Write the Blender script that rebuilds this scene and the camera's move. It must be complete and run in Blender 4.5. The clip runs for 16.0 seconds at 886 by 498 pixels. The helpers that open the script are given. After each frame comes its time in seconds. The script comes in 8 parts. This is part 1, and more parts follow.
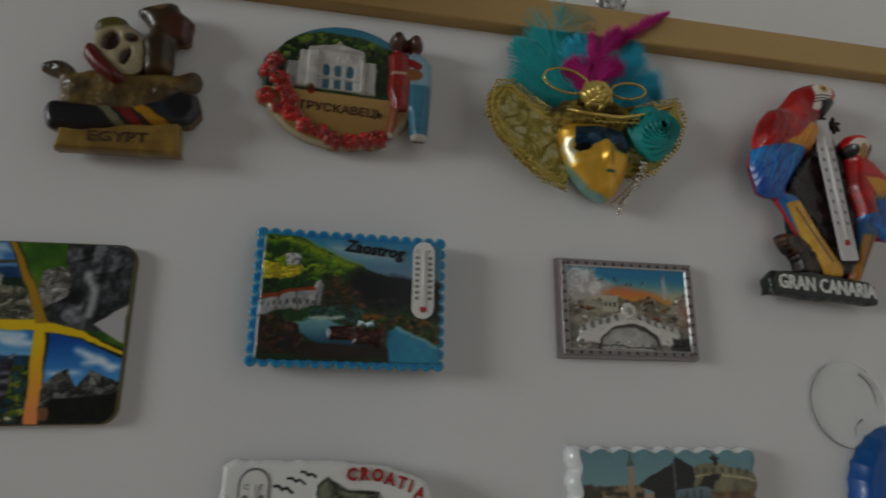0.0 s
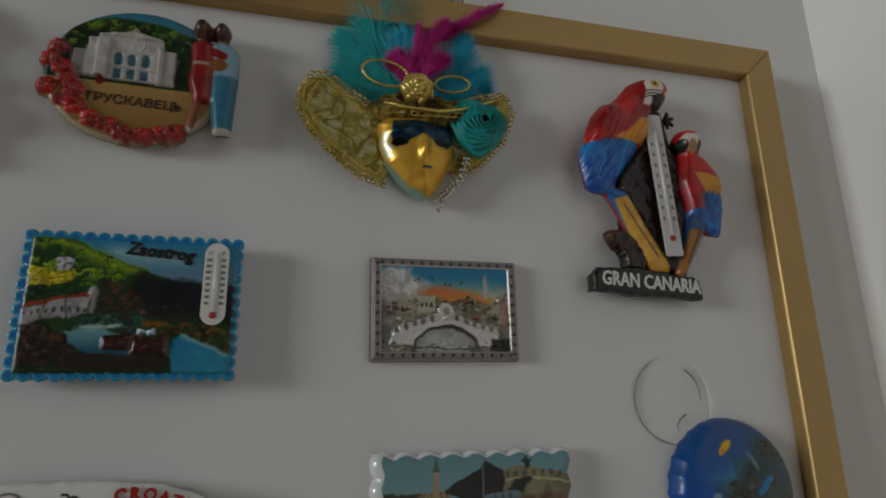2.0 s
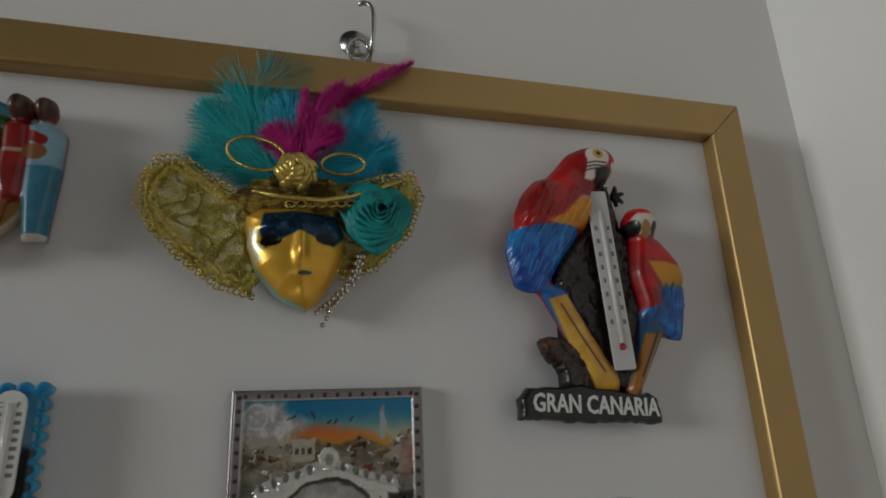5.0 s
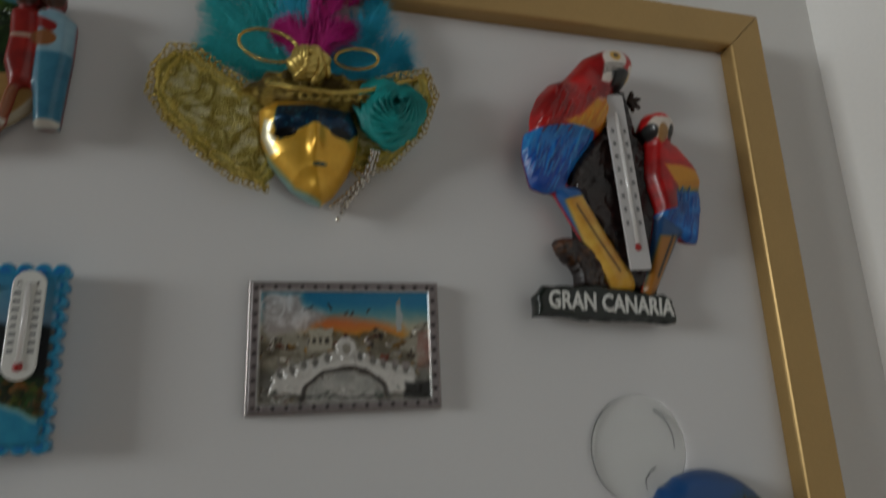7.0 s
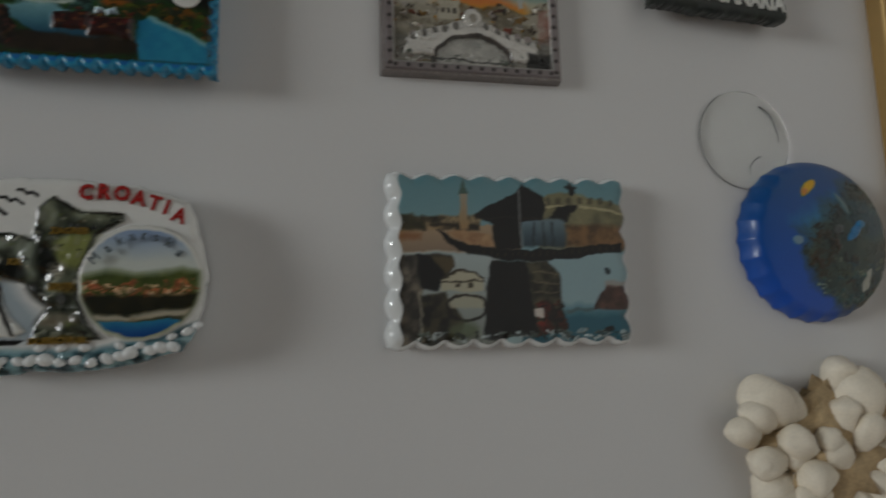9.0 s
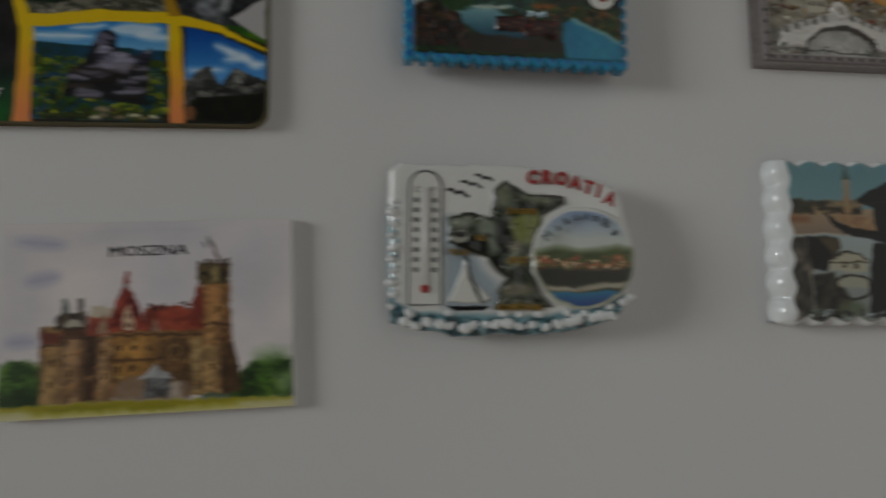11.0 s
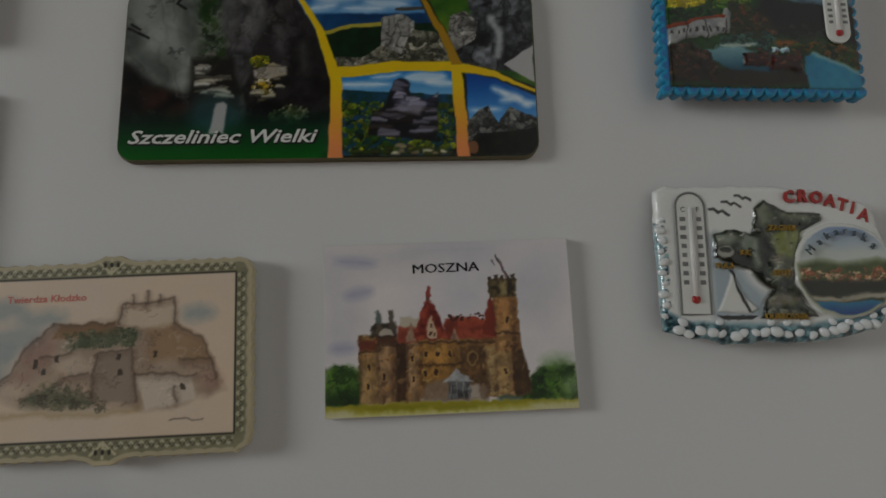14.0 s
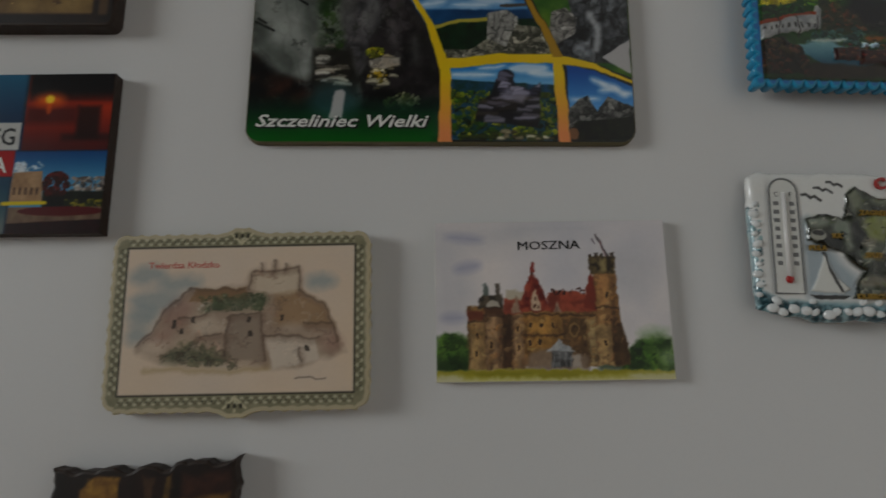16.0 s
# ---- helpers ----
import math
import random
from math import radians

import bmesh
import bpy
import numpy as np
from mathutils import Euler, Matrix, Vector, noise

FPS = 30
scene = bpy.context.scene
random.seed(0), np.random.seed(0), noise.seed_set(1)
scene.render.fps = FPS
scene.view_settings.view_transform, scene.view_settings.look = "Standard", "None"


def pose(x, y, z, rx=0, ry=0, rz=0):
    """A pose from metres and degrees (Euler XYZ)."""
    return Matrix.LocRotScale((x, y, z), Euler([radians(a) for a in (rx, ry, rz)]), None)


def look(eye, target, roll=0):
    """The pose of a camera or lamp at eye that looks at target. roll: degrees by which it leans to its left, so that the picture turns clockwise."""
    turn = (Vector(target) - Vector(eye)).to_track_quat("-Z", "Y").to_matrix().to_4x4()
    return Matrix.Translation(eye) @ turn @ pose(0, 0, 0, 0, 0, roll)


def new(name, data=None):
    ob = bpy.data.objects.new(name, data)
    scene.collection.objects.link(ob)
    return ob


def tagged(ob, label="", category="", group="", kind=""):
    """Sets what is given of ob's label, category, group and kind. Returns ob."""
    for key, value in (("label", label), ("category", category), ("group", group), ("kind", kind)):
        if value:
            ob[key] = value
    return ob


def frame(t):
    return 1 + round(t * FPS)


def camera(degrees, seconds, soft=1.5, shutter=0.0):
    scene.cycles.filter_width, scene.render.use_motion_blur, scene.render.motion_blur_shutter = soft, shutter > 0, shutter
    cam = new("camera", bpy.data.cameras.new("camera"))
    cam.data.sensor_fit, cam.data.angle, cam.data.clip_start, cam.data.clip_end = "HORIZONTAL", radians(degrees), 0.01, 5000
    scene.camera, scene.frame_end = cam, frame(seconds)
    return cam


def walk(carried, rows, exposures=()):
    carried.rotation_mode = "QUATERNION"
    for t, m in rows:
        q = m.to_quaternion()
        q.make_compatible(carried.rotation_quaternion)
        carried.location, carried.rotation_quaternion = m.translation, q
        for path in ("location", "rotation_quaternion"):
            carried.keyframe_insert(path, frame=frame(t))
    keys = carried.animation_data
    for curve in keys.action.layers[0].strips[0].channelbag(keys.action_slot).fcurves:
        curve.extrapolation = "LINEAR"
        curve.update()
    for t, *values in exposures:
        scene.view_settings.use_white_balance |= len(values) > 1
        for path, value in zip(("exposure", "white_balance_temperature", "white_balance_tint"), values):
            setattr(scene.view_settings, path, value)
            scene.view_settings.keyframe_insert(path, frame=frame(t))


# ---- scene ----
cam = camera(73.4, 16.0, soft=1.7, shutter=0.6)
PATH = [
    (0, (0.13685, -0.22334, 0.08943), (0.48056, 1.67327, 0.62303), 0.930),
    (0.5, (0.15921, -0.22576, 0.08969), (0.54845, 1.66018, 0.62984), 0.251),
    (1, (0.17905, -0.2251, 0.09376), (0.63146, 1.65325, 0.6106), -0.118),
    (1.5, (0.18832, -0.22888, 0.09606), (0.65498, 1.64167, 0.62831), -0.499),
    (2, (0.19397, -0.22625, 0.09362), (0.68079, 1.64266, 0.6134), -0.921),
    (2.5, (0.20225, -0.22686, 0.09436), (0.71616, 1.63596, 0.60993), -1.288),
    (3, (0.2012, -0.22814, 0.09539), (0.72949, 1.6287, 0.61795), -1.419),
    (3.5, (0.19798, -0.22789, 0.09627), (0.71282, 1.62938, 0.63056), -1.152),
    (4, (0.20997, -0.22816, 0.12655), (0.72525, 1.62005, 0.691), -2.027),
    (4.2, (0.21815, -0.22071, 0.13502), (0.72958, 1.62263, 0.71859), -2.158),
    (6.3, (0.24499, -0.18971, 0.13665), (0.72471, 1.65771, 0.73406), -1.883),
    (6.5, (0.24165, -0.18907, 0.13567), (0.72873, 1.67231, 0.6816), -1.923),
    (7, (0.23554, -0.18903, 0.11404), (0.72933, 1.68552, 0.60622), -1.928),
    (7.5, (0.22915, -0.19154, 0.08072), (0.72551, 1.699, 0.5044), -1.737),
    (8, (0.2314, -0.1878, 0.05182), (0.68253, 1.72883, 0.40252), -1.528),
    (8.2, (0.22989, -0.18077, 0.04349), (0.67972, 1.74203, 0.36052), -1.655),
    (10.3, (0.14352, -0.17525, 0.02809), (0.42713, 1.78888, 0.27657), -0.016),
    (10.5, (0.13554, -0.17623, 0.02907), (0.39918, 1.79212, 0.26589), 0.088),
    (11, (0.10173, -0.17774, 0.0291), (0.31098, 1.79899, 0.24987), 0.232),
    (11.5, (0.06161, -0.18092, 0.03084), (0.2121, 1.7927, 0.31745), 0.211),
    (12, (0.05759, -0.18483, 0.02864), (0.15709, 1.78341, 0.36941), -0.107),
    (12.5, (0.05676, -0.18569, 0.03119), (0.14088, 1.78356, 0.37032), -0.419),
    (13, (0.0528, -0.18997, 0.02608), (0.11623, 1.77782, 0.37793), -0.309),
    (13.5, (0.0439, -0.19084, 0.02053), (0.09753, 1.77795, 0.36837), -0.151),
    (14, (0.03092, -0.19084, 0.01956), (0.08232, 1.77766, 0.36934), 0.151),
    (14.5, (0.02989, -0.19122, 0.01968), (0.07314, 1.7735, 0.39117), 0.246),
    (15, (0.02402, -0.19705, 0.01569), (0.0345, 1.76722, 0.39188), 0.705),
    (15.5, (0.01591, -0.19861, 0.00999), (0.01164, 1.76621, 0.38345), 1.369),
    (16, (0.00351, -0.20157, 0.00554), (-0.02289, 1.76076, 0.391), 1.735),
]
walk(cam, [(t, look(e, g, r)) for t, e, g, r in PATH])

# ---- light: one window to the left of the board, a dim room ----
scene.view_settings.exposure = 0.0
world = bpy.data.worlds.new("sky")
scene.world = world
world.use_nodes = True
sky = world.node_tree.nodes.new("ShaderNodeTexSky")
sky.sky_type, sky.sun_disc, sky.sun_elevation, sky.sun_rotation = "NISHITA", False, radians(35), radians(200)
world.node_tree.links.new(sky.outputs[0], world.node_tree.nodes["Background"].inputs[0])
world.node_tree.nodes["Background"].inputs[1].default_value = 0.1
WIN_Y0, WIN_Y1, WIN_Z0, WIN_Z1, LEFT_X = -2.35, -0.95, 0.1, 1.25, -4.2
lamp_data = bpy.data.lights.new("window_daylight", "AREA")
lamp_data.shape, lamp_data.size, lamp_data.size_y = "RECTANGLE", 1.4, 1.15
lamp_data.energy, lamp_data.color = 77.0, (0.942, 0.985, 0.982)
lamp = new("window_daylight", lamp_data)
lamp.matrix_world = look((LEFT_X - 0.05, (WIN_Y0 + WIN_Y1) / 2, (WIN_Z0 + WIN_Z1) / 2), (0.5, -0.3, 0.1))

# ---- small helpers ----
MM = 0.001


def srgb(c):
    c = np.asarray(c, float)
    return np.where(c <= 0.04045, c / 12.92, ((c + 0.055) / 1.055) ** 2.4)


def material(name, colour=(0.8, 0.8, 0.8), rough=0.5, metal=0.0, var=0.08, scale=150.0, bump=0.05, grain=900.0, coat=0.0,
             printed=False, clear=0.0, fine=0.0004):
    """A procedural surface: two scales of noise in colour and roughness, and fine relief. printed: the colour lies in the mesh."""
    m = bpy.data.materials.new(name)
    m.use_nodes = True
    nt = m.node_tree
    n, link = nt.nodes, nt.links.new
    bsdf = n["Principled BSDF"]
    at = n.new("ShaderNodeTexCoord")
    big, small = n.new("ShaderNodeTexNoise"), n.new("ShaderNodeTexNoise")
    big.inputs["Scale"].default_value, big.inputs["Detail"].default_value = scale, 4
    small.inputs["Scale"].default_value, small.inputs["Detail"].default_value = grain, 3
    link(at.outputs["Object"], big.inputs["Vector"])
    link(at.outputs["Object"], small.inputs["Vector"])
    both = n.new("ShaderNodeMath")
    both.operation = "ADD"
    link(big.outputs["Fac"], both.inputs[0])
    link(small.outputs["Fac"], both.inputs[1])
    span = n.new("ShaderNodeMapRange")
    span.inputs["From Min"].default_value, span.inputs["From Max"].default_value = 0.6, 1.4
    span.inputs["To Min"].default_value, span.inputs["To Max"].default_value = 1 - var, 1 + var
    link(both.outputs[0], span.inputs["Value"])
    mul = n.new("ShaderNodeVectorMath")
    mul.operation = "MULTIPLY"
    if printed:
        col = n.new("ShaderNodeAttribute")
        col.attribute_name = "paint"
        link(col.outputs["Color"], mul.inputs[0])
    else:
        mul.inputs[0].default_value = tuple(srgb(colour))
    link(span.outputs[0], mul.inputs[1])
    link(mul.outputs[0], bsdf.inputs["Base Color"])
    dull = n.new("ShaderNodeMapRange")
    dull.inputs["To Min"].default_value, dull.inputs["To Max"].default_value = rough * 0.85, min(1, rough * 1.15)
    link(big.outputs["Fac"], dull.inputs["Value"])
    link(dull.outputs[0], bsdf.inputs["Roughness"])
    bsdf.inputs["Metallic"].default_value = metal
    bsdf.inputs["Coat Weight"].default_value, bsdf.inputs["Coat Roughness"].default_value = coat, 0.12
    bsdf.inputs["Transmission Weight"].default_value = clear
    if clear:
        bsdf.inputs["IOR"].default_value = 1.12
    if bump:
        b = n.new("ShaderNodeBump")
        b.inputs["Strength"].default_value, b.inputs["Distance"].default_value = bump, fine
        link(small.outputs["Fac"], b.inputs["Height"])
        link(b.outputs[0], bsdf.inputs["Normal"])
    return m


def on_board(u, v, turn=0.0):
    """The pose of a thing on the board's face: millimetres to the right and up, turned to the left by degrees. Its z points off the board."""
    return pose(u * MM, 0, v * MM, 90) @ Matrix.Rotation(radians(turn), 4, "Z")


def thing(name, u, v, turn, label, category, group=""):
    root = new(name)
    root.empty_display_size = 0.01
    root.matrix_world = on_board(u, v, turn)
    return tagged(root, label, category, group)


def part(name, shape, mat, parent, label="", smooth=False):
    if isinstance(shape, bmesh.types.BMesh):
        bmesh.ops.recalc_face_normals(shape, faces=shape.faces)
        me = bpy.data.meshes.new(name)
        shape.to_mesh(me)
        shape.free()
    else:
        me = shape
    if smooth:
        me.polygons.foreach_set("use_smooth", np.ones(len(me.polygons), bool))
    me.materials.append(mat)
    ob = new(name, me)
    ob.parent = parent
    return tagged(ob, label)


def offset(pts, d):
    """A closed outline moved inwards by d (the outline runs to the left round its middle)."""
    p = np.asarray(pts, float)
    e = np.roll(p, -1, 0) - p
    nrm = np.stack([-e[:, 1], e[:, 0]], 1)
    nrm /= np.linalg.norm(nrm, axis=1, keepdims=True) + 1e-9
    n2 = nrm + np.roll(nrm, 1, 0)
    n2 /= np.maximum(np.linalg.norm(n2, axis=1, keepdims=True), 0.3)
    return p + n2 * d


def slab(pts, w0, w1, bevel=0.4, flare=0.0):
    """A plate of any outline, in millimetres, with a rounded front edge; flare insets the front against the back."""
    bm = bmesh.new()
    rings = []
    for d, w in ((0, w0), (flare, w1 - bevel), (flare + bevel * 0.3, w1 - bevel * 0.3), (flare + bevel, w1)):
        rings.append([bm.verts.new((u * MM, v * MM, w * MM)) for u, v in offset(pts, d)])
    k = len(pts)
    for a, b in zip(rings, rings[1:]):
        for i in range(k):
            bm.faces.new((a[i], a[(i + 1) % k], b[(i + 1) % k], b[i]))
    bm.faces.new(rings[-1])
    bm.faces.new(rings[0][::-1])
    return bm


def round_rect(u0, v0, u1, v1, r, n=6):
    pts = []
    for cu, cv, a0 in ((u1 - r, v0 + r, -90), (u1 - r, v1 - r, 0), (u0 + r, v1 - r, 90), (u0 + r, v0 + r, 180)):
        pts += [(cu + r * math.cos(radians(a0 + 90 * i / n)), cv + r * math.sin(radians(a0 + 90 * i / n))) for i in range(n + 1)]
    return pts


def wavy_rect(u0, v0, u1, v1, pitch, amp, sharp=1.0, n=8, seed=0, bumps=False):
    """A rectangle whose edges are scalloped: amp millimetres inwards, every pitch millimetres."""
    pts, rnd = [], random.Random(seed)
    for (au, av), (bu, bv) in (((u0, v0), (u1, v0)), ((u1, v0), (u1, v1)), ((u1, v1), (u0, v1)), ((u0, v1), (u0, v0))):
        length = math.hypot(bu - au, bv - av)
        waves = max(1, round(length / pitch))
        du, dv = (bu - au) / length, (bv - av) / length
        for i in range(waves * n):
            s = i / (waves * n)
            wave = abs(math.sin(math.pi * waves * s)) ** sharp
            deep = amp * (1 - wave if bumps else wave) * (1 + 0.15 * rnd.uniform(-1, 1))
            pts.append((au + (bu - au) * s - dv * deep, av + (bv - av) * s + du * deep))
    return pts


def ball(bm, u, v, w, ru, rv=None, rw=None, turn=0.0, segs=12, rings=8):
    m = Matrix.Translation((u * MM, v * MM, w * MM)) @ Matrix.Rotation(radians(turn), 4, "Z") @ Matrix.Diagonal((ru * MM, (rv or ru) * MM, (rw or ru) * MM, 1))
    bmesh.ops.create_uvsphere(bm, u_segments=segs, v_segments=rings, radius=1, matrix=m)


def tube(bm, pts, r, k=8, taper=1.0):
    """A round wire through points, in millimetres."""
    p = [Vector(q) for q in pts]
    rows = []
    for i, q in enumerate(p):
        way = (p[min(i + 1, len(p) - 1)] - p[max(i - 1, 0)]).normalized()
        a = way.orthogonal().normalized() if not rows else (last - way * last.dot(way)).normalized()
        last = a
        b = way.cross(a)
        rr = r * (1 + (taper - 1) * i / (len(p) - 1))
        rows.append([bm.verts.new((q + (a * math.cos(6.2832 * j / k) + b * math.sin(6.2832 * j / k)) * rr) * MM) for j in range(k)])
    for a, b in zip(rows, rows[1:]):
        for j in range(k):
            bm.faces.new((a[j], a[(j + 1) % k], b[(j + 1) % k], b[j]))
    bm.faces.new(rows[0][::-1])
    bm.faces.new(rows[-1])


def lettering(name, words, size, u, v, w, mat, parent, turn=0.0, depth=0.15, shear=0.0, bend=0.0, wide=1.0, bold=0.0, align="CENTER", label=""):
    """Raised letters of a height in millimetres; bend bows the line of writing down at its ends."""
    c = bpy.data.curves.new(name, "FONT")
    c.body, c.size, c.align_x, c.shear, c.resolution_u = words, size / 0.72, align, shear, 2
    c.extrude, c.offset = depth, bold
    ob = new(name, c)
    bpy.context.view_layer.update()
    me = bpy.data.meshes.new_from_object(ob.evaluated_get(bpy.context.evaluated_depsgraph_get()))
    bpy.data.objects.remove(ob)
    co = np.empty(len(me.vertices) * 3)
    me.vertices.foreach_get("co", co)
    co = co.reshape(-1, 3)
    co[:, 0] *= wide
    co[:, 1] -= bend * co[:, 0] ** 2
    a = radians(turn)
    x, y = co[:, 0] * math.cos(a) - co[:, 1] * math.sin(a) + u, co[:, 0] * math.sin(a) + co[:, 1] * math.cos(a) + v
    me.vertices.foreach_set("co", (np.stack([x, y, co[:, 2] + w], 1) * MM).ravel())
    me.update()
    me.materials.clear()
    return part(name, me, mat, parent, label)


def fbm(u, v, size, seed, octaves=4):
    """Smooth noise from 0 to 1 with features of that size."""
    total, weight, amp = 0.0, 0.0, 1.0
    for o in range(octaves):
        g = np.random.RandomState(seed * 31 + o).rand(64, 64)
        x, y = u / size * 2**o + 17.3, v / size * 2**o + 5.1
        i, j = np.floor(x).astype(int), np.floor(y).astype(int)
        fx, fy = x - i, y - j
        fx, fy = fx * fx * (3 - 2 * fx), fy * fy * (3 - 2 * fy)
        a, b, c, d = g[i % 64, j % 64], g[(i + 1) % 64, j % 64], g[i % 64, (j + 1) % 64], g[(i + 1) % 64, (j + 1) % 64]
        total = total + amp * ((a * (1 - fx) + b * fx) * (1 - fy) + (c * (1 - fx) + d * fx) * fy)
        weight, amp = weight + amp, amp * 0.55
    return np.clip((total / weight - 0.5) * 1.7 + 0.5, 0, 1)


class Canvas:
    """A painted or moulded face: a fine sheet with a colour and a height at each point, in millimetres. Shapes are signed distances."""

    def __init__(self, u0, v0, u1, v1, res=0.4, colour=(1, 1, 1)):
        self.res = res
        self.u0, self.v0 = u0, v0
        nu, nv = int(round((u1 - u0) / res)) + 1, int(round((v1 - v0) / res)) + 1
        self.U, self.V = np.meshgrid(np.linspace(u0, u1, nu), np.linspace(v0, v1, nv))
        self.u, self.v = self.U, self.V
        self.C = np.ones(self.U.shape + (3,)) * np.asarray(colour, float)
        self.H = np.zeros(self.U.shape)
        self.bend = None

    def wobble(self, amp=0.0, size=4.0, seed=1):
        self.u = self.U + amp * 2 * (fbm(self.U, self.V, size, seed) - 0.5)
        self.v = self.V + amp * 2 * (fbm(self.U, self.V, size, seed + 7) - 0.5)

    def ell(self, cu, cv, ru, rv=None, turn=0.0):
        rv = rv or ru
        a = radians(turn)
        x, y = self.u - cu, self.v - cv
        x, y = x * math.cos(a) + y * math.sin(a), -x * math.sin(a) + y * math.cos(a)
        k = np.sqrt((x / ru) ** 2 + (y / rv) ** 2)
        return (k - 1) * k / (np.sqrt((x / ru**2) ** 2 + (y / rv**2) ** 2) + 1e-6)

    def rect(self, u0, v0, u1, v1, r=0.0):
        x = np.abs(self.u - (u0 + u1) / 2) - (u1 - u0) / 2 + r
        y = np.abs(self.v - (v0 + v1) / 2) - (v1 - v0) / 2 + r
        return np.hypot(np.maximum(x, 0), np.maximum(y, 0)) + np.minimum(np.maximum(x, y), 0) - r

    def line(self, pts, width):
        best = np.full(self.U.shape, 1e9)
        for (au, av), (bu, bv) in zip(pts, pts[1:]):
            du, dv = bu - au, bv - av
            s = np.clip(((self.u - au) * du + (self.v - av) * dv) / (du * du + dv * dv + 1e-9), 0, 1)
            best = np.minimum(best, np.hypot(self.u - au - s * du, self.v - av - s * dv))
        return best - width / 2

    def poly(self, pts):
        away = self.line(list(pts) + [pts[0]], 0)
        inside = np.zeros(self.U.shape, bool)
        for (au, av), (bu, bv) in zip(pts, list(pts[1:]) + [pts[0]]):
            cross = ((av > self.v) != (bv > self.v))
            inside ^= cross & (self.u < (bu - au) * (self.v - av) / ((bv - av) or 1e-9) + au)
        return np.where(inside, -away, away)

    def under(self, pts):
        """All that lies below a line given from left to right."""
        return self.v - np.interp(self.u, [p[0] for p in pts], [p[1] for p in pts])

    def paint(self, sd, colour, alpha=1.0, soft=None, other=None, size=3.0, seed=1, sharp=1.0):
        """Lays a colour into a shape, mottled with another by noise."""
        js, is_ = np.nonzero(sd < 0.5 * (soft or self.res))
        if not len(js):
            return
        w = np.s_[js.min():js.max() + 1, is_.min():is_.max() + 1]
        a = np.clip(0.5 - sd[w] / (soft or self.res), 0, 1)[..., None] * alpha
        c = np.asarray(colour, float)
        if other is not None:
            k = fbm(self.U[w], self.V[w], size, seed)[..., None]
            k = np.clip((k - 0.5) * sharp + 0.5, 0, 1)
            c = c * (1 - k) + np.asarray(other, float) * k
        self.C[w] = self.C[w] * (1 - a) + c * a

    def fade(self, sd, low, high, v0, v1, alpha=1.0, soft=None):
        """A colour that changes upwards from v0 to v1."""
        a = np.clip(0.5 - sd / (soft or self.res), 0, 1)[..., None] * alpha
        k = np.clip((self.v - v0) / (v1 - v0), 0, 1)[..., None]
        self.C = self.C * (1 - a) + (np.asarray(low, float) * (1 - k) + np.asarray(high, float) * k) * a

    def dabs(self, sd, colours, count, r0, r1, seed=1, flat=0.7, alpha=0.9, lift=0.0):
        """Many small strokes within a shape: leaves, stones, flowers, roofs."""
        rnd = np.random.RandomState(seed)
        if self.bend is None:
            self.bend = [fbm(self.U, self.V, 1.8, 40 + k, 3) - 0.5 for k in (1, 2)]
        bent_u, bent_v = [f * (r0 + r1) * 1.1 for f in self.bend]
        js, is_ = np.nonzero(sd < -r0 * 0.3)
        if not len(js):
            return
        for _ in range(count):
            k = rnd.randint(len(js))
            cu, cv = self.U[js[k], is_[k]], self.V[js[k], is_[k]]
            ru = rnd.uniform(r0, r1)
            rv = ru * rnd.uniform(flat * 0.6, 1.0 if flat > 0.6 else flat)
            t = rnd.uniform(-0.6, 0.6)
            i0, i1 = [int(np.clip((cu + s * ru * 1.3 - self.u0) / self.res + (s > 0), 0, self.U.shape[1])) for s in (-1, 1)]
            j0, j1 = [int(np.clip((cv + s * ru * 1.3 - self.v0) / self.res + (s > 0), 0, self.U.shape[0])) for s in (-1, 1)]
            if i1 <= i0 or j1 <= j0:
                continue
            w = np.s_[j0:j1, i0:i1]
            x, y = self.U[w] + bent_u[w] - cu, self.V[w] + bent_v[w] - cv
            x, y = x * math.cos(t) + y * math.sin(t), y * math.cos(t) - x * math.sin(t)
            d = np.sqrt((x / ru) ** 2 + (y / rv) ** 2)
            a = np.clip((1 - d) * ru / self.res + 0.5, 0, 1) * alpha * (sd[w] < 0.2)
            c = np.asarray(colours[rnd.randint(len(colours))], float) * rnd.uniform(0.8, 1.15)
            # lit and shaded sides put into the stroke's colour: paler up and left
            tone = np.clip(1 + 0.22 * (y - 0.4 * x) / rv, 0.7, 1.3)[..., None]
            self.C[w] = self.C[w] * (1 - a[..., None]) + np.clip(c * tone, 0, 1) * a[..., None]
            if lift:
                self.H[w] += lift * np.sqrt(np.clip(1 - d * d, 0, 1)) * (sd[w] < 0.2)

    def puffs(self, sd, spots, colour, alpha=0.7, soft=2.5):
        """Soft clouds and washes: ellipses (u, v, half width, half height, turn) that fade out within a shape."""
        for cu, cv, ru, rv, t in spots:
            self.paint(np.maximum(self.ell(cu, cv, ru, rv, t), sd), colour, alpha, soft)

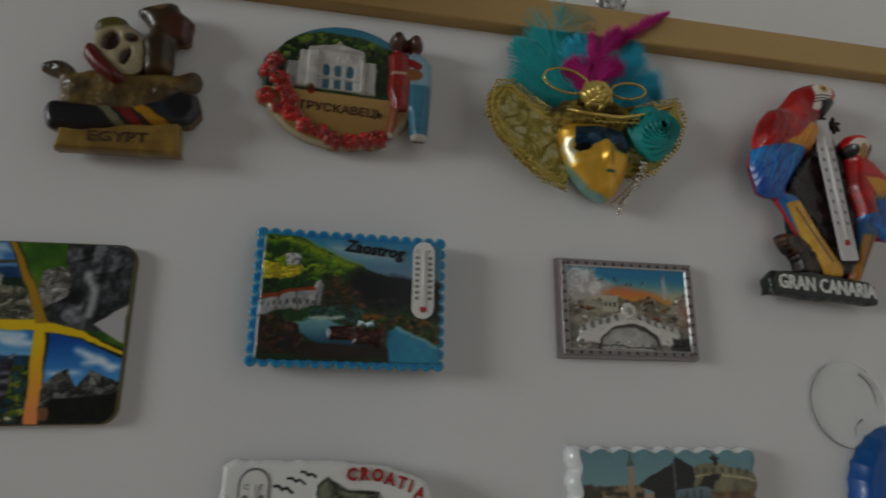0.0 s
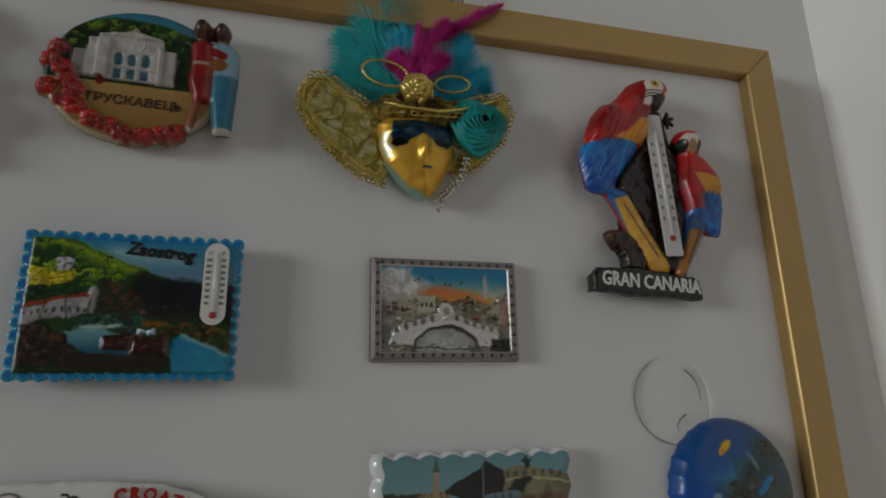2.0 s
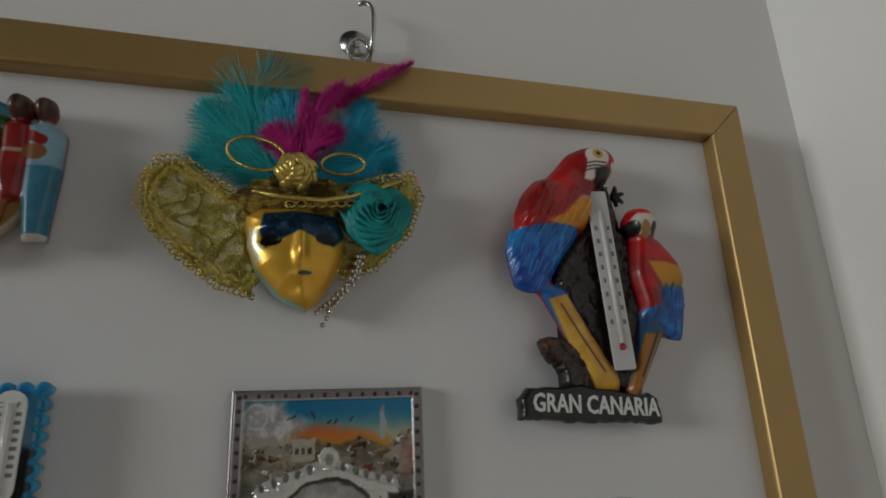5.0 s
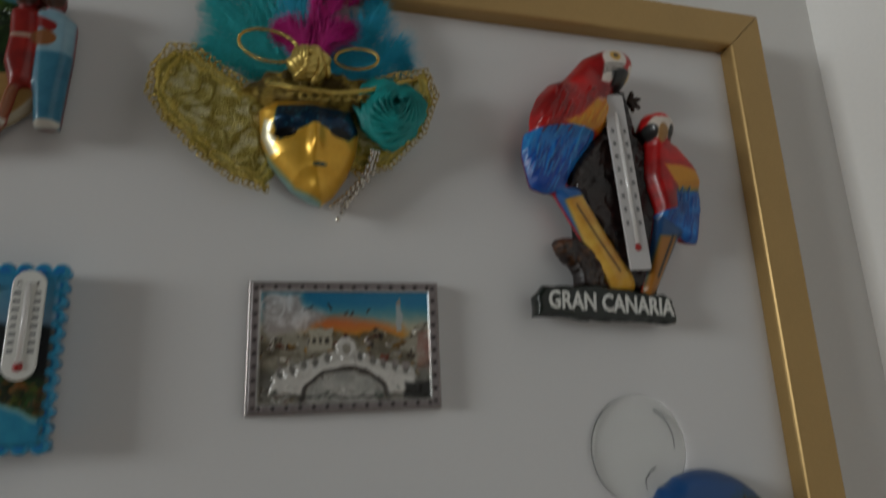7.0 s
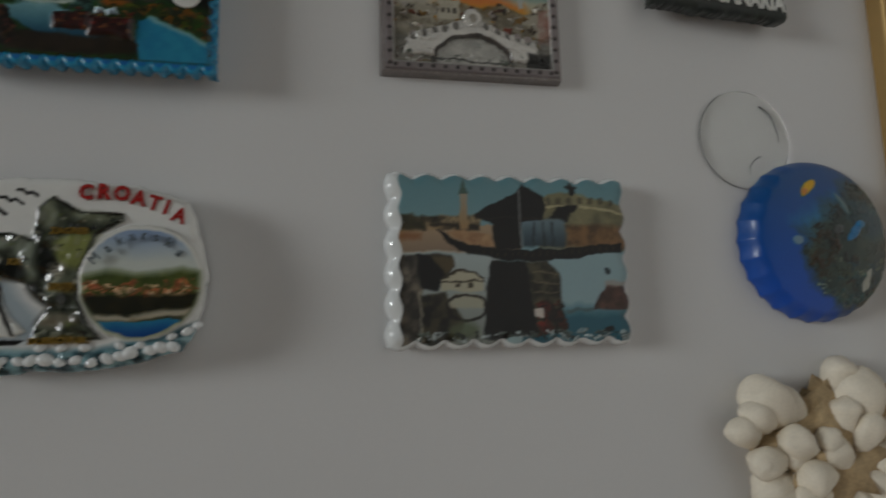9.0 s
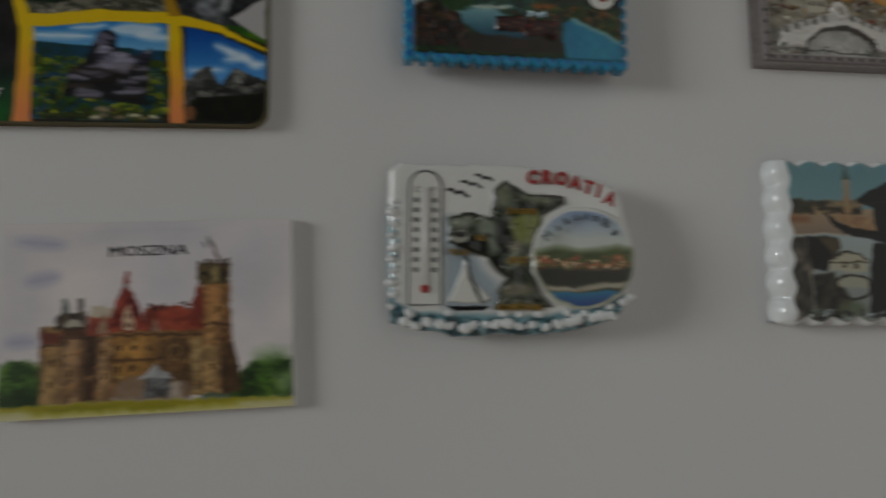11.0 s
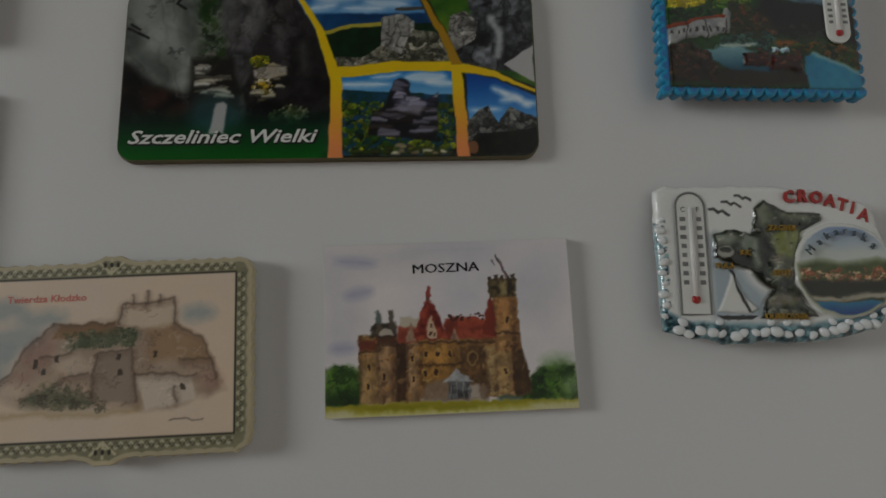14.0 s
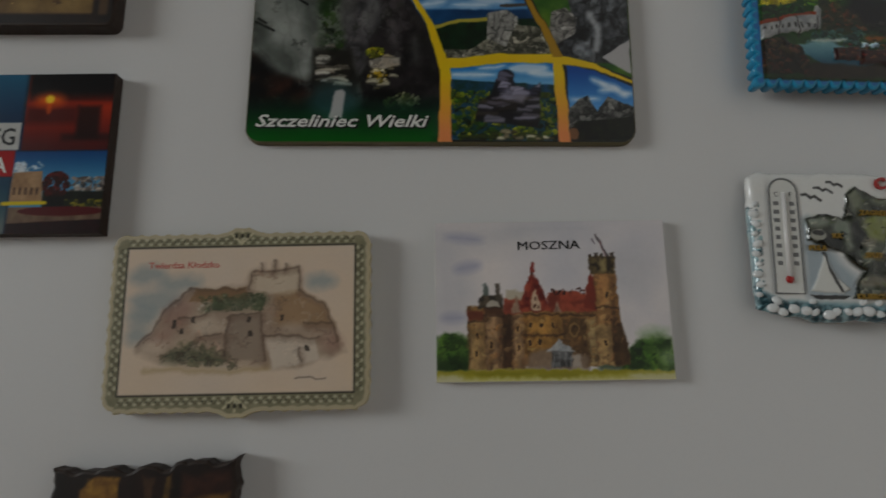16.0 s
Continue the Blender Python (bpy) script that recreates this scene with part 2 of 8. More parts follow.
    def slates(self, sd, colours, count, r0, r1, seed=1, flat=0.35, tilt=8.0):
        """Piled flat blocks within a shape: each a broken quadrilateral, pale on top and dark beneath."""
        rnd = random.Random(seed)
        js, is_ = np.nonzero(sd < -0.3)
        order = sorted(rnd.randrange(len(js)) for _ in range(count))
        for k in reversed(order):
            cu, cv, r = self.U[js[k], is_[k]], self.V[js[k], is_[k]], rnd.uniform(r0, r1)
            h, a = r * flat * rnd.uniform(0.7, 1.2), radians(rnd.uniform(-tilt, tilt))
            pts = [(-r, -h * rnd.uniform(0.4, 1)), (r * 0.9, -h), (r, h * rnd.uniform(0.2, 0.9)), (r * rnd.uniform(0, 0.5), h), (-r * 0.8, h * rnd.uniform(0.5, 1))]
            pts = [(cu + x * math.cos(a) - y * math.sin(a), cv + x * math.sin(a) + y * math.cos(a)) for x, y in pts]
            block = np.maximum(self.poly(pts), sd)
            c = np.asarray(rnd.choice(colours), float)
            self.paint(block, c * 0.42, 0.95, 0.5)
            self.paint(np.maximum(block, cv - 0.25 * h - self.v), np.clip(c * rnd.uniform(0.9, 1.12), 0, 1), 0.95, 0.7)

    def stones(self, sd, light, dark, size, seed=1, flat=0.7, alpha=1.0, soft=None):
        """Broken rock within a shape: facets with their own tone, split by dark clefts."""
        js, is_ = np.nonzero(sd < 0)
        if not len(js):
            return
        j0, j1, i0, i1 = js.min(), js.max() + 1, is_.min(), is_.max() + 1
        w = np.s_[j0:j1, i0:i1]
        rnd = np.random.RandomState(seed)
        u = self.U[w] + (fbm(self.U[w], self.V[w], size, seed, 3) - 0.5) * size * 0.9
        v = (self.V[w] + (fbm(self.U[w], self.V[w], size, seed + 5, 3) - 0.5) * size * 0.9) / flat
        near, second, tone = np.full(u.shape, 1e9), np.full(u.shape, 1e9), np.zeros(u.shape)
        cells = int((u.max() - u.min()) * (v.max() - v.min()) / size**2) + 4
        for _ in range(min(cells, 110)):
            a, b, t = rnd.uniform(u.min(), u.max()), rnd.uniform(v.min(), v.max()), rnd.uniform(0, 1)
            d = np.hypot(u - a, v - b)
            closer = d < near
            second = np.where(closer, near, np.minimum(second, d))
            tone = np.where(closer, t * 0.75 + 0.25 * np.clip(0.5 + ((v - b) - 0.6 * (u - a)) / size, 0, 1), tone)
            near = np.minimum(near, d)
        grain = fbm(self.U[w], self.V[w], size * 0.35, seed + 9, 3)
        cleft = np.clip(0.5 + (second - near) / (size * 0.3), 0.5, 1)
        k = np.clip((tone * 0.8 + grain * 0.45 - 0.1), 0, 1)[..., None]
        c = (np.asarray(dark, float) * (1 - k) + np.asarray(light, float) * k) * cleft[..., None]
        a = np.clip(0.5 - sd[w] / (soft or self.res), 0, 1)[..., None] * alpha
        self.C[w] = self.C[w] * (1 - a) + c * a

    def dome(self, sd, h, r, add=True):
        """Swells a shape by h, rounded off over r millimetres from its edge."""
        k = np.clip(-sd / r, 0, 1)
        lift = h * np.sqrt(np.clip(1 - (1 - k) ** 2, 0, 1))
        self.H = self.H + lift if add else np.maximum(self.H, lift)

    def smooth(self, field, r):
        """A field blurred over r millimetres, which rounds corners and ridges."""
        k = max(1, int(round(r / self.res)))
        for _ in range(2):
            for axis in (0, 1):
                pad = [(k, k) if a == axis else (0, 0) for a in (0, 1)]
                run = np.cumsum(np.pad(field, pad, mode="edge"), axis)
                run = np.concatenate([np.zeros_like(np.take(run, [0], axis)), run], axis)
                n = field.shape[axis]
                field = (np.take(run, range(2 * k + 1, 2 * k + 1 + n), axis) - np.take(run, range(n), axis)) / (2 * k + 1)
        return field

    def mesh(self, name, sd=None, back=None, base=0.0, draft=0.8):
        """The sheet within the shape sd, its rim drawn to the outline; back: the height to which its side walls reach down."""
        nv, nu = self.U.shape
        u, v, keep = self.U.copy(), self.V.copy(), np.ones((nv - 1, nu - 1), bool)
        if sd is not None:
            gv, gu = np.gradient(sd, self.res)
            g2 = np.maximum(gu * gu + gv * gv, 0.2)
            out = np.clip(sd, 0, self.res * 1.5)
            u, v = u - out * gu / g2, v - out * gv / g2
            ins = sd < 0
            keep = ins[:-1, :-1] | ins[1:, :-1] | ins[:-1, 1:] | ins[1:, 1:]
        ids = np.arange(nv * nu).reshape(nv, nu)
        quads = np.stack([ids[:-1, :-1], ids[:-1, 1:], ids[1:, 1:], ids[1:, :-1]], -1)[keep]
        co = np.stack([u, v, self.H + base], -1).reshape(-1, 3)
        col = self.C.reshape(-1, 3)
        used = np.unique(quads)
        renum = np.full(nv * nu, -1)
        renum[used] = np.arange(len(used))
        quads, co, col = renum[quads], co[used], col[used]
        if back is not None:
            e = np.concatenate([quads[:, [i, (i + 1) % 4]] for i in range(4)])
            key = np.sort(e, 1) @ np.array([len(co), 1])
            _, first, count = np.unique(key, return_index=True, return_counts=True)
            rim = e[first[count == 1]]
            n0 = len(co)
            ring = np.unique(rim)
            down = np.full(n0, -1)
            down[ring] = n0 + np.arange(len(ring))
            low = co[ring].copy()
            low[:, 0] -= draft * (gu / np.sqrt(g2)).ravel()[used][ring]
            low[:, 1] -= draft * (gv / np.sqrt(g2)).ravel()[used][ring]
            low[:, 2] = back
            co, col = np.concatenate([co, low]), np.concatenate([col, col[ring]])
            quads = np.concatenate([quads, np.stack([rim[:, 1], rim[:, 0], down[rim[:, 0]], down[rim[:, 1]]], 1)])
        me = bpy.data.meshes.new(name)
        me.vertices.add(len(co))
        me.vertices.foreach_set("co", (co * MM).ravel())
        me.loops.add(quads.size)
        me.loops.foreach_set("vertex_index", quads.ravel().astype(np.int32))
        me.polygons.add(len(quads))
        me.polygons.foreach_set("loop_start", np.arange(0, quads.size, 4, dtype=np.int32))
        me.polygons.foreach_set("use_smooth", np.ones(len(quads), bool))
        me.update(calc_edges=True)
        at = me.color_attributes.new("paint", "FLOAT_COLOR", "POINT")
        at.data.foreach_set("color", np.concatenate([srgb(np.clip(col, 0, 1) ** 1.25), np.ones((len(col), 1))], 1).ravel())
        return me


# ---- materials ----
PAINT_WALL = material("wall_paint", (0.88, 0.872, 0.86), 0.75, var=0.02, scale=6, bump=0.12, grain=500)
BOARD = material("board_enamel", (0.838, 0.835, 0.835), 0.42, var=0.012, scale=9, bump=0.02, grain=700)
GOLD_BAR = material("brushed_gold", (0.68, 0.56, 0.36), 0.42, metal=0.6, var=0.08, scale=40, bump=0.10, grain=1500)
DARK = material("dark_gap", (0.05, 0.045, 0.04), 0.8, var=0.1)
STEEL = material("zinc_steel", (0.72, 0.72, 0.72), 0.28, metal=1.0, var=0.1, bump=0.08)
CARD = material("printed_card", rough=0.5, var=0.03, bump=0.03, printed=True)
GLOSS = material("glossy_print", rough=0.30, var=0.03, bump=0.02, coat=0.05, printed=True)
RESIN = material("painted_resin", rough=0.38, var=0.06, bump=0.12, grain=1100, coat=0.2, printed=True)
CERAMIC = material("glazed_ceramic", rough=0.20, var=0.03, bump=0.05, coat=0.5, printed=True)
METALLIC = material("cast_enamel", rough=0.3, metal=0.25, var=0.06, bump=0.2, printed=True, coat=0.2)
LACE = material("gold_lace", rough=0.22, metal=0.35, var=0.25, scale=500, bump=1.0, grain=1500, printed=True, fine=0.0012)
CARD_EDGE = material("card_edge", (0.80, 0.79, 0.76), 0.6, var=0.05)
FIBRE_EDGE = material("fibreboard_edge", (0.36, 0.33, 0.22), 0.7, var=0.15, grain=2500)
CREAM_EDGE = material("cream_plywood_edge", (0.74, 0.69, 0.56), 0.6, var=0.1, grain=2500)
DARK_EDGE = material("dark_wood_edge", (0.16, 0.10, 0.06), 0.6, var=0.3, grain=1800, bump=0.3)
SILVER = material("cast_silver", (0.56, 0.53, 0.52), 0.32, metal=0.85, var=0.2, scale=400, bump=0.3)
INK = material("black_ink", (0.05, 0.05, 0.06), 0.5, var=0.05)
WHITE_INK = material("white_ink", (0.86, 0.86, 0.84), 0.45, var=0.04)
RED_INK = material("red_enamel", (0.62, 0.10, 0.08), 0.35, var=0.1, coat=0.3)
PINK_INK = material("faded_red_ink", (0.80, 0.46, 0.42), 0.6, var=0.1)
GOLD_INK = material("gold_enamel", (0.60, 0.48, 0.20), 0.35, metal=0.5, var=0.15)
WHITE_ENAMEL = material("white_enamel", (0.84, 0.84, 0.82), 0.35, var=0.04, coat=0.3)
TUBE_GLASS = material("thermometer_glass", (0.86, 0.85, 0.84), 0.12, var=0.03, coat=0.6)
BLUE_RESIN = material("blue_resin", (0.11, 0.53, 0.69), 0.3, var=0.15, bump=0.25, coat=0.2)
CLEAR = material("clear_vinyl", (0.93, 0.93, 0.92), 0.08, var=0.0, bump=0.03, clear=1.0)
ROSE_FOIL = material("pale_gold_satin", (0.80, 0.70, 0.38), 0.3, metal=0.6, var=0.12, scale=300, bump=0.3)
CORD = material("gold_cord", (0.78, 0.68, 0.36), 0.26, metal=0.85, var=0.2, bump=0.6, grain=2500)
SPANGLE = material("gold_spangle", (0.90, 0.82, 0.52), 0.12, metal=1.0, var=0.1, bump=0)
BEAD = material("silver_beads", (0.80, 0.78, 0.74), 0.15, metal=1.0, var=0.05, bump=0)
TEAL_PLUME = material("teal_feather", (0.16, 0.70, 0.72), 0.75, var=0.3, scale=90, bump=0.2)
BLUE_PLUME = material("turquoise_feather", (0.18, 0.70, 0.82), 0.75, var=0.3, scale=90, bump=0.2)
PINK_PLUME = material("magenta_feather", (0.74, 0.09, 0.50), 0.75, var=0.3, scale=90, bump=0.2)
TEAL_CLOTH = material("teal_organza", (0.07, 0.58, 0.57), 0.5, var=0.25, scale=250, bump=0.5)
WHITE_GLAZE = material("white_glaze", (0.86, 0.87, 0.87), 0.16, var=0.03, bump=0.05, coat=0.6)
CORAL = material("chalky_coral", (0.90, 0.86, 0.79), 0.6, var=0.10, scale=120, bump=0.35, grain=1300)
CORAL_CORE = material("ochre_coral_core", (0.72, 0.62, 0.47), 0.7, var=0.3, bump=0.5)

# ---- the room ----
BACK_Y, SIDE_X, FRONT_Y, FLOOR_Z, CEIL_Z = 0.012, 0.478, -3.4, -1.3, 1.5


def box(name, x0, x1, y0, y1, z0, z1, mat, kind="structure", label=""):
    bm = bmesh.new()
    bmesh.ops.create_cube(bm, size=1, matrix=Matrix.Translation(((x0 + x1) / 2, (y0 + y1) / 2, (z0 + z1) / 2)) @ Matrix.Diagonal((x1 - x0, y1 - y0, z1 - z0, 1)))
    return tagged(part(name, bm, mat, None), label, kind=kind)


# the back wall's paint, lightened to imitate stronger light on the side wall
SIDE_LIT = material("side_wall_lit", (0.92, 0.912, 0.90), 0.75, var=0.02, scale=6, bump=0.12, grain=500)
# walls and ceiling out of view, kept dark to hold down bounced light
DIM_WALL = material("dim_unseen_walls", (0.37, 0.36, 0.35), 0.75, var=0.03, scale=6, bump=0.1, grain=500)
ROOM_FLOOR = material("floor_wood", (0.52, 0.40, 0.28), 0.5, var=0.15, scale=8, bump=0.1)
box("wall_back", LEFT_X - 0.3, SIDE_X + 0.2, BACK_Y, BACK_Y + 0.2, FLOOR_Z, CEIL_Z, PAINT_WALL, label="white painted plaster wall behind the board")
box("wall_side", SIDE_X, SIDE_X + 0.2, FRONT_Y, BACK_Y, FLOOR_Z, CEIL_Z, SIDE_LIT, label="white painted plaster wall meeting the back wall, colour lightened to look lit")
box("wall_front", LEFT_X - 0.3, SIDE_X + 0.2, FRONT_Y - 0.2, FRONT_Y, FLOOR_Z, CEIL_Z, DIM_WALL)
box("wall_window_front", LEFT_X - 0.2, LEFT_X, FRONT_Y, WIN_Y0, FLOOR_Z, CEIL_Z, DIM_WALL)
box("wall_window_back", LEFT_X - 0.2, LEFT_X, WIN_Y1, BACK_Y, FLOOR_Z, CEIL_Z, DIM_WALL)
box("wall_window_below", LEFT_X - 0.2, LEFT_X, WIN_Y0, WIN_Y1, FLOOR_Z, WIN_Z0, DIM_WALL)
box("wall_window_above", LEFT_X - 0.2, LEFT_X, WIN_Y0, WIN_Y1, WIN_Z1, CEIL_Z, DIM_WALL)
box("floor", LEFT_X - 0.3, SIDE_X + 0.2, FRONT_Y - 0.2, BACK_Y + 0.2, FLOOR_Z - 0.1, FLOOR_Z, ROOM_FLOOR)
box("ceiling", LEFT_X - 0.3, SIDE_X + 0.2, FRONT_Y - 0.2, BACK_Y + 0.2, CEIL_Z, CEIL_Z + 0.1, DIM_WALL)

# ---- the board with its gold frame ----
OUT = ((-474.0, -330.0), (427.1, -330.0), (427.1, 270.2), (-474.0, 270.2))
BAR = 16.0
board = thing("magnetic_board", -24, -30, 0, "white enamelled magnetic board in a slim gold frame on the wall", "board")
BO = (-24.0, -30.0)


def frame_bar(k):
    """One mitred bar of the frame, from corner k to the next."""
    bm = bmesh.new()
    (au, av), (bu, bv) = OUT[k], OUT[(k + 1) % 4]
    length = math.hypot(bu - au, bv - av)
    du, dv = (bu - au) / length, (bv - av) / length
    profile = ((0, -11.9), (0, 6.2), (0.25, 6.75), (0.8, 7.0), (14.6, 7.0), (15.4, 6.8), (15.8, 6.2), (16.0, 5.4), (16.0, 0.05), (9, 0.05), (9, -11.9))
    rows = []
    for end in (0, 1):
        row = []
        for t, w in profile:
            s = t + 0.25 if end == 0 else length - t - 0.25
            row.append(bm.verts.new(((au + du * s - dv * t - BO[0]) * MM, (av + dv * s + du * t - BO[1]) * MM, w * MM)))
        rows.append(row)
    n = len(profile)
    for i in range(n):
        bm.faces.new((rows[0][i], rows[1][i], rows[1][(i + 1) % n], rows[0][(i + 1) % n]))
    bm.faces.new(rows[0][::-1])
    bm.faces.new(rows[1])
    return bm


for k in range(4):
    part("frame_bar", frame_bar(k), GOLD_BAR, board, "satin gold bar with a mitred corner")
part("panel", slab([(a + (12 if a < 0 else -12) - BO[0], b + (12 if b < 0 else -12) - BO[1]) for a, b in OUT], -10, 0, 0.05), BOARD, board, "smooth white enamelled sheet")
speck = bmesh.new()
ball(speck, 272.5 - BO[0], 245 - BO[1], 0, 0.45, 0.3, 0.15)
part("speck", speck, DARK, board, "tiny dark chip in the enamel")

# ---- the hook above the board ----
hook = thing("wall_hook", 263, 290, 0, "bright steel screw hook and washer in the wall", "hook")
bm = bmesh.new()
tube(bm, [(-2.5, 0.5, -11.95), (-2.5, 0.5, -11.0)], 6.0, 24)
part("washer", bm, STEEL, hook, "round zinc washer", True)
bm = bmesh.new()
ball(bm, -2.5, 0.5, -10.9, 2.6, 2.6, 1.3)
part("screw_head", bm, STEEL, hook, "", True)
bm = bmesh.new()
tube(bm, [(3.5, -7, -11.9), (3.5, -6.6, -8), (3.8, -4, -4.6), (4.2, 2, -3.6), (4.3, 9, -3.6), (4.0, 13, -4.2), (2.6, 15.6, -5.0), (0.3, 16.4, -5.6), (-1.6, 15.6, -6)], 1.0, 10)
part("hook_wire", bm, STEEL, hook, "bent steel wire", True)
bm = bmesh.new()
tube(bm, [(-1.5 + 4.2 * math.cos(a), -5.5 + 4.6 * math.sin(a), -7.0 + 0.8 * math.sin(a)) for a in np.linspace(0, 6.28, 20)], 0.7, 8)
part("hanging_ring", bm, STEEL, hook, "", True)

# ---- printed and moulded souvenir magnets ----
MAGNETS = "souvenir magnets on the board"
SKY, CLOUD, LEAF, DEEP = (0.25, 0.55, 0.80), (0.92, 0.94, 0.96), (0.20, 0.42, 0.10), (0.05, 0.10, 0.05)
ROCK, ROCK_DARK = (0.60, 0.59, 0.57), (0.13, 0.13, 0.13)


def rock_magnet():
    """A long card with five views of rocks, parted by yellow bands."""
    w, h = 138.6, 61.2
    m = thing("landscape_magnet", -2.1, 113.1, 1.4, "long glossy magnet with five photos of rocks and yellow bands", "magnet", MAGNETS)
    shape = [(u - w / 2, v - h / 2) for u, v in round_rect(0, 0, w, h, 5.5)]
    part("backing", slab(shape, -0.05, 3.3, 0.5), FIBRE_EDGE, m, "thick fibreboard backing with green-brown edges")
    c = Canvas(-w / 2, -h / 2, w / 2, h / 2, 0.36, (0.16, 0.16, 0.15))
    c.U, c.V = c.U + w / 2, c.V + h / 2
    c.u0, c.v0 = 0.0, 0.0
    c.wobble(0.35, 5, 3)
    left = c.u - np.interp(c.v, [0, 28, 46, 61], [69, 69.5, 64, 55])
    c.paint(left, (0.33, 0.34, 0.32), other=(0.10, 0.10, 0.09), size=9, seed=4, sharp=2.5)
    fog = c.poly([(22, 61), (38, 61), (36, 40), (31, 33), (24, 38)])
    c.paint(fog, (0.44, 0.48, 0.42), 0.9, 4, other=(0.14, 0.26, 0.10), size=4, seed=9, sharp=2.4)
    c.dabs(fog, [(0.10, 0.20, 0.07), (0.24, 0.36, 0.14), (0.06, 0.10, 0.05)], 60, 0.6, 1.8, 65, 0.7, 0.6)
    pale = c.poly([(0, 61), (24, 61), (24, 46), (23.5, 27), (21, 23), (11, 26), (3, 34), (0, 35)])
    c.paint(pale, (0.66, 0.68, 0.66), 0.97, 5, other=(0.42, 0.44, 0.42), size=11, seed=5, sharp=1.6)
    c.stones(pale, (0.72, 0.74, 0.72), (0.36, 0.38, 0.36), 10, 6, 2.2, 0.25, 3)
    c.puffs(pale, [(6, 55, 5, 9, 12), (14, 44, 6, 8, -20), (20, 34, 3, 7, 5)], (0.74, 0.75, 0.73), 0.4, 6)
    c.puffs(pale, [(11, 33, 7, 3, -30), (21, 47, 2, 8, 4), (3, 42, 3, 4, 0)], (0.30, 0.32, 0.30), 0.45, 4)
    for line in ([(16, 60), (18, 58), (17, 56), (20, 54)], [(1, 47), (4, 45.4), (8, 43.5)], [(2, 48.5), (5, 46.5)]):
        c.paint(c.line(line, 0.9), (0.05, 0.06, 0.05))
    face = c.poly([(32, 61), (50, 61), (52, 50), (45, 34), (40, 26), (35, 36), (33, 46)])
    c.paint(face, (0.46, 0.45, 0.46), 0.95, 3, other=(0.22, 0.22, 0.23), size=6, seed=19, sharp=2)
    c.stones(face, (0.58, 0.57, 0.57), (0.16, 0.15, 0.16), 6, 20, 2.6, 0.5, 3)
    dark = c.poly([(47, 61), (56, 61), (64, 46), (69, 30), (69, 12), (40, 12), (42, 24), (44, 40), (50, 50)])
    c.paint(dark, (0.05, 0.05, 0.05), 0.95, 2.5, other=(0.22, 0.20, 0.21), size=6, seed=8, sharp=2)
    c.stones(c.poly([(45, 61), (56, 61), (63, 46), (58, 38), (50, 40)]), (0.44, 0.41, 0.42), (0.08, 0.07, 0.08), 5, 7, 2.4, 0.75, 3)
    low = c.poly([(0, 35), (10, 26), (23, 22), (30, 12), (0, 9)])
    c.paint(low, (0.05, 0.05, 0.05), 0.95, 3, other=(0.20, 0.13, 0.10), size=5, seed=11, sharp=2)
    c.puffs(low, [(19, 17, 5, 3, 30), (12, 21, 4, 2, 20)], (0.36, 0.22, 0.17), 0.6, 3)
    c.paint(c.poly([(23, 36), (37, 36), (39, 18), (24, 18)]), (0.16, 0.15, 0.13), 0.85, 2)
    c.slates(c.poly([(24.5, 22), (24, 36), (30, 38), (36, 30), (37.5, 21)]), [(0.74, 0.72, 0.66), (0.62, 0.58, 0.52), (0.80, 0.79, 0.75), (0.46, 0.44, 0.40)], 24, 1.8, 4.2, 63, 0.34)
    c.slates(c.poly([(42, 20), (43, 32), (50, 34), (55, 32), (53, 21)]), [(0.66, 0.62, 0.52), (0.50, 0.46, 0.30), (0.74, 0.72, 0.64), (0.28, 0.26, 0.18)], 20, 1.0, 2.6, 64, 0.5, 20)
    c.paint(c.poly([(44, 28.6), (43.6, 31.6), (47, 32.8), (54.6, 32.4), (55, 29.8), (50, 28.4)]), (0.80, 0.78, 0.74), 0.95, 0.8, other=(0.66, 0.62, 0.56), size=3)
    c.puffs(left, [(26, 40, 3, 5, 10), (34, 52, 4, 8, 0), (44, 50, 3, 7, -10), (52, 42, 2, 5, 10), (60, 36, 2, 6, 5)], (0.56, 0.56, 0.55), 0.4, 4)
    c.dabs(left, [(0.60, 0.60, 0.58), (0.05, 0.05, 0.05), (0.34, 0.33, 0.31), (0.16, 0.18, 0.12)], 130, 0.6, 2.6, 66, 0.6, 0.26)
    c.dabs(c.ell(45.5, 34.5, 3.6, 2.2), [(0.66, 0.64, 0.14), (0.45, 0.48, 0.12)], 40, 0.4, 1.1, 13)
    c.dabs(c.ell(47, 25.5, 4, 2.6), [(0.70, 0.60, 0.16), (0.84, 0.80, 0.68), (0.40, 0.36, 0.12)], 26, 0.4, 1.0, 15)
    c.dabs(c.ell(55.5, 15.5, 7, 3.4), [(0.46, 0.48, 0.32), (0.25, 0.30, 0.18), (0.54, 0.53, 0.44)], 60, 0.5, 1.5, 14)
    c.fade(np.maximum(left, c.v - 15), (0.03, 0.46, 0.12), (0.04, 0.24, 0.16), 1, 13, 0.92, 7)
    c.paint(c.ell(31, 16, 9, 7), (0.26, 0.44, 0.46), 0.6, 6)
    c.paint(c.poly([(29.6, 9), (34.6, 9), (35, 19.5), (33.6, 20.6), (31.4, 19.6)]), (0.80, 0.78, 0.78), 0.85, 0.8)
    # the four small views
    band_v = lambda u: np.interp(u, [69, 90, 110, 125, 138], [31.6, 34.0, 34.2, 31, 24.5])
    right_u = np.interp(c.v, [34, 45, 61], [110, 105, 97])
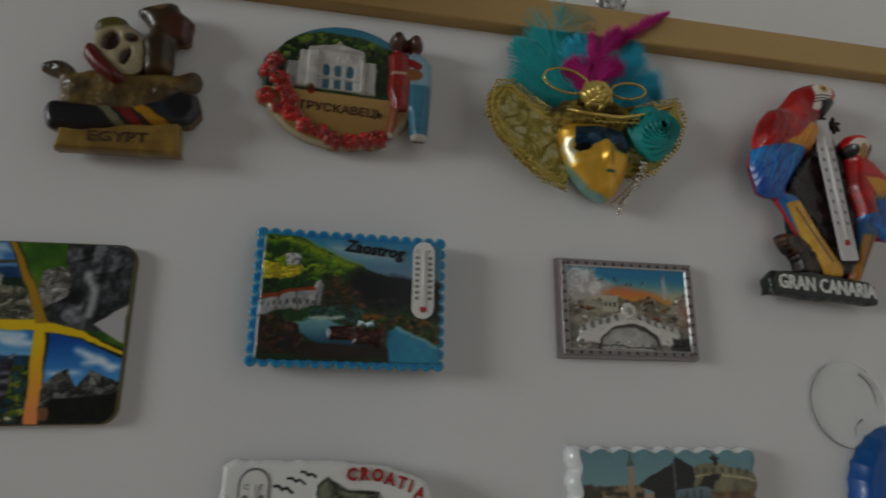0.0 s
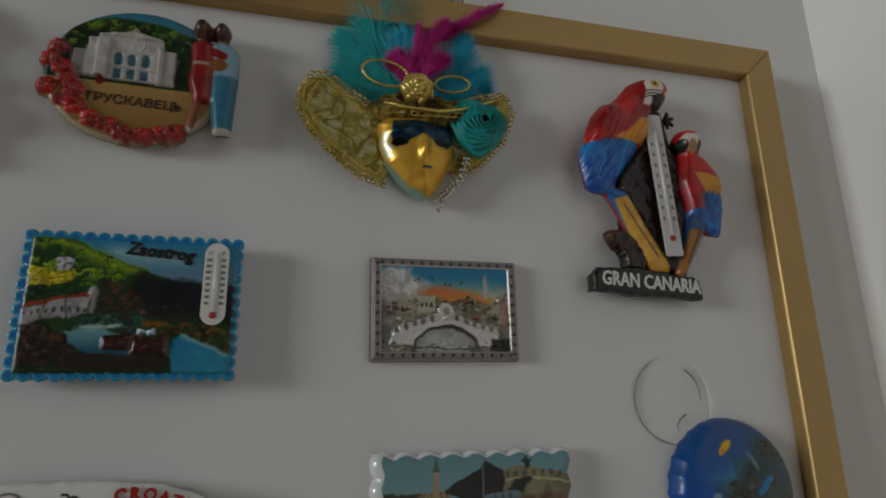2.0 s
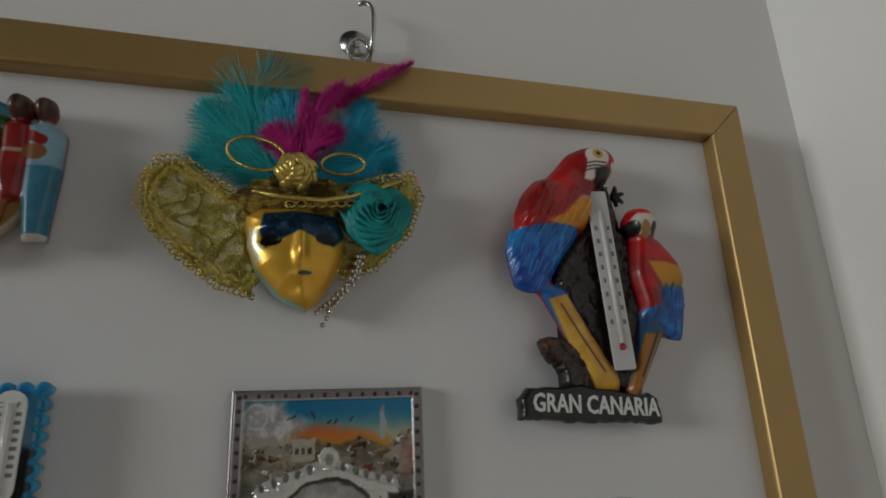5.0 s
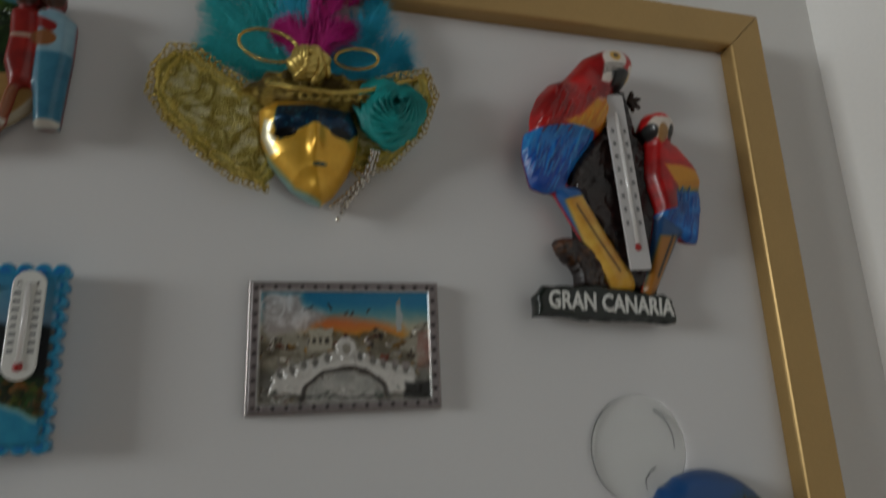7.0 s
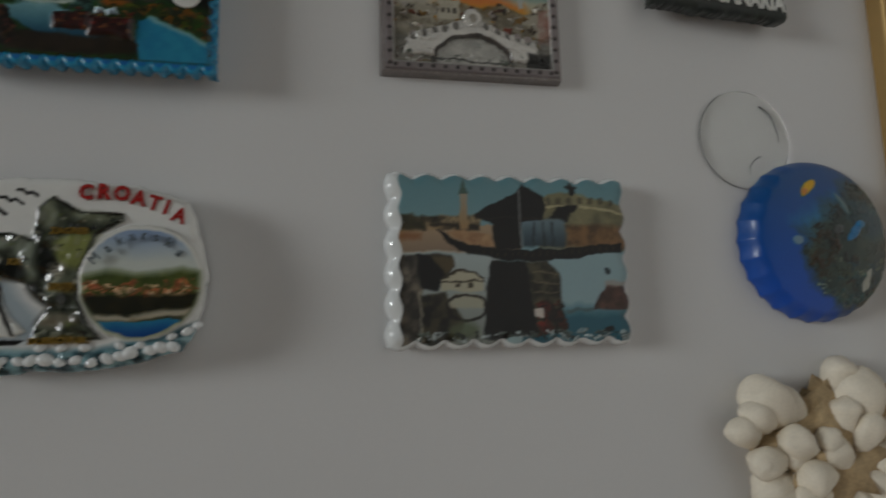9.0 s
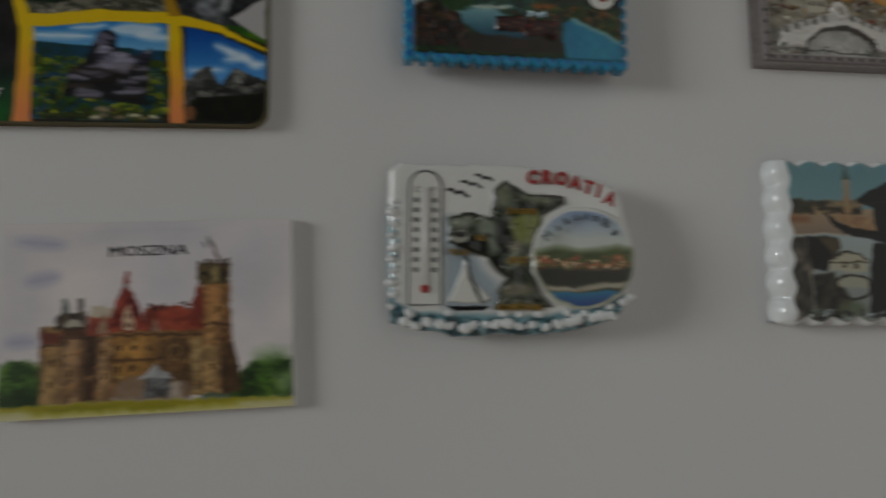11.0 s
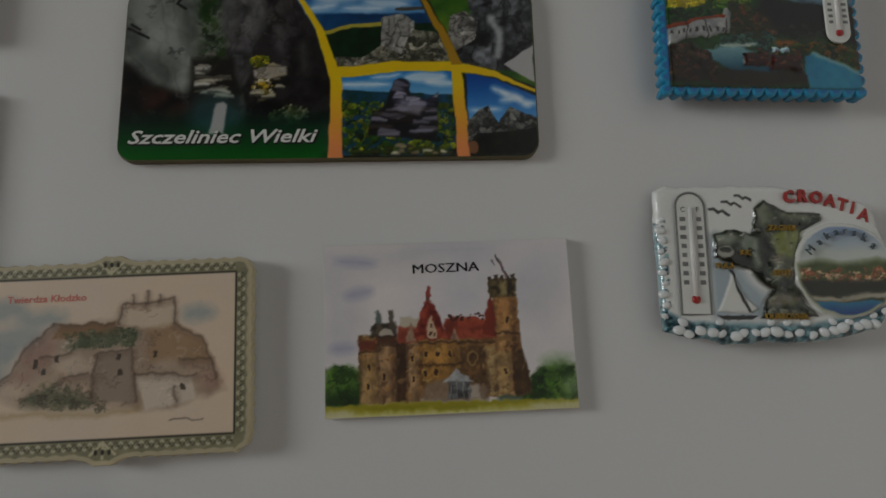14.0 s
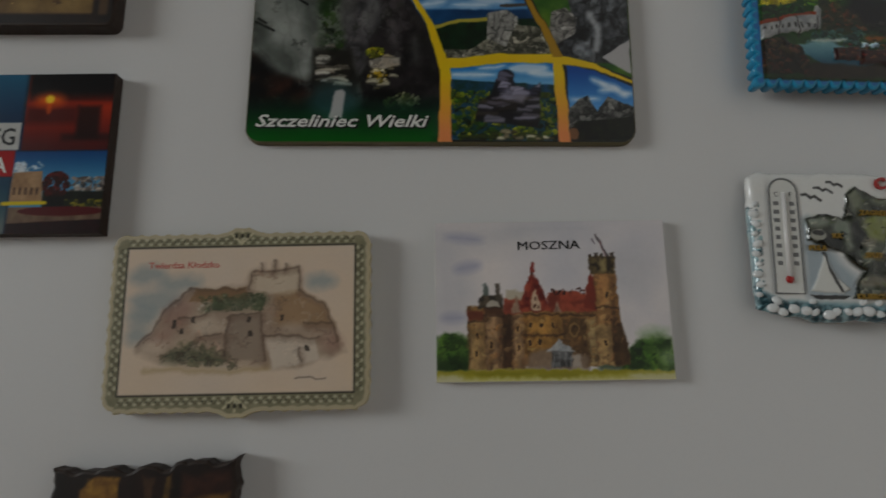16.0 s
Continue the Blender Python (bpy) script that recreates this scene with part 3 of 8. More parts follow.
    top1 = np.maximum.reduce([-left, band_v(c.u) - c.v, c.u - right_u])
    c.fade(top1, (0.55, 0.72, 0.85), (0.05, 0.35, 0.62), 50, 60)
    c.puffs(top1, [(72, 58, 9, 2, 4), (88, 56, 8, 1.8, -5), (80, 54, 7, 1.2, 0), (96, 59, 6, 2, 0), (66, 54.5, 5, 1.4, 8)], CLOUD, 0.7, 2.5)
    c.paint(np.maximum(top1, np.maximum(c.v - 52, 45.5 - c.v)), (0.10, 0.34, 0.52), 0.95, 1, other=(0.04, 0.22, 0.38), size=6)
    c.paint(np.maximum(top1, c.under([(60, 45), (75, 47.5), (110, 48.5)])), (0.09, 0.26, 0.14), other=(0.05, 0.15, 0.06), size=3)
    c.paint(np.maximum(top1, c.line([(66, 45), (76, 47.2), (90, 48.5)], 1.5)), (0.72, 0.68, 0.30))
    c.stones(np.maximum(top1, c.poly([(86, 35), (86.5, 50.5), (94, 52), (97.5, 49), (97, 35)])), (0.80, 0.79, 0.76), (0.46, 0.46, 0.45), 3.2, 4, 2.4)
    pile = np.maximum(top1, c.under([(80, 36), (86, 40), (93, 37), (97, 46), (104, 45), (110, 40)]))
    c.stones(pile, (0.80, 0.78, 0.72), (0.20, 0.21, 0.16), 3.4, 23, 0.6)
    c.paint(np.maximum(top1, c.line([(92, 53.5), (100, 53.7)], 1.2)), (0.36, 0.33, 0.30))
    top2 = np.maximum.reduce([right_u + 3.4 - c.u, band_v(c.u) - c.v, c.u - 140])
    c.paint(top2, (0.16, 0.36, 0.10), other=(0.42, 0.55, 0.16), size=6, seed=6)
    c.stones(np.maximum(top2, c.poly([(116, 61), (138, 61), (138, 30), (108, 32), (112, 47), (117, 50)])), (0.62, 0.64, 0.66), (0.08, 0.08, 0.09), 5.5, 16, 1.7)
    c.stones(np.maximum(top2, c.poly([(108, 41), (110, 51), (115, 53), (119, 49), (118, 42), (112, 38)])), (0.84, 0.83, 0.81), (0.38, 0.37, 0.35), 3.6, 17, 0.9)
    c.paint(np.maximum(top2, c.line([(124, 50), (127, 44), (126, 36)], 2.4)), (0.74, 0.75, 0.76), 0.8, 1.5)
    low1 = np.maximum.reduce([c.u - 111, 73 - c.u, 1.2 - c.v, c.v - band_v(c.u) + 3.3])
    c.fade(low1, (0.70, 0.84, 0.92), (0.12, 0.48, 0.75), 18, 31)
    c.puffs(low1, [(80, 26, 9, 1.0, 2), (101, 28.6, 7, 2.0, 3), (106, 26.5, 5, 1.4, -4), (88, 29, 5, 0.8, 5)], CLOUD, 0.75, 1.8)
    c.paint(np.maximum(low1, c.under([(73, 24), (85, 23.5), (111, 22)])), (0.15, 0.35, 0.50), other=(0.08, 0.25, 0.20), size=2)
    c.dabs(np.maximum(low1, c.under([(73, 20), (111, 19)])), [(0.45, 0.50, 0.10), (0.22, 0.35, 0.08), (0.60, 0.60, 0.15), (0.08, 0.15, 0.05), (0.34, 0.42, 0.10)], 420, 0.4, 1.3, 25, 0.8)
    stack = np.maximum(low1, np.minimum(c.poly([(82, 8), (83, 15), (88, 19), (89, 24), (91, 27.5), (95, 27), (96, 22), (101, 20), (105, 23), (105, 12), (104, 6)]), c.ell(93, 25.5, 3, 2.5)))
    c.paint(stack, (0.14, 0.13, 0.16), 1, 0.8)
    c.slates(np.maximum(stack, c.v - 20), [(0.30, 0.27, 0.25), (0.42, 0.40, 0.44), (0.22, 0.19, 0.17), (0.52, 0.51, 0.56)], 26, 2.2, 5.0, 26, 0.3, 12)
    c.slates(np.maximum(stack, 18 - c.v), [(0.62, 0.61, 0.68), (0.44, 0.43, 0.50), (0.26, 0.25, 0.32)], 14, 1.6, 3.4, 27, 0.5, 25)
    c.paint(np.maximum(stack, c.poly([(90, 17), (93, 21), (101, 19), (99, 14.5)])), (0.66, 0.65, 0.72), 0.7, 2)
    c.slates(np.maximum(low1, c.under([(73, 6.5), (85, 3.6), (92, 5), (111, 2.4)])), [(0.84, 0.82, 0.72), (0.66, 0.62, 0.50), (0.40, 0.36, 0.26), (0.30, 0.34, 0.14)], 26, 0.9, 1.9, 28, 0.6, 25)
    low2 = np.maximum.reduce([115 - c.u, 1.2 - c.v, c.v - band_v(c.u) + 3.3])
    c.fade(low2, (0.45, 0.70, 0.90), (0.05, 0.36, 0.66), 12, 28)
    c.puffs(low2, [(126, 23.4, 3, 1.2, -28), (130, 21.4, 3.4, 1.5, -20), (133.4, 19.4, 3, 1.3, -30), (121, 16.6, 5, 0.8, 2), (128.4, 20, 2.4, 1.0, 10), (136, 18.6, 2, 1, 0)], CLOUD, 0.75, 2)
    c.stones(np.maximum(low2, c.under([(115, 13), (119, 17), (122, 18), (125, 12), (129, 17.5), (133, 16), (138, 14)])), (0.62, 0.62, 0.60), (0.10, 0.10, 0.10), 3.0, 29, 0.8)
    c.paint(np.maximum(low2, c.under([(115, 5), (118, 8), (138, 10)])), (0.06, 0.07, 0.06), other=(0.16, 0.18, 0.10), size=2)
    c.paint(np.maximum(low2, c.ell(116.5, 3.5, 1.8, 2.4)), (0.55, 0.40, 0.28))
    c.paint(np.maximum(c.poly([(128, 33), (138, 40), (138, 26)]), 26 - c.v), (0.74, 0.73, 0.73))
    for lo, hi, band in (((0.92, 0.62, 0.40), (0.90, 0.78, 0.10), np.abs(c.u - np.interp(c.v, [0, 28, 46, 61], [71, 71.2, 65.5, 56.5])) - np.interp(c.v, [0, 30, 61], [2.4, 1.8, 0.9])),
                         ((0.92, 0.62, 0.40), (0.90, 0.78, 0.10), np.maximum(np.abs(c.u - np.interp(c.v, [0, 33], [113.5, 111.5])) - 2.0, c.v - 34)),
                         ((0.90, 0.78, 0.10), (0.90, 0.78, 0.10), np.maximum(np.abs(c.v - band_v(c.u) + 1.6) - np.interp(c.u, [70, 115, 138], [2.0, 1.7, 0.5]), 70 - c.u)),
                         ((0.90, 0.78, 0.10), (0.70, 0.56, 0.14), np.maximum(np.abs(c.u - right_u - 1.7) - np.interp(c.v, [34, 61], [1.8, 0.9]), 33 - c.v))):
        c.fade(band, lo, hi, 4, 26)
    c.U, c.V = c.U - w / 2, c.V - h / 2
    c.u, c.v = c.U, c.V
    part("photo_print", c.mesh("photo_print", c.rect(-w / 2 + 0.45, -h / 2 + 0.45, w / 2 - 0.45, h / 2 - 0.45, 5.2), base=3.38), GLOSS, m, "glossy printed photos of grey rocks")
    lettering("lettering", "Szczeliniec Wielki", 4.6, -35.2, -25.0, 3.45, INK, m, shear=0.3, wide=1.32, bold=0.34, depth=0.02)
    lettering("lettering", "Szczeliniec Wielki", 4.6, -35.6, -24.6, 3.50, WHITE_INK, m, shear=0.3, wide=1.32, bold=0.1, depth=0.02, label="white italic place name with a black shadow")


def castle_magnet():
    m = thing("castle_magnet", 0, 0, 2.5, "flat white card magnet with a watercolour castle", "magnet", MAGNETS)
    w, h = 78.2, 53.6
    part("backing", slab([(0, 0), (w, 0), (w, h), (0, h)], -0.05, 2.9, 0.15), CARD_EDGE, m, "white card edge")
    c = Canvas(0.15, 0.15, w - 0.15, h - 0.15, 0.26, (0.80, 0.78, 0.82))
    sheet = c.rect(-1, -1, 80, 80)
    c.paint(sheet, (0.92, 0.89, 0.88), other=(0.84, 0.83, 0.85), size=24, seed=4)
    c.puffs(sheet, [(12, 48, 22, 6, 6), (4, 30, 10, 12, 0), (66, 36, 9, 8, 0), (40, 51, 14, 2.4, 0)], (0.78, 0.78, 0.80), 0.5, 9)
    c.puffs(sheet, [(11, 38, 4.5, 1.8, 10), (10, 48, 6, 1.4, -6), (6, 21, 4, 1.6, 0)], (0.62, 0.63, 0.74), 0.5, 3)
    c.wobble(0.45, 1.7, 5)
    for tree, seed, light in ((c.poly([(0, 3.5), (12, 3.5), (12.5, 13), (9, 15.4), (3, 15.6), (0, 14.4)]), 31, 0.9), (c.poly([(60, 3), (78, 3), (78, 13.5), (73, 14.5), (68, 13.6), (63, 9)]), 32, 1.1)):
        c.paint(tree, (0.36, 0.50, 0.20), 0.95, 2.2, other=(0.16, 0.28, 0.08), size=4, seed=seed, sharp=1.6)
        c.dabs(tree, [(0.46, 0.60, 0.24), (0.10, 0.20, 0.06), (0.30, 0.44, 0.16), (0.20, 0.34, 0.10)], 60, 0.8, 2.6, seed, 0.7, 0.45 * light)
    c.puffs(sheet, [(6, 5.5, 6, 2.2, 0), (66, 5, 4, 2, 0), (57, 4.5, 4, 1.6, 0)], (0.10, 0.20, 0.06), 0.6, 2.5)
    c.puffs(sheet, [(72, 15, 5, 2, 5), (76, 7, 3, 3, 0)], (0.66, 0.74, 0.60), 0.6, 3)
    TAN, SHADE, PINK, OCHRE = (0.84, 0.72, 0.52), (0.26, 0.18, 0.12), (0.87, 0.73, 0.58), (0.82, 0.63, 0.33)
    RED, DEEP_RED = (0.70, 0.37, 0.27), (0.52, 0.24, 0.17)
    tower = np.minimum(c.poly([(51.8, 5), (52.4, 20), (53.4, 36), (60.6, 36), (61, 26), (61.6, 18), (63.4, 10), (63.8, 5)]), c.rect(52.2, 35.2, 60.7, 41))
    body = np.minimum.reduce([c.rect(10.6, 4, 16.5, 24.6), c.rect(16, 4, 22.4, 25), c.rect(22, 4, 26, 22.4), c.rect(25.3, 4, 29.4, 23), c.rect(29, 5, 42, 23.4), c.rect(41.6, 4.5, 53, 23), tower])
    c.paint(body, (0.70, 0.56, 0.36), 1, 0.6, other=(0.48, 0.36, 0.22), size=4, seed=7, sharp=1.8)
    # each wall: lit on one flank, in deep wash on the other
    for a0, a1, b0, b1, lit, dark in ((10.6, 16, 4, 20, TAN, 0.35), (16.2, 22.2, 4, 22.4, PINK, 0.75), (22.2, 25.4, 4, 22, (0.30, 0.20, 0.14), 0.6), (25.4, 29.2, 4, 22.4, PINK, 0.5), (29.4, 41.8, 9, 21.6, OCHRE, 0.45), (42, 50, 4.5, 20.5, (0.50, 0.38, 0.24), 0.5), (50.4, 53.2, 5, 20, (0.82, 0.74, 0.56), 0.3), (53.2, 60.8, 18, 35.6, (0.86, 0.66, 0.44), 0.5), (53, 58.5, 5, 18, TAN, 0.4), (58.5, 63.6, 5, 18, (0.34, 0.24, 0.14), 0.7)):
        zone = np.maximum(c.rect(a0, b0, a1, b1), body)
        wide = a1 - a0
        c.paint(zone, lit, 0.72, 1.0, other=tuple(0.72 * x for x in lit), size=2.6, seed=int(a0), sharp=1.8)
        c.paint(np.maximum(zone, a1 - 0.3 * wide - c.u), SHADE, dark * 0.6, 1.4)
        c.paint(np.maximum(zone, c.u - a0 - 0.10 * wide), SHADE, 0.35, 0.8)
    c.dabs(body, [(0.84, 0.72, 0.52), (0.26, 0.17, 0.11), (0.76, 0.56, 0.32), (0.62, 0.44, 0.30), (0.30, 0.21, 0.14)], 260, 0.3, 1.2, 33, 0.8, 0.32)
    # roofs
    c.paint(c.poly([(22.4, 22), (23, 27), (29, 27.6), (29, 22)]), RED, 0.95, 0.5, other=DEEP_RED, size=2.5, seed=2)
    c.paint(c.poly([(23.6, 27), (23.8, 30.4), (26, 30.2), (29.6, 29.4), (29, 26.6)]), (0.78, 0.74, 0.66), 0.9, 0.7)
    c.paint(c.poly([(37, 22.8), (38, 29), (41, 29.6), (44, 29), (46, 29.6), (50, 28.6), (53.5, 24), (53, 22.4)]), RED, 1, 0.6, other=DEEP_RED, size=2.6, seed=9, sharp=1.8)
    c.paint(c.poly([(49.4, 24), (50.2, 29), (52, 35.4), (53.4, 34), (53.8, 22.6)]), (0.58, 0.24, 0.16), 1, 0.6, other=DEEP_RED, size=2)
    c.paint(c.poly([(27.4, 22.6), (29.4, 28.6), (31.2, 34), (32.8, 35.2), (34.4, 34), (36.6, 28.8), (38.4, 22.8)]), RED, 1, 0.6, other=(0.44, 0.13, 0.10), size=2.6, seed=6, sharp=1.5)
    c.puffs(sheet, [(31.6, 31, 0.8, 3.4, -14), (45, 27, 4, 0.8, 0)], (0.74, 0.36, 0.26), 0.5, 1)
    c.dabs(c.poly([(38, 28.4), (39, 30.6), (52, 30.2), (50, 28)]), [(0.40, 0.18, 0.14), (0.26, 0.14, 0.12)], 24, 0.25, 0.7, 36)
    c.paint(c.poly([(32.2, 23.2), (31.8, 26), (33.4, 30.2), (35.2, 26), (35.4, 23.4)]), (0.84, 0.76, 0.66), 0.95, 0.5)
    for x, y in ((33.5, 27.2), (33, 24.6), (34.4, 24.6)):
        c.paint(c.rect(x - 0.4, y - 0.6, x + 0.4, y + 0.6), (0.36, 0.20, 0.16), 0.85)
    for x, top, r in ((26.9, 28.4, 1.7), (40.6, 26.2, 1.4)):
        c.paint(c.poly([(x - r, 22.4), (x, top), (x + r, 22.4)]), (0.76, 0.66, 0.56), 0.95, 0.5, other=(0.56, 0.46, 0.40), size=1.5)
    # the left turrets
    c.paint(c.rect(10.4, 20.2, 15.8, 23.2), (0.46, 0.22, 0.16), 0.75, 0.8)
    c.paint(c.poly([(14.4, 24), (14.6, 27), (16, 28.6), (22.4, 28.6), (22.6, 24)]), (0.42, 0.37, 0.30), 0.95, 0.7, other=(0.22, 0.19, 0.16), size=1.6, sharp=2)
    c.paint(c.ell(16.8, 30.4, 1.0, 2.3), (0.40, 0.44, 0.42), 0.9, 0.6)
    c.paint(c.rect(20.4, 26, 21.8, 32.4), (0.38, 0.34, 0.30), 0.9, 0.5)
    c.paint(np.maximum(c.ell(19.2, 24.6, 2.6, 2.0), 24.6 - c.v), (0.80, 0.77, 0.72), 0.9, 0.5)
    c.paint(c.rect(16.2, 21.6, 22.4, 24.4), (0.34, 0.22, 0.15), 0.75, 0.7)
    # the battlements of the tower, flags
    c.paint(np.maximum(tower, 35.4 - c.v), (0.44, 0.39, 0.26), 0.9, 0.8, other=(0.20, 0.16, 0.11), size=1.6, sharp=2.2)
    c.paint(c.poly([(55.6, 35.8), (55.4, 40.4), (57.6, 40.6), (57.8, 36)]), (0.72, 0.66, 0.48), 0.7, 1)
    for x in (52.6, 54.6, 56.4, 58.4, 60):
        c.paint(c.rect(x - 0.5, 40.6, x + 0.5, 42.2), (0.30, 0.25, 0.20), 0.9)
    for line, wd, col in (([(58.2, 41.5), (56.8, 45), (55, 48.8)], 0.7, (0.34, 0.30, 0.32)), ([(57.6, 41.5), (56.2, 46.4)], 0.5, (0.62, 0.50, 0.50)), ([(32.7, 35), (32.7, 39.6)], 0.4, (0.40, 0.24, 0.2)), ([(32.9, 36.4), (32.9, 39)], 1.0, (0.62, 0.28, 0.24)), ([(53.6, 47), (54.2, 45.6)], 0.5, (0.5, 0.45, 0.5))):
        c.paint(c.line(line, wd), col, 0.9)
    # cornices and windows
    for x0, x1, y in ((16, 22.4, 21.4), (29.2, 41.8, 21.8), (29.4, 41.8, 15), (42, 53, 21.4), (10.6, 16, 19.8), (53.4, 61, 24)):
        c.paint(c.line([(x0, y), (x1, y - 0.2)], 0.6), (0.22, 0.14, 0.10), 0.6, 0.6)
    for x, y in ((31.6, 18.2), (35.2, 18.2), (39, 18), (31.2, 12.4), (34.4, 12.6), (14, 15), (18.4, 12), (27.4, 11), (27.2, 17), (56, 12), (57.4, 28), (13, 9)):
        c.paint(c.rect(x - 0.75, y - 1.2, x + 0.75, y + 1.3, 0.5), (0.86, 0.70, 0.44), 0.55, 0.6)
        c.paint(c.rect(x - 0.45, y - 0.9, x + 0.45, y + 0.9, 0.3), (0.20, 0.12, 0.09), 0.85)
    c.paint(np.abs(c.ell(45.8, 16.6, 1.5, 2.2)) - 0.3, (0.66, 0.54, 0.36), 0.8)
    # the stair, the kiosk and the lawn
    c.paint(c.poly([(29.6, 3.8), (30, 8), (34, 10.6), (39, 10.4), (50, 8), (50, 3.6)]), (0.66, 0.58, 0.50), 0.9, 1.6, other=(0.50, 0.42, 0.36), size=3)
    c.paint(c.rect(37.8, 4.6, 44.8, 10.0), (0.24, 0.24, 0.25), 0.9, 0.6, other=(0.48, 0.49, 0.50), size=1.3, sharp=2)
    c.paint(c.rect(44.8, 4.2, 47.6, 8.6), (0.76, 0.72, 0.68), 0.8, 0.7)
    for x in (38.4, 40.4, 42.6, 44.4):
        c.paint(c.line([(x, 4.6), (x, 9.6)], 0.3), (0.74, 0.74, 0.74), 0.6)
    c.paint(c.poly([(36.4, 9.6), (40, 12.4), (40.9, 13.6), (41.9, 12.4), (46, 9.6)]), (0.76, 0.76, 0.76), 1, 0.5, other=(0.60, 0.61, 0.62), size=2)
    c.fade(c.under([(0, 3.7), (30, 4.0), (45, 3.6), (78, 3.0)]), (0.84, 0.82, 0.62), (0.66, 0.63, 0.16), 0.2, 2.6, 1, 0.8)
    c.puffs(sheet, [(4, 1.2, 5, 1.6, 0), (72, 1.4, 9, 1.3, 0)], (0.86, 0.85, 0.78), 0.6, 2)
    c.puffs(sheet, [(22, 2.4, 9, 0.7, 0), (40, 1.8, 7, 0.7, 0)], (0.58, 0.56, 0.08), 0.6, 1)
    c.u, c.v = c.U, c.V
    part("watercolour_print", c.mesh("watercolour_print", base=2.98), CARD, m, "watercolour print of a red-roofed castle")
    lettering("lettering", "MOSZNA", 3.0, 38.68, 43.85, 3.05, INK, m, turn=0.5, wide=1.24, depth=0.02)
    lettering("lettering", "MOSZNA", 3.0, 38.5, 43.8, 3.06, INK, m, turn=0.5, wide=1.24, bold=0.0, depth=0.02, label="black capital lettering")


def fortress_magnet():
    m = thing("fortress_magnet", -65.8, 18.8, 2.8, "cream wooden magnet with a fortress drawing and scrolled border", "magnet", MAGNETS)
    pts = []
    for u, v in wavy_rect(-43.6, -30.1, 43.6, 29.1, 4.6, 0.55, 1.0, 7, 4):
        r = math.hypot(max(abs(u) - 39.5, 0), max(abs(v) - 25.5, 0))
        if abs(u) > 39.5 and abs(v) > 25.5 and r > 3.4:
            k = 3.4 / r
            u, v = math.copysign(39.5 + (abs(u) - 39.5) * k, u), math.copysign(25.5 + (abs(v) - 25.5) * k, v)
        if abs(u) < 6.5:
            v += math.copysign(2.0 * math.cos(u / 6.5 * math.pi / 2) ** 0.8, v)
        pts.append((u, v))
    part("magnet_disc", slab(round_rect(-12, -8, 12, 8, 1), -0.05, 1.6, 0.1), DARK, m, "dark magnet strip")
    part("backing", slab(pts, 1.6, 5.4, 0.3), CREAM_EDGE, m, "cream plywood with a scalloped edge")
    c = Canvas(-42.4, -30.4, 42.4, 30.4, 0.28, (0.76, 0.72, 0.62))
    border = np.maximum(c.poly([tuple(p) for p in offset(pts, 1.5)][::2]), -c.rect(-38, -24, 38, 24))
    c.paint(border, (0.64, 0.62, 0.52), other=(0.54, 0.53, 0.43), size=4, seed=3)
    # running scrolls
    for along, across, length in ((c.U, np.abs(c.V) - 26.2, 38), (c.V, np.abs(c.U) - 40.0, 24)):
        zone = np.maximum(np.abs(across) - 1.7, np.abs(along) - length)
        s = np.mod(along, 3.0) - 1.5
        wave = across - 0.9 * np.sin(along * 2.0944)
        c.paint(np.maximum(zone, np.abs(wave) - 0.3), (0.84, 0.82, 0.73), 0.9, 0.5)
        c.paint(np.maximum(zone, np.abs(across + 0.9 * np.sin(along * 2.0944)) - 0.26), (0.40, 0.38, 0.30), 0.7, 0.5)
        c.paint(np.maximum(zone, np.hypot(s - 1.4, across - 0.2) - 0.36), (0.30, 0.29, 0.22), 0.7)
        c.paint(np.maximum(zone, np.hypot(s, across - 0.1) - 0.34), (0.25, 0.24, 0.18), 0.7)
    for sign in (-1, 1):
        for k in (-1, 0, 1):
            c.paint(c.line([(0, sign * 25.2), (k * 3.6, sign * (28.6 + (k == 0)))], 0.8), (0.80, 0.77, 0.66))
            c.paint(c.ell(k * 2.0, sign * 27.9, 0.5, 0.8), (0.22, 0.2, 0.15))
    c.paint(np.abs(c.rect(-38.3, -24.2, 38.3, 24.2)) - 0.3, (0.16, 0.15, 0.12))
    sheet = c.rect(-38, -24, 38, 24)
    c.paint(sheet, (0.89, 0.81, 0.72), other=(0.87, 0.81, 0.75), size=25, seed=2)
    c.wobble(0.7, 3.5, 8)
    for cu, cv, ru, rv in ((-27, 6, 9, 4), (-20, 12, 7, 2.6), (-33, -5, 4, 3), (-31, 15, 6, 3), (27, 12, 5, 2.5), (-32, 1, 5, 3)):
        c.paint(np.maximum(c.ell(cu, cv, ru, rv), sheet), (0.56, 0.63, 0.66), 0.55, 4)
    hill = c.poly([(-33, -11), (-27, -3), (-21, 6), (-15, 10), (2, 11), (3, 16), (19, 16.5), (20, 9), (28, 4), (32, -3), (35, -11), (20, -16), (-20, -15)])
    c.paint(hill, (0.74, 0.66, 0.58), 0.8, 2.5, other=(0.62, 0.54, 0.47), size=7, seed=5)
    c.puffs(sheet, [(-20, 2, 6, 4, 50), (-26, -6, 4, 2, 20), (31, -8, 3, 3, 0)], (0.66, 0.50, 0.46), 0.4, 4)
    c.puffs(sheet, [(-28, -9, 4, 2.6, 0), (-12, 0, 4, 2, 0), (14, 11, 5, 3, 0), (-10, -3, 5, 2.4, 0)], (0.86, 0.80, 0.73), 0.6, 3)
    c.paint(c.poly([(-16, 6), (-14, 10.4), (2, 10), (3, 6)]), (0.58, 0.45, 0.30), 0.75, 1)
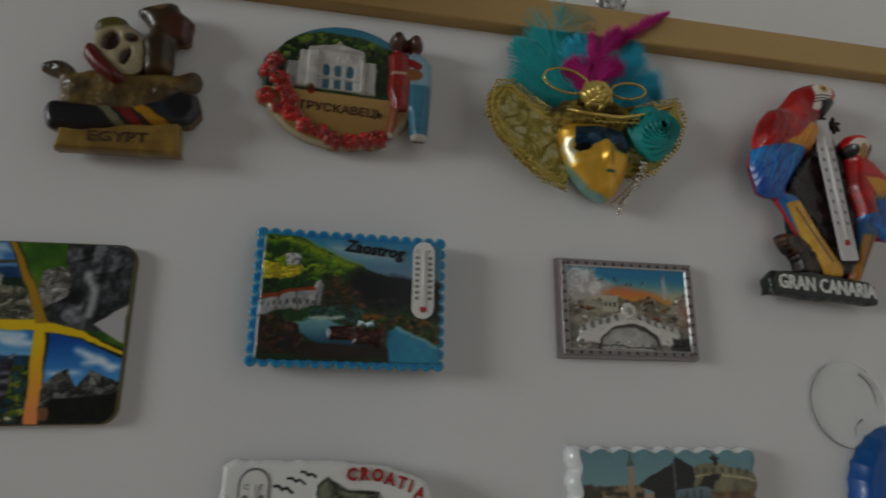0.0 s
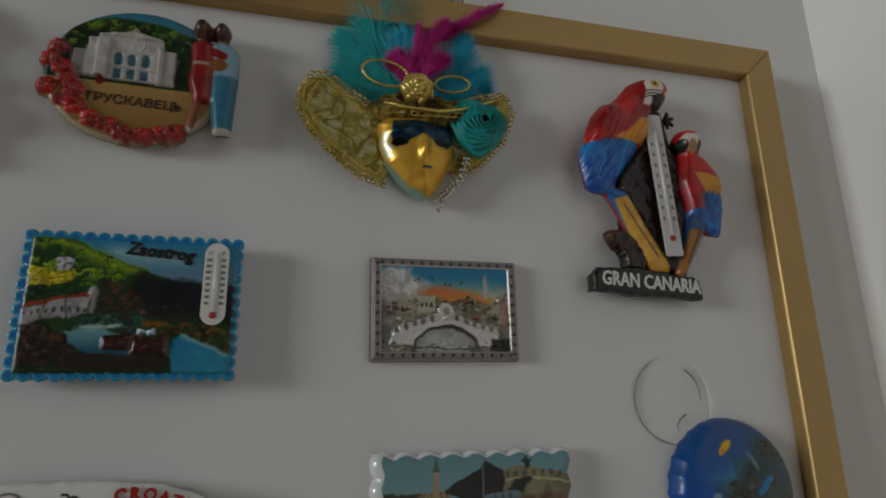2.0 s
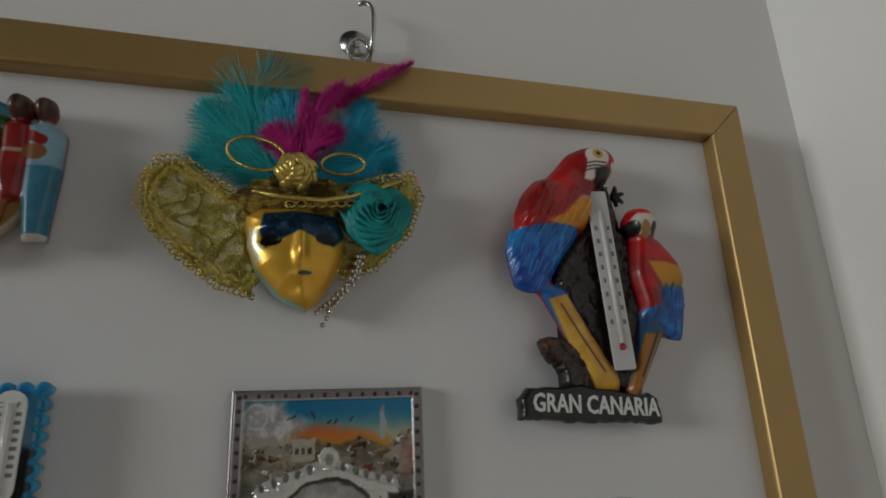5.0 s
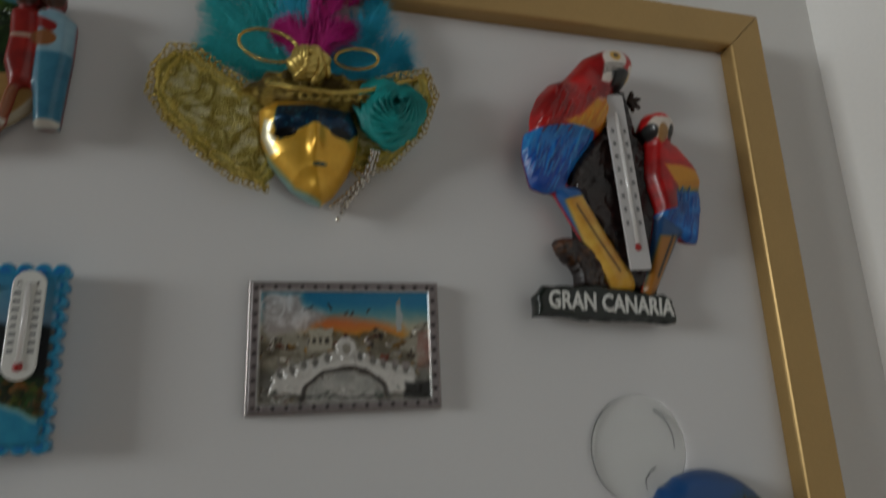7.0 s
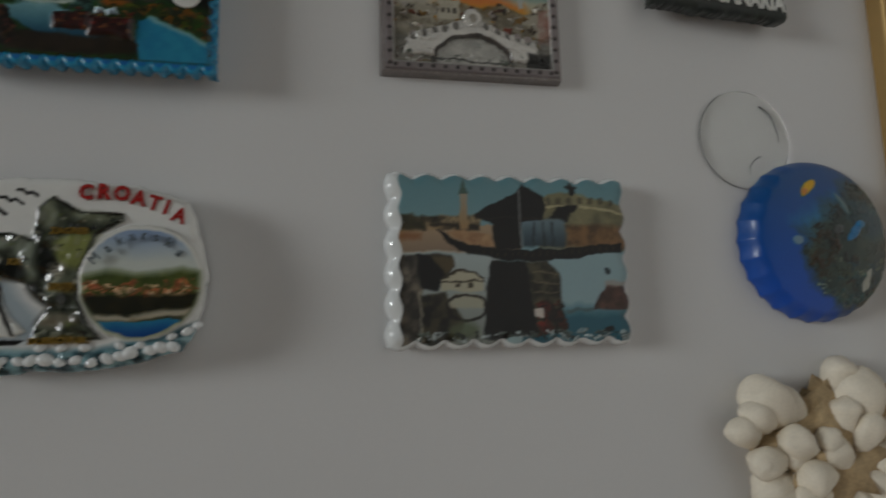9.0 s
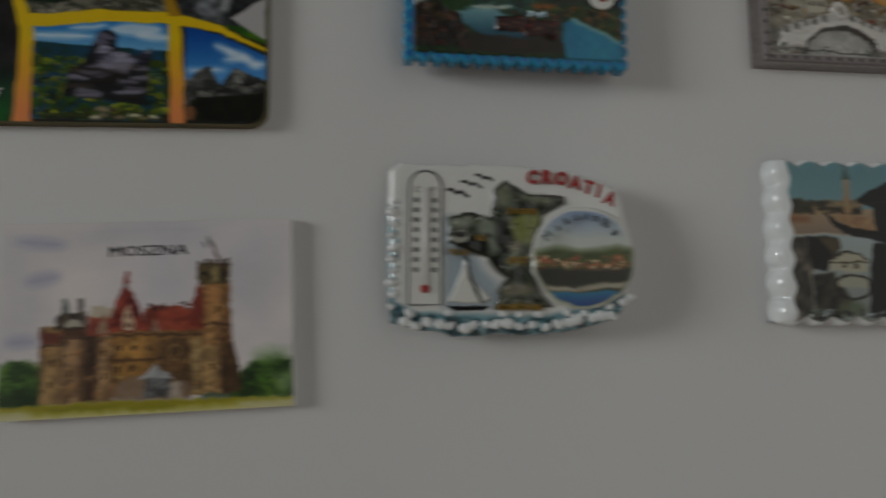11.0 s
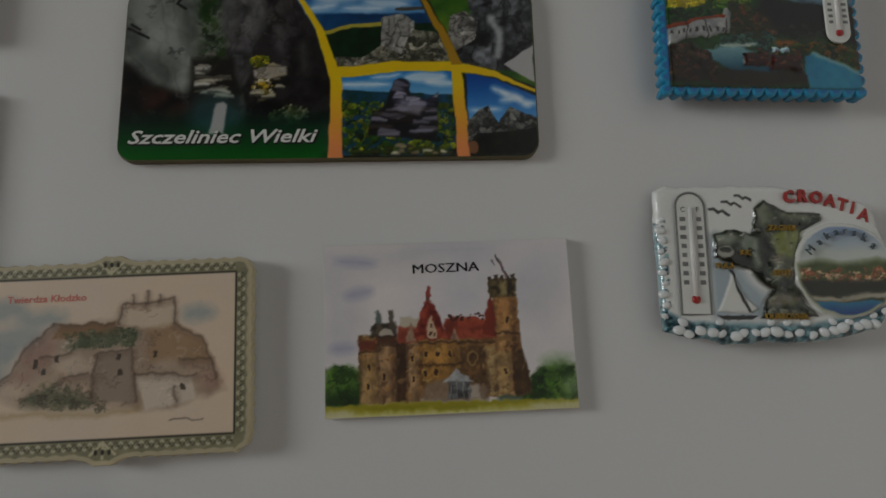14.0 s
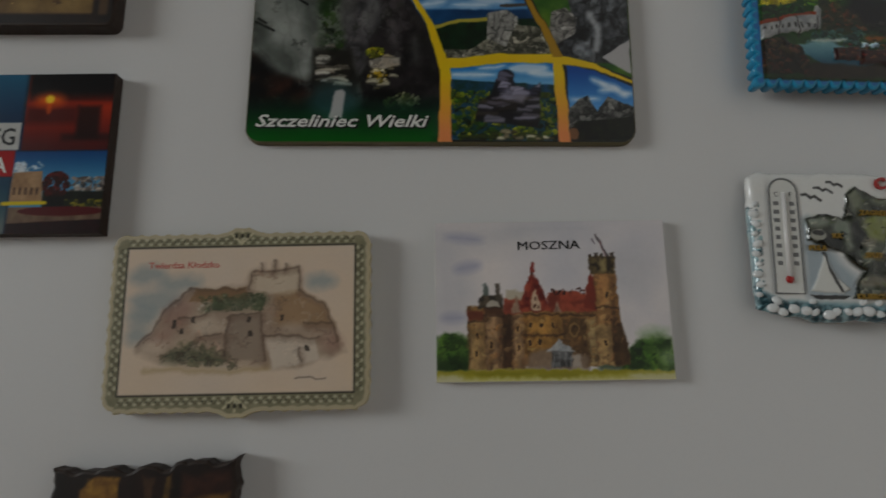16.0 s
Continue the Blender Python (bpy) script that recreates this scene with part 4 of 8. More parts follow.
    c.paint(c.poly([(3, 9), (3.5, 15.5), (19, 16.5), (19.5, 8)]), (0.84, 0.78, 0.70), 0.9, 1)
    c.paint(c.poly([(12, 8), (20, 9), (28, 4), (32, -3), (12, -2)]), (0.66, 0.53, 0.38), 0.6, 3)
    c.paint(c.poly([(8, -6), (26, -7), (27, -14), (12, -16)]), (0.86, 0.81, 0.75), 0.9, 1)
    c.paint(c.poly([(-3, 1), (7, 2), (9, -14), (-4, -12)]), (0.62, 0.56, 0.50), 0.7, 1)
    c.dabs(c.rect(-13, 2.5, 9, 8), [(0.36, 0.40, 0.28), (0.26, 0.30, 0.20), (0.45, 0.48, 0.36)], 60, 0.8, 2.0, 51, 0.7, 0.45)
    c.puffs(sheet, [(-8, 4, 4, 1.6, 5), (0, 5, 5, 2.2, 0), (6, 5.6, 4, 1.8, 10), (-18, -12, 6, 2.4, 8), (-9, -13, 5, 2, 0)], (0.36, 0.40, 0.30), 0.55, 2.5)
    c.dabs(c.poly([(-26, -12), (-20, -7), (-8, -7), (0, -13), (0, -16), (-20, -15)]), [(0.38, 0.40, 0.30), (0.30, 0.28, 0.22), (0.5, 0.48, 0.38)], 70, 0.8, 2.2, 52, 0.6, 0.4)
    c.dabs(hill, [(0.50, 0.42, 0.36), (0.80, 0.74, 0.68), (0.64, 0.50, 0.42)], 90, 0.8, 3.0, 53, 0.35, 0.28)
    ink = (0.30, 0.24, 0.20)
    for line in ([(-16, 10.3), (1.5, 9.6)], [(3, 9), (3.6, 15.5), (19.5, 16.5), (19.5, 9)], [(20, 9), (28, 4), (32, -3), (33, -8)], [(-16, 10), (-22, 5.5), (-28, -3), (-33, -9)], [(-4, 0.5), (7, 1.8), (9, -14)], [(-3, 0), (-4, -12)], [(8, -5.5), (27, -7)], [(-20, 0), (-10, 2)], [(-13, -6), (-5, -5)], [(22, -2), (31, -2)], [(7, 16), (7, 18.4)], [(11, 16), (11.2, 19)], [(15, 16.2), (15, 18.2)], [(20.5, -10), (20.5, -14)]):
        c.paint(c.line(line, 0.5), ink, 0.55, 0.8)
        c.paint(c.line([(a + 0.3, b - 0.9) for a, b in line], 1.6), (0.46, 0.36, 0.30), 0.3, 2)
    for cu, cv in ((-22, -2.5), (3, -1.5), (3.5, -6), (-15, -1), (22, -11), (14, -1), (-19, -5)):
        c.paint(c.rect(cu, cv, cu + 1.2, cv + 2.0), (0.24, 0.20, 0.17), 0.75)
    c.paint(c.line([(-30, -16), (-5, -17), (10, -16)], 1.2), (0.66, 0.56, 0.36), 0.5, 2)
    c.paint(c.line([(19, -19.5), (29, -19.7)], 0.5), (0.5, 0.44, 0.4), 0.7)
    c.u, c.v = c.U, c.V
    part("drawing_print", c.mesh("drawing_print", c.poly([tuple(p) for p in offset(pts, 0.35)]), base=5.46), CARD, m, "tinted ink drawing of a hill fortress")
    lettering("lettering", "Twierdza Kłodzko", 2.2, -19, 17.2, 5.52, PINK_INK, m, wide=1.05, bold=0.05, depth=0.02, label="faded red place name")


def collage_magnet():
    """Only its right end is in sight."""
    m = thing("collage_magnet", -162.4, 74.0, 2.2, "flat magnet with photo tiles of a sunset and a seaside town", "magnet", MAGNETS)
    w, h = 90.0, 59.0
    part("backing", slab([(-w / 2, -h / 2), (w / 2, -h / 2), (w / 2, h / 2), (-w / 2, h / 2)], -0.05, 5.0, 0.2), DARK_EDGE, m, "dark edge")
    c = Canvas(-w / 2 + 0.15, -h / 2 + 0.15, w / 2 - 0.15, h / 2 - 0.15, 0.34, (0.05, 0.15, 0.28))
    c.fade(c.rect(-60, 0, 14.6, 40), (0.08, 0.20, 0.34), (0.16, 0.46, 0.58), 6, 30)
    c.paint(c.rect(-6, 16, 2.5, 20), (0.62, 0.66, 0.72), 0.8, 1)
    c.fade(c.rect(-60, -40, 12, -9), (0.46, 0.50, 0.50), (0.08, 0.32, 0.42), -27, -12)
    c.dabs(c.rect(-40, -30, 9, -22), [(0.7, 0.68, 0.62), (0.4, 0.4, 0.36)], 60, 0.6, 2, 61)
    sun = c.rect(14.4, 0.6, 46, 40)
    c.fade(sun, (0.38, 0.08, 0.06), (0.80, 0.28, 0.06), 2, 19)
    c.fade(np.maximum(sun, 18 - c.v), (0.55, 0.16, 0.05), (0.06, 0.04, 0.06), 18, 23, 1, 3)
    c.paint(np.maximum(sun, c.rect(11, 10.5, 33, 17)), (0.30, 0.06, 0.05), 0.75, 3)
    c.paint(np.maximum(sun, c.rect(33, 5, 41, 17)), (0.14, 0.03, 0.03), 0.8, 2)
    c.paint(np.maximum(sun, c.rect(28, 4, 46, 6.5)), (0.16, 0.04, 0.05), 0.6, 2)
    c.paint(c.ell(22.5, 19.5, 5, 2.6), (0.95, 0.50, 0.08), 0.8, 4)
    c.paint(c.ell(22.5, 19.7, 1.6), (1.0, 0.86, 0.25), 1, 1)
    c.paint(np.maximum(sun, c.ell(22.5, 16, 0.9, 2)), (0.9, 0.45, 0.1), 0.7, 1)
    town = c.rect(12.6, -29.4, 46, 0.2)
    c.fade(town, (0.36, 0.62, 0.76), (0.05, 0.34, 0.56), -10, 0)
    c.dabs(np.maximum(town, c.ell(18, -6, 6, 3)), [CLOUD], 14, 0.8, 2.2, 62, 0.6, 0.6)
    c.paint(np.maximum(town, c.poly([(12, -18), (13, -7.5), (23, -7), (24, -18)])), (0.76, 0.64, 0.50), other=(0.62, 0.50, 0.38), size=3)
    for k in range(5):
        c.paint(c.rect(13.5 + 2 * k, -15.5, 14.3 + 2 * k, -13), (0.3, 0.22, 0.18), 0.8)
    c.dabs(np.maximum(town, c.rect(33, -15, 46, -9.5)), [(0.5, 0.46, 0.44), (0.3, 0.28, 0.28), (0.66, 0.62, 0.58)], 60, 0.5, 1.4, 63)
    c.paint(np.maximum(town, c.rect(24, -21, 46, -14.5)), (0.06, 0.08, 0.05), other=(0.14, 0.18, 0.10), size=2)
    c.dabs(c.ell(28.3, -12, 4.8, 4.8), [(0.40, 0.10, 0.06), (0.24, 0.06, 0.04)], 80, 0.5, 1.5, 64)
    c.paint(c.rect(26, -21, 32, -16), (0.04, 0.05, 0.04), 0.9, 1)
    c.paint(c.line([(10.5, -18.7), (25, -18.5)], 1.3), (0.86, 0.78, 0.10))
    c.dabs(np.maximum(town, c.rect(32, -20, 45, -17.5)), [(0.6, 0.56, 0.15), (0.15, 0.2, 0.08)], 30, 0.5, 1.2, 65)
    c.paint(np.maximum(town, c.rect(9, -30, 46, -20)), (0.45, 0.36, 0.30), other=(0.56, 0.48, 0.40), size=3)
    c.paint(np.maximum(town, c.ell(31, -21.5, 15, 1.7)), (0.40, 0.04, 0.07))
    c.paint(np.maximum(town, c.poly([(9, -29.5), (9, -26), (25, -25.2), (46, -24.4), (46, -29.5)])), (0.22, 0.03, 0.05), other=(0.12, 0.02, 0.03), size=3)
    c.paint(c.rect(-40, 0.8, 13.4, 11), (0.80, 0.80, 0.79))
    c.paint(c.rect(-40, -9, 12.6, 0.6), (0.70, 0.05, 0.07))
    part("photo_print", c.mesh("photo_print", base=5.06), GLOSS, m, "printed photo tiles")
    lettering("lettering", "ZEG", 6.4, 12.2, 2.7, 5.12, INK, m, wide=0.85, bold=0.12, depth=0.02, align="RIGHT", label="black capitals on white")
    lettering("lettering", "A", 5.6, 10.2, -7.4, 5.12, WHITE_INK, m, bold=0.12, depth=0.02, align="RIGHT", label="white capital on red")


def parchment_magnet(name, u, v, turn, label, w, h, seed, burnt):
    m = thing(name, u, v, turn, label, "magnet", MAGNETS)
    rnd = random.Random(seed)
    if burnt:
        pts = [(a + rnd.uniform(-0.35, 0.35), b + 0.7 * math.sin(a * 0.45 + 1) + (1.2 if a > w * 0.16 else 0) + rnd.uniform(-0.4, 0.4)) for a, b in wavy_rect(-w / 2, -h / 2, w / 2, h / 2, 9, 1.1, 1, 5, seed)]
    else:
        pts = round_rect(-w / 2, -h / 2, w / 2, h / 2, 3)
    part("backing", slab(pts, -0.05, 6.5, 0.9), DARK_EDGE, m, "dark brown wood with rough edges")
    c = Canvas(-w / 2, -h / 2, w / 2, h / 2, 0.4, (0.16, 0.09, 0.05))
    c.paint(c.rect(-60, -60, 60, 60), (0.20, 0.12, 0.07), other=(0.10, 0.06, 0.04), size=6, seed=seed)
    if burnt:
        c.wobble(0.9, 4, seed)
        for a0, a1, col in ((-18, -8, (0.66, 0.50, 0.22)), (-7.5, 0, (0.22, 0.12, 0.08)), (0, 3.2, (0.42, 0.30, 0.20)), (6.5, 8.5, (0.56, 0.44, 0.22)), (3.4, 6, (0.25, 0.13, 0.08))):
            c.paint(c.rect(a0, -40, a1, h / 2 - 3), col, 0.9, 1.2, other=tuple(0.6 * k for k in col), size=3, seed=seed + 1)
        c.paint(c.poly([(-20, 0), (-19, h / 2 - 6), (-16, h / 2 - 3), (-8, h / 2 - 3), (-8, 0)]), (0.70, 0.55, 0.26), 0.9, 1, other=(0.5, 0.36, 0.16), size=2)
        c.paint(c.poly([(12, h / 2 - 3), (27, h / 2 - 3), (27, h / 2 - 9), (11, h / 2 - 12)]), (0.34, 0.20, 0.14), 0.9, 2, other=(0.20, 0.10, 0.07), size=3)
        c.paint(c.poly([(10, -10), (10, h / 2 - 11), (27, h / 2 - 9), (27, -10)]), (0.60, 0.46, 0.22), 0.8, 2)
    else:
        c.paint(c.rect(-w / 2 + 3.5, -h / 2 + 4.5, w / 2 - 8, h / 2 - 3, 1), (0.64, 0.54, 0.34), 1, 1.2, other=(0.46, 0.36, 0.20), size=7, seed=seed)
        c.paint(c.rect(w / 2 - 6, -h / 2 + 4, w / 2 - 2.5, h / 2 - 3, 1), (0.42, 0.33, 0.22), 0.9, 1.2)
        c.dabs(c.rect(-w / 2 + 5, -h / 2 + 8, w / 2 - 10, h / 2 - 6), [(0.36, 0.26, 0.14), (0.7, 0.6, 0.4)], 90, 0.6, 2, seed)
    c.u, c.v = c.U, c.V
    part("picture", c.mesh("picture", c.poly([tuple(p) for p in offset(pts, 1.0)]), base=6.56), CARD, m, "brown parchment-like picture")


rock_magnet()
castle_magnet()
fortress_magnet()
collage_magnet()
parchment_magnet("parchment_magnet", -89.0, -50.5, 4.0, "dark wooden magnet with burnt uneven edges", 58.5, 45.0, 3, True)
parchment_magnet("wooden_magnet", -153.0, 144.5, 1.5, "brown wooden magnet with a parchment-coloured picture", 62.0, 44.0, 8, False)


def centred(c, cu, cv):
    """Moves a sheet drawn in board millimetres to its thing's own origin."""
    c.U, c.V = c.U - cu, c.V - cv
    c.u, c.v = c.U, c.V
    c.u0, c.v0 = c.u0 - cu, c.v0 - cv
    return c


def stadium(u0, v0, u1, v1):
    return round_rect(u0, v0, u1, v1, (u1 - u0) / 2 - 0.01, 8)


def thermometer(parent, u, v, w, width, height, turn=0.0, letters=True, rounded=True, arch=False, faint=False):
    """A small spirit thermometer: scale plate, glass tube, red bulb and dark degree figures as bars."""
    a = radians(turn)
    put = lambda x, y: (u + x * math.cos(a) - y * math.sin(a), v + x * math.sin(a) + y * math.cos(a))
    outline = stadium(-width / 2, 0, width / 2, height) if rounded else round_rect(-width / 2, 0, width / 2, height, 0.8, 3)
    if arch:
        outline = [(-width / 2, 0), (width / 2, 0)] + [(width / 2 * math.cos(t), height - width / 2 + width / 2 * math.sin(t)) for t in np.linspace(0, math.pi, 12)]
    plate = part("scale_plate", slab([put(x, y) for x, y in outline], w - 0.8, w, 0.25), GREY_PLASTIC if faint else WHITE_ENAMEL, parent, "white thermometer scale plate")
    bm = bmesh.new()
    p0, p1 = put(0, height * 0.14), put(0, height * 0.88)
    tube(bm, [(p0[0], p0[1], w + 0.1), (p1[0], p1[1], w + 0.1)], width * 0.09, 10)
    part("glass_tube", bm, TUBE_GLASS, plate, "clear glass tube", True)
    bm = bmesh.new()
    p = put(0, height * 0.12)
    ball(bm, p[0], p[1], w + 0.15, width * 0.16, width * 0.16, width * 0.1)
    part("bulb", bm, RED_INK, plate, "red spirit bulb", True)
    marks = bmesh.new()
    rnd = random.Random(3)
    for k in range(8):
        y = height * (0.24 + 0.075 * k)
        for side in (-1, 1):
            cx, wd = side * width * 0.30, width * rnd.uniform(0.17, 0.23) * (0.75 if faint else 1)
            q = [put(cx - wd / 2, y), put(cx + wd / 2, y), put(cx + wd / 2, y + height * (0.026 if faint else 0.036)), put(cx - wd / 2, y + height * (0.026 if faint else 0.036))]
            marks.faces.new([marks.verts.new((s * MM, t * MM, (w + 0.06) * MM)) for s, t in q])
    tagged(part("degree_scale", marks, GREY_INK, plate, "small grey degree marks"), kind="stuff")
    if letters:
        for side, s in ((-1, "C"), (1, "F")):
            p = put(side * width * 0.27, height * 0.845)
            lettering("scale_letter", s, width * 0.19, p[0], p[1], w + 0.05, INK, plate, turn=turn, depth=0.02)


GREY_PLASTIC = material("frosted_plastic", (0.76, 0.75, 0.75), 0.4, var=0.04)
SLATE_INK = material("slate_ink", (0.30, 0.34, 0.36), 0.5, var=0.1)
GREY_INK = material("grey_ink", (0.46, 0.46, 0.46), 0.6, var=0.1)


def stamp_magnet():
    m = thing("stamp_magnet", 142.0, 128.8, 0.0, "blue stamp-shaped resin magnet with a painted bay and thermometer", "magnet", MAGNETS)
    w, h = 69.0, 49.4
    outline = wavy_rect(-w / 2 - 0.3, -h / 2 - 0.3, w / 2 + 0.3, h / 2 + 0.3, 4.25, 1.7, 0.55, 8, 2, True)
    part("magnet_disc", slab(round_rect(-14, -9, 14, 9, 2), -0.05, 3.4, 0.2), DARK, m, "dark magnet disc behind the block")
    rimmed = Canvas(-w / 2 - 1, -h / 2 - 1, w / 2 + 1, h / 2 + 1, 0.06)
    edge = rimmed.poly(outline)
    rimmed.H += 8.6
    rimmed.dome(edge, 1.0, 1.0)
    part("body", rimmed.mesh("body", edge, back=3.3), BLUE_RESIN, m, "blue resin block with perforated stamp edges")
    c = Canvas(-w / 2, -h / 2, w / 2, h / 2, 0.3, (0.13, 0.45, 0.68))
    rim = c.poly(outline) + 1.1
    c.paint(rim, (0.10, 0.46, 0.70), other=(0.14, 0.52, 0.74), size=6)
    pic = c.rect(-31.5, -22.5, 33, 22)
    c.wobble(0.7, 4, 12)
    c.fade(pic, (0.46, 0.58, 0.66), (0.22, 0.56, 0.70), 10, 22)
    c.paint(np.maximum(pic, c.ell(5, 17, 14, 2.2, -6)), (0.72, 0.78, 0.80), 0.7, 4)
    slope = np.maximum(pic, c.under([(-32, 22), (-20, 22), (-10, 17), (2, 13), (12, 9), (33, 7)]))
    c.paint(slope, (0.18, 0.36, 0.12), other=(0.06, 0.18, 0.06), size=5, seed=5)
    c.paint(np.maximum(slope, c.poly([(-32, 22), (-20, 21), (-8, 17), (4, 13), (2, 10), (-10, 13), (-20, 18), (-32, 20)])), (0.62, 0.68, 0.14), 0.85, 3)
    c.dabs(np.maximum(slope, c.rect(-32, 5, -2, 22)), [(0.38, 0.54, 0.10), (0.08, 0.26, 0.07), (0.58, 0.64, 0.14)], 150, 0.5, 1.8, 71, 0.6, 0.8, 0.06)
    c.paint(np.maximum(slope, c.poly([(2, 11), (12, 8.5), (33, 9), (33, -6), (4, -2), (-2, 3)])), (0.05, 0.07, 0.14), 0.95, 3, other=(0.03, 0.05, 0.08), size=5)
    c.dabs(c.rect(-31.5, 6, -18, 11.5), [(0.78, 0.72, 0.10), (0.62, 0.60, 0.10), (0.84, 0.78, 0.24)], 150, 0.5, 1.3, 72, 0.7, 0.9, 0.06)
    c.dabs(c.rect(-31.5, 1.5, -16, 6), [(0.10, 0.36, 0.09), (0.06, 0.20, 0.05)], 100, 0.5, 1.4, 73, 0.7, 0.9, 0.06)
    c.paint(c.rect(-23.5, 11.5, -18.5, 15.5), (0.80, 0.80, 0.81), other=(0.40, 0.40, 0.42), size=1.5, sharp=3)
    row = np.maximum(pic, c.poly([(-32, -7.5), (-32, -1.5), (-13, 3), (-12, 6), (-10.5, 6), (-10.5, -3)]))
    c.paint(row, (0.74, 0.74, 0.73), other=(0.54, 0.55, 0.56), size=2.5)
    c.dome(row, 0.9, 0.6)
    c.paint(np.maximum(pic, c.line([(-32, -0.6), (-13, 3.4)], 1.5)), (0.58, 0.27, 0.14))
    rnd = random.Random(9)
    for k in range(9):
        x = -31 + k * 2.2
        c.paint(c.rect(x, -4.4 + 0.22 * k, x + 0.75, -2.8 + 0.22 * k), (0.16, 0.15, 0.15), 0.9)
        if k % 3 == 2:
            c.paint(c.line([(x + 1.4, -6), (x + 1.4, 2)], 0.5), (0.22, 0.2, 0.2), 0.8)
    mid = np.maximum(pic, c.poly([(-10, 8), (-4, 8), (4, 2), (6, -4), (-10, -4)]))
    c.paint(mid, (0.20, 0.20, 0.15), 0.8, 2, other=(0.34, 0.26, 0.14), size=3)
    c.dabs(mid, [(0.40, 0.34, 0.24), (0.12, 0.20, 0.10), (0.44, 0.24, 0.12), (0.10, 0.16, 0.08)], 80, 0.5, 1.3, 74, 0.6, 0.85, 0.06)
    c.dabs(np.maximum(pic, c.rect(5, -7, 25, 0)), [(0.10, 0.10, 0.10), (0.24, 0.22, 0.2), (0.16, 0.22, 0.16)], 70, 0.5, 1.5, 75, 0.6, 0.8, 0.06)
    c.dabs(np.maximum(pic, c.poly([(-17, -9), (-14, -4), (2, -2), (8, -7), (4, -10)])), [(0.20, 0.36, 0.34), (0.32, 0.48, 0.46), (0.12, 0.22, 0.20)], 100, 0.6, 1.8, 76, 0.6, 0.85, 0.06)
    c.puffs(pic, [(-9, -7.6, 5, 0.9, 4), (-4, -6.8, 2, 0.7, 0)], (0.80, 0.84, 0.82), 0.8, 1)
    c.puffs(pic, [(8, -6.6, 4, 1.2, -8), (16, -7.4, 4, 0.9, 0)], (0.70, 0.40, 0.10), 0.8, 1.5)
    c.fade(np.maximum(pic, c.poly([(-19, -9), (-8, -8), (5, -12), (8, -20), (-6, -20), (-14, -15)])), (0.16, 0.38, 0.50), (0.58, 0.74, 0.78), -16, -8, 0.9, 1)
    left = np.maximum(pic, c.poly([(-32, -8), (-24, -7), (-17, -10), (-15, -20), (-32, -21)]))
    c.paint(left, (0.16, 0.12, 0.07), other=(0.10, 0.08, 0.05), size=3)
    c.dabs(left, [(0.32, 0.14, 0.10), (0.26, 0.22, 0.10), (0.08, 0.08, 0.05), (0.42, 0.28, 0.20), (0.12, 0.10, 0.06)], 170, 0.5, 1.4, 77, 0.7, 0.9, 0.06)
    quay = np.maximum(pic, c.poly([(-15, -16), (0, -17), (17, -16), (18, -21), (-18, -21.5)]))
    c.paint(quay, (0.24, 0.18, 0.12), 0.95, 1, other=(0.16, 0.12, 0.08), size=3)
    for x0, y0, x1, y1 in ((-7, -15, 2, -10), (2, -16.5, 13, -11)):
        c.paint(c.rect(x0, y0, x1, y1, 0.6), (0.30, 0.09, 0.07), other=(0.18, 0.06, 0.05), size=2)
        c.dome(c.rect(x0, y0, x1, y1, 0.6), 1.2, 1.0)
    c.dabs(c.rect(-6, -15, 13, -9), [(0.42, 0.14, 0.10), (0.14, 0.10, 0.10), (0.5, 0.34, 0.2)], 60, 0.4, 1.1, 78, 0.6, 0.85, 0.06)
    c.dabs(c.rect(3, -10, 9, -8), [(0.74, 0.82, 0.88)], 12, 0.6, 1.3, 79, 0.7, 0.9, 0.5)
    bank = np.maximum(pic, c.poly([(6, -7), (20, -6), (33, -7), (33, -15), (26, -13), (17, -9)]))
    c.dabs(bank, [(0.14, 0.26, 0.06), (0.30, 0.34, 0.06), (0.44, 0.30, 0.08), (0.08, 0.16, 0.04)], 170, 0.5, 1.5, 80, 0.7, 0.9, 0.06)
    sea = np.maximum(pic, c.poly([(14, -11), (17, -9.5), (26, -13.5), (33, -16), (33, -23), (14, -23)]))
    c.paint(sea, (0.14, 0.52, 0.68), 0.95, 0.8, other=(0.24, 0.62, 0.74), size=5)
    c.paint(np.maximum(pic, c.line([(17, -10), (26, -13.8), (33, -16.3)], 1.6)), (0.62, 0.72, 0.72), 0.7, 1)
    c.u, c.v = c.U, c.V
    c.H = c.smooth(c.H, 0.35)
    c.dome(pic, 0.6, 1.0)
    part("painted_scene", c.mesh("painted_scene", np.maximum(rim, c.rect(-w / 2, -h / 2, w / 2, h / 2)), base=9.64), RESIN, m, "hand-painted relief of a green bay with houses")
    thermometer(m, 26.2, -6.4, 11.2, 8.0, 29.0)
    lettering("lettering", "Zaostrog", 4.4, 7.6, 16.6, 10.6, INK, m, turn=-5, shear=0.2, bold=0.16, depth=0.25, wide=0.95, label="black brushed place name")


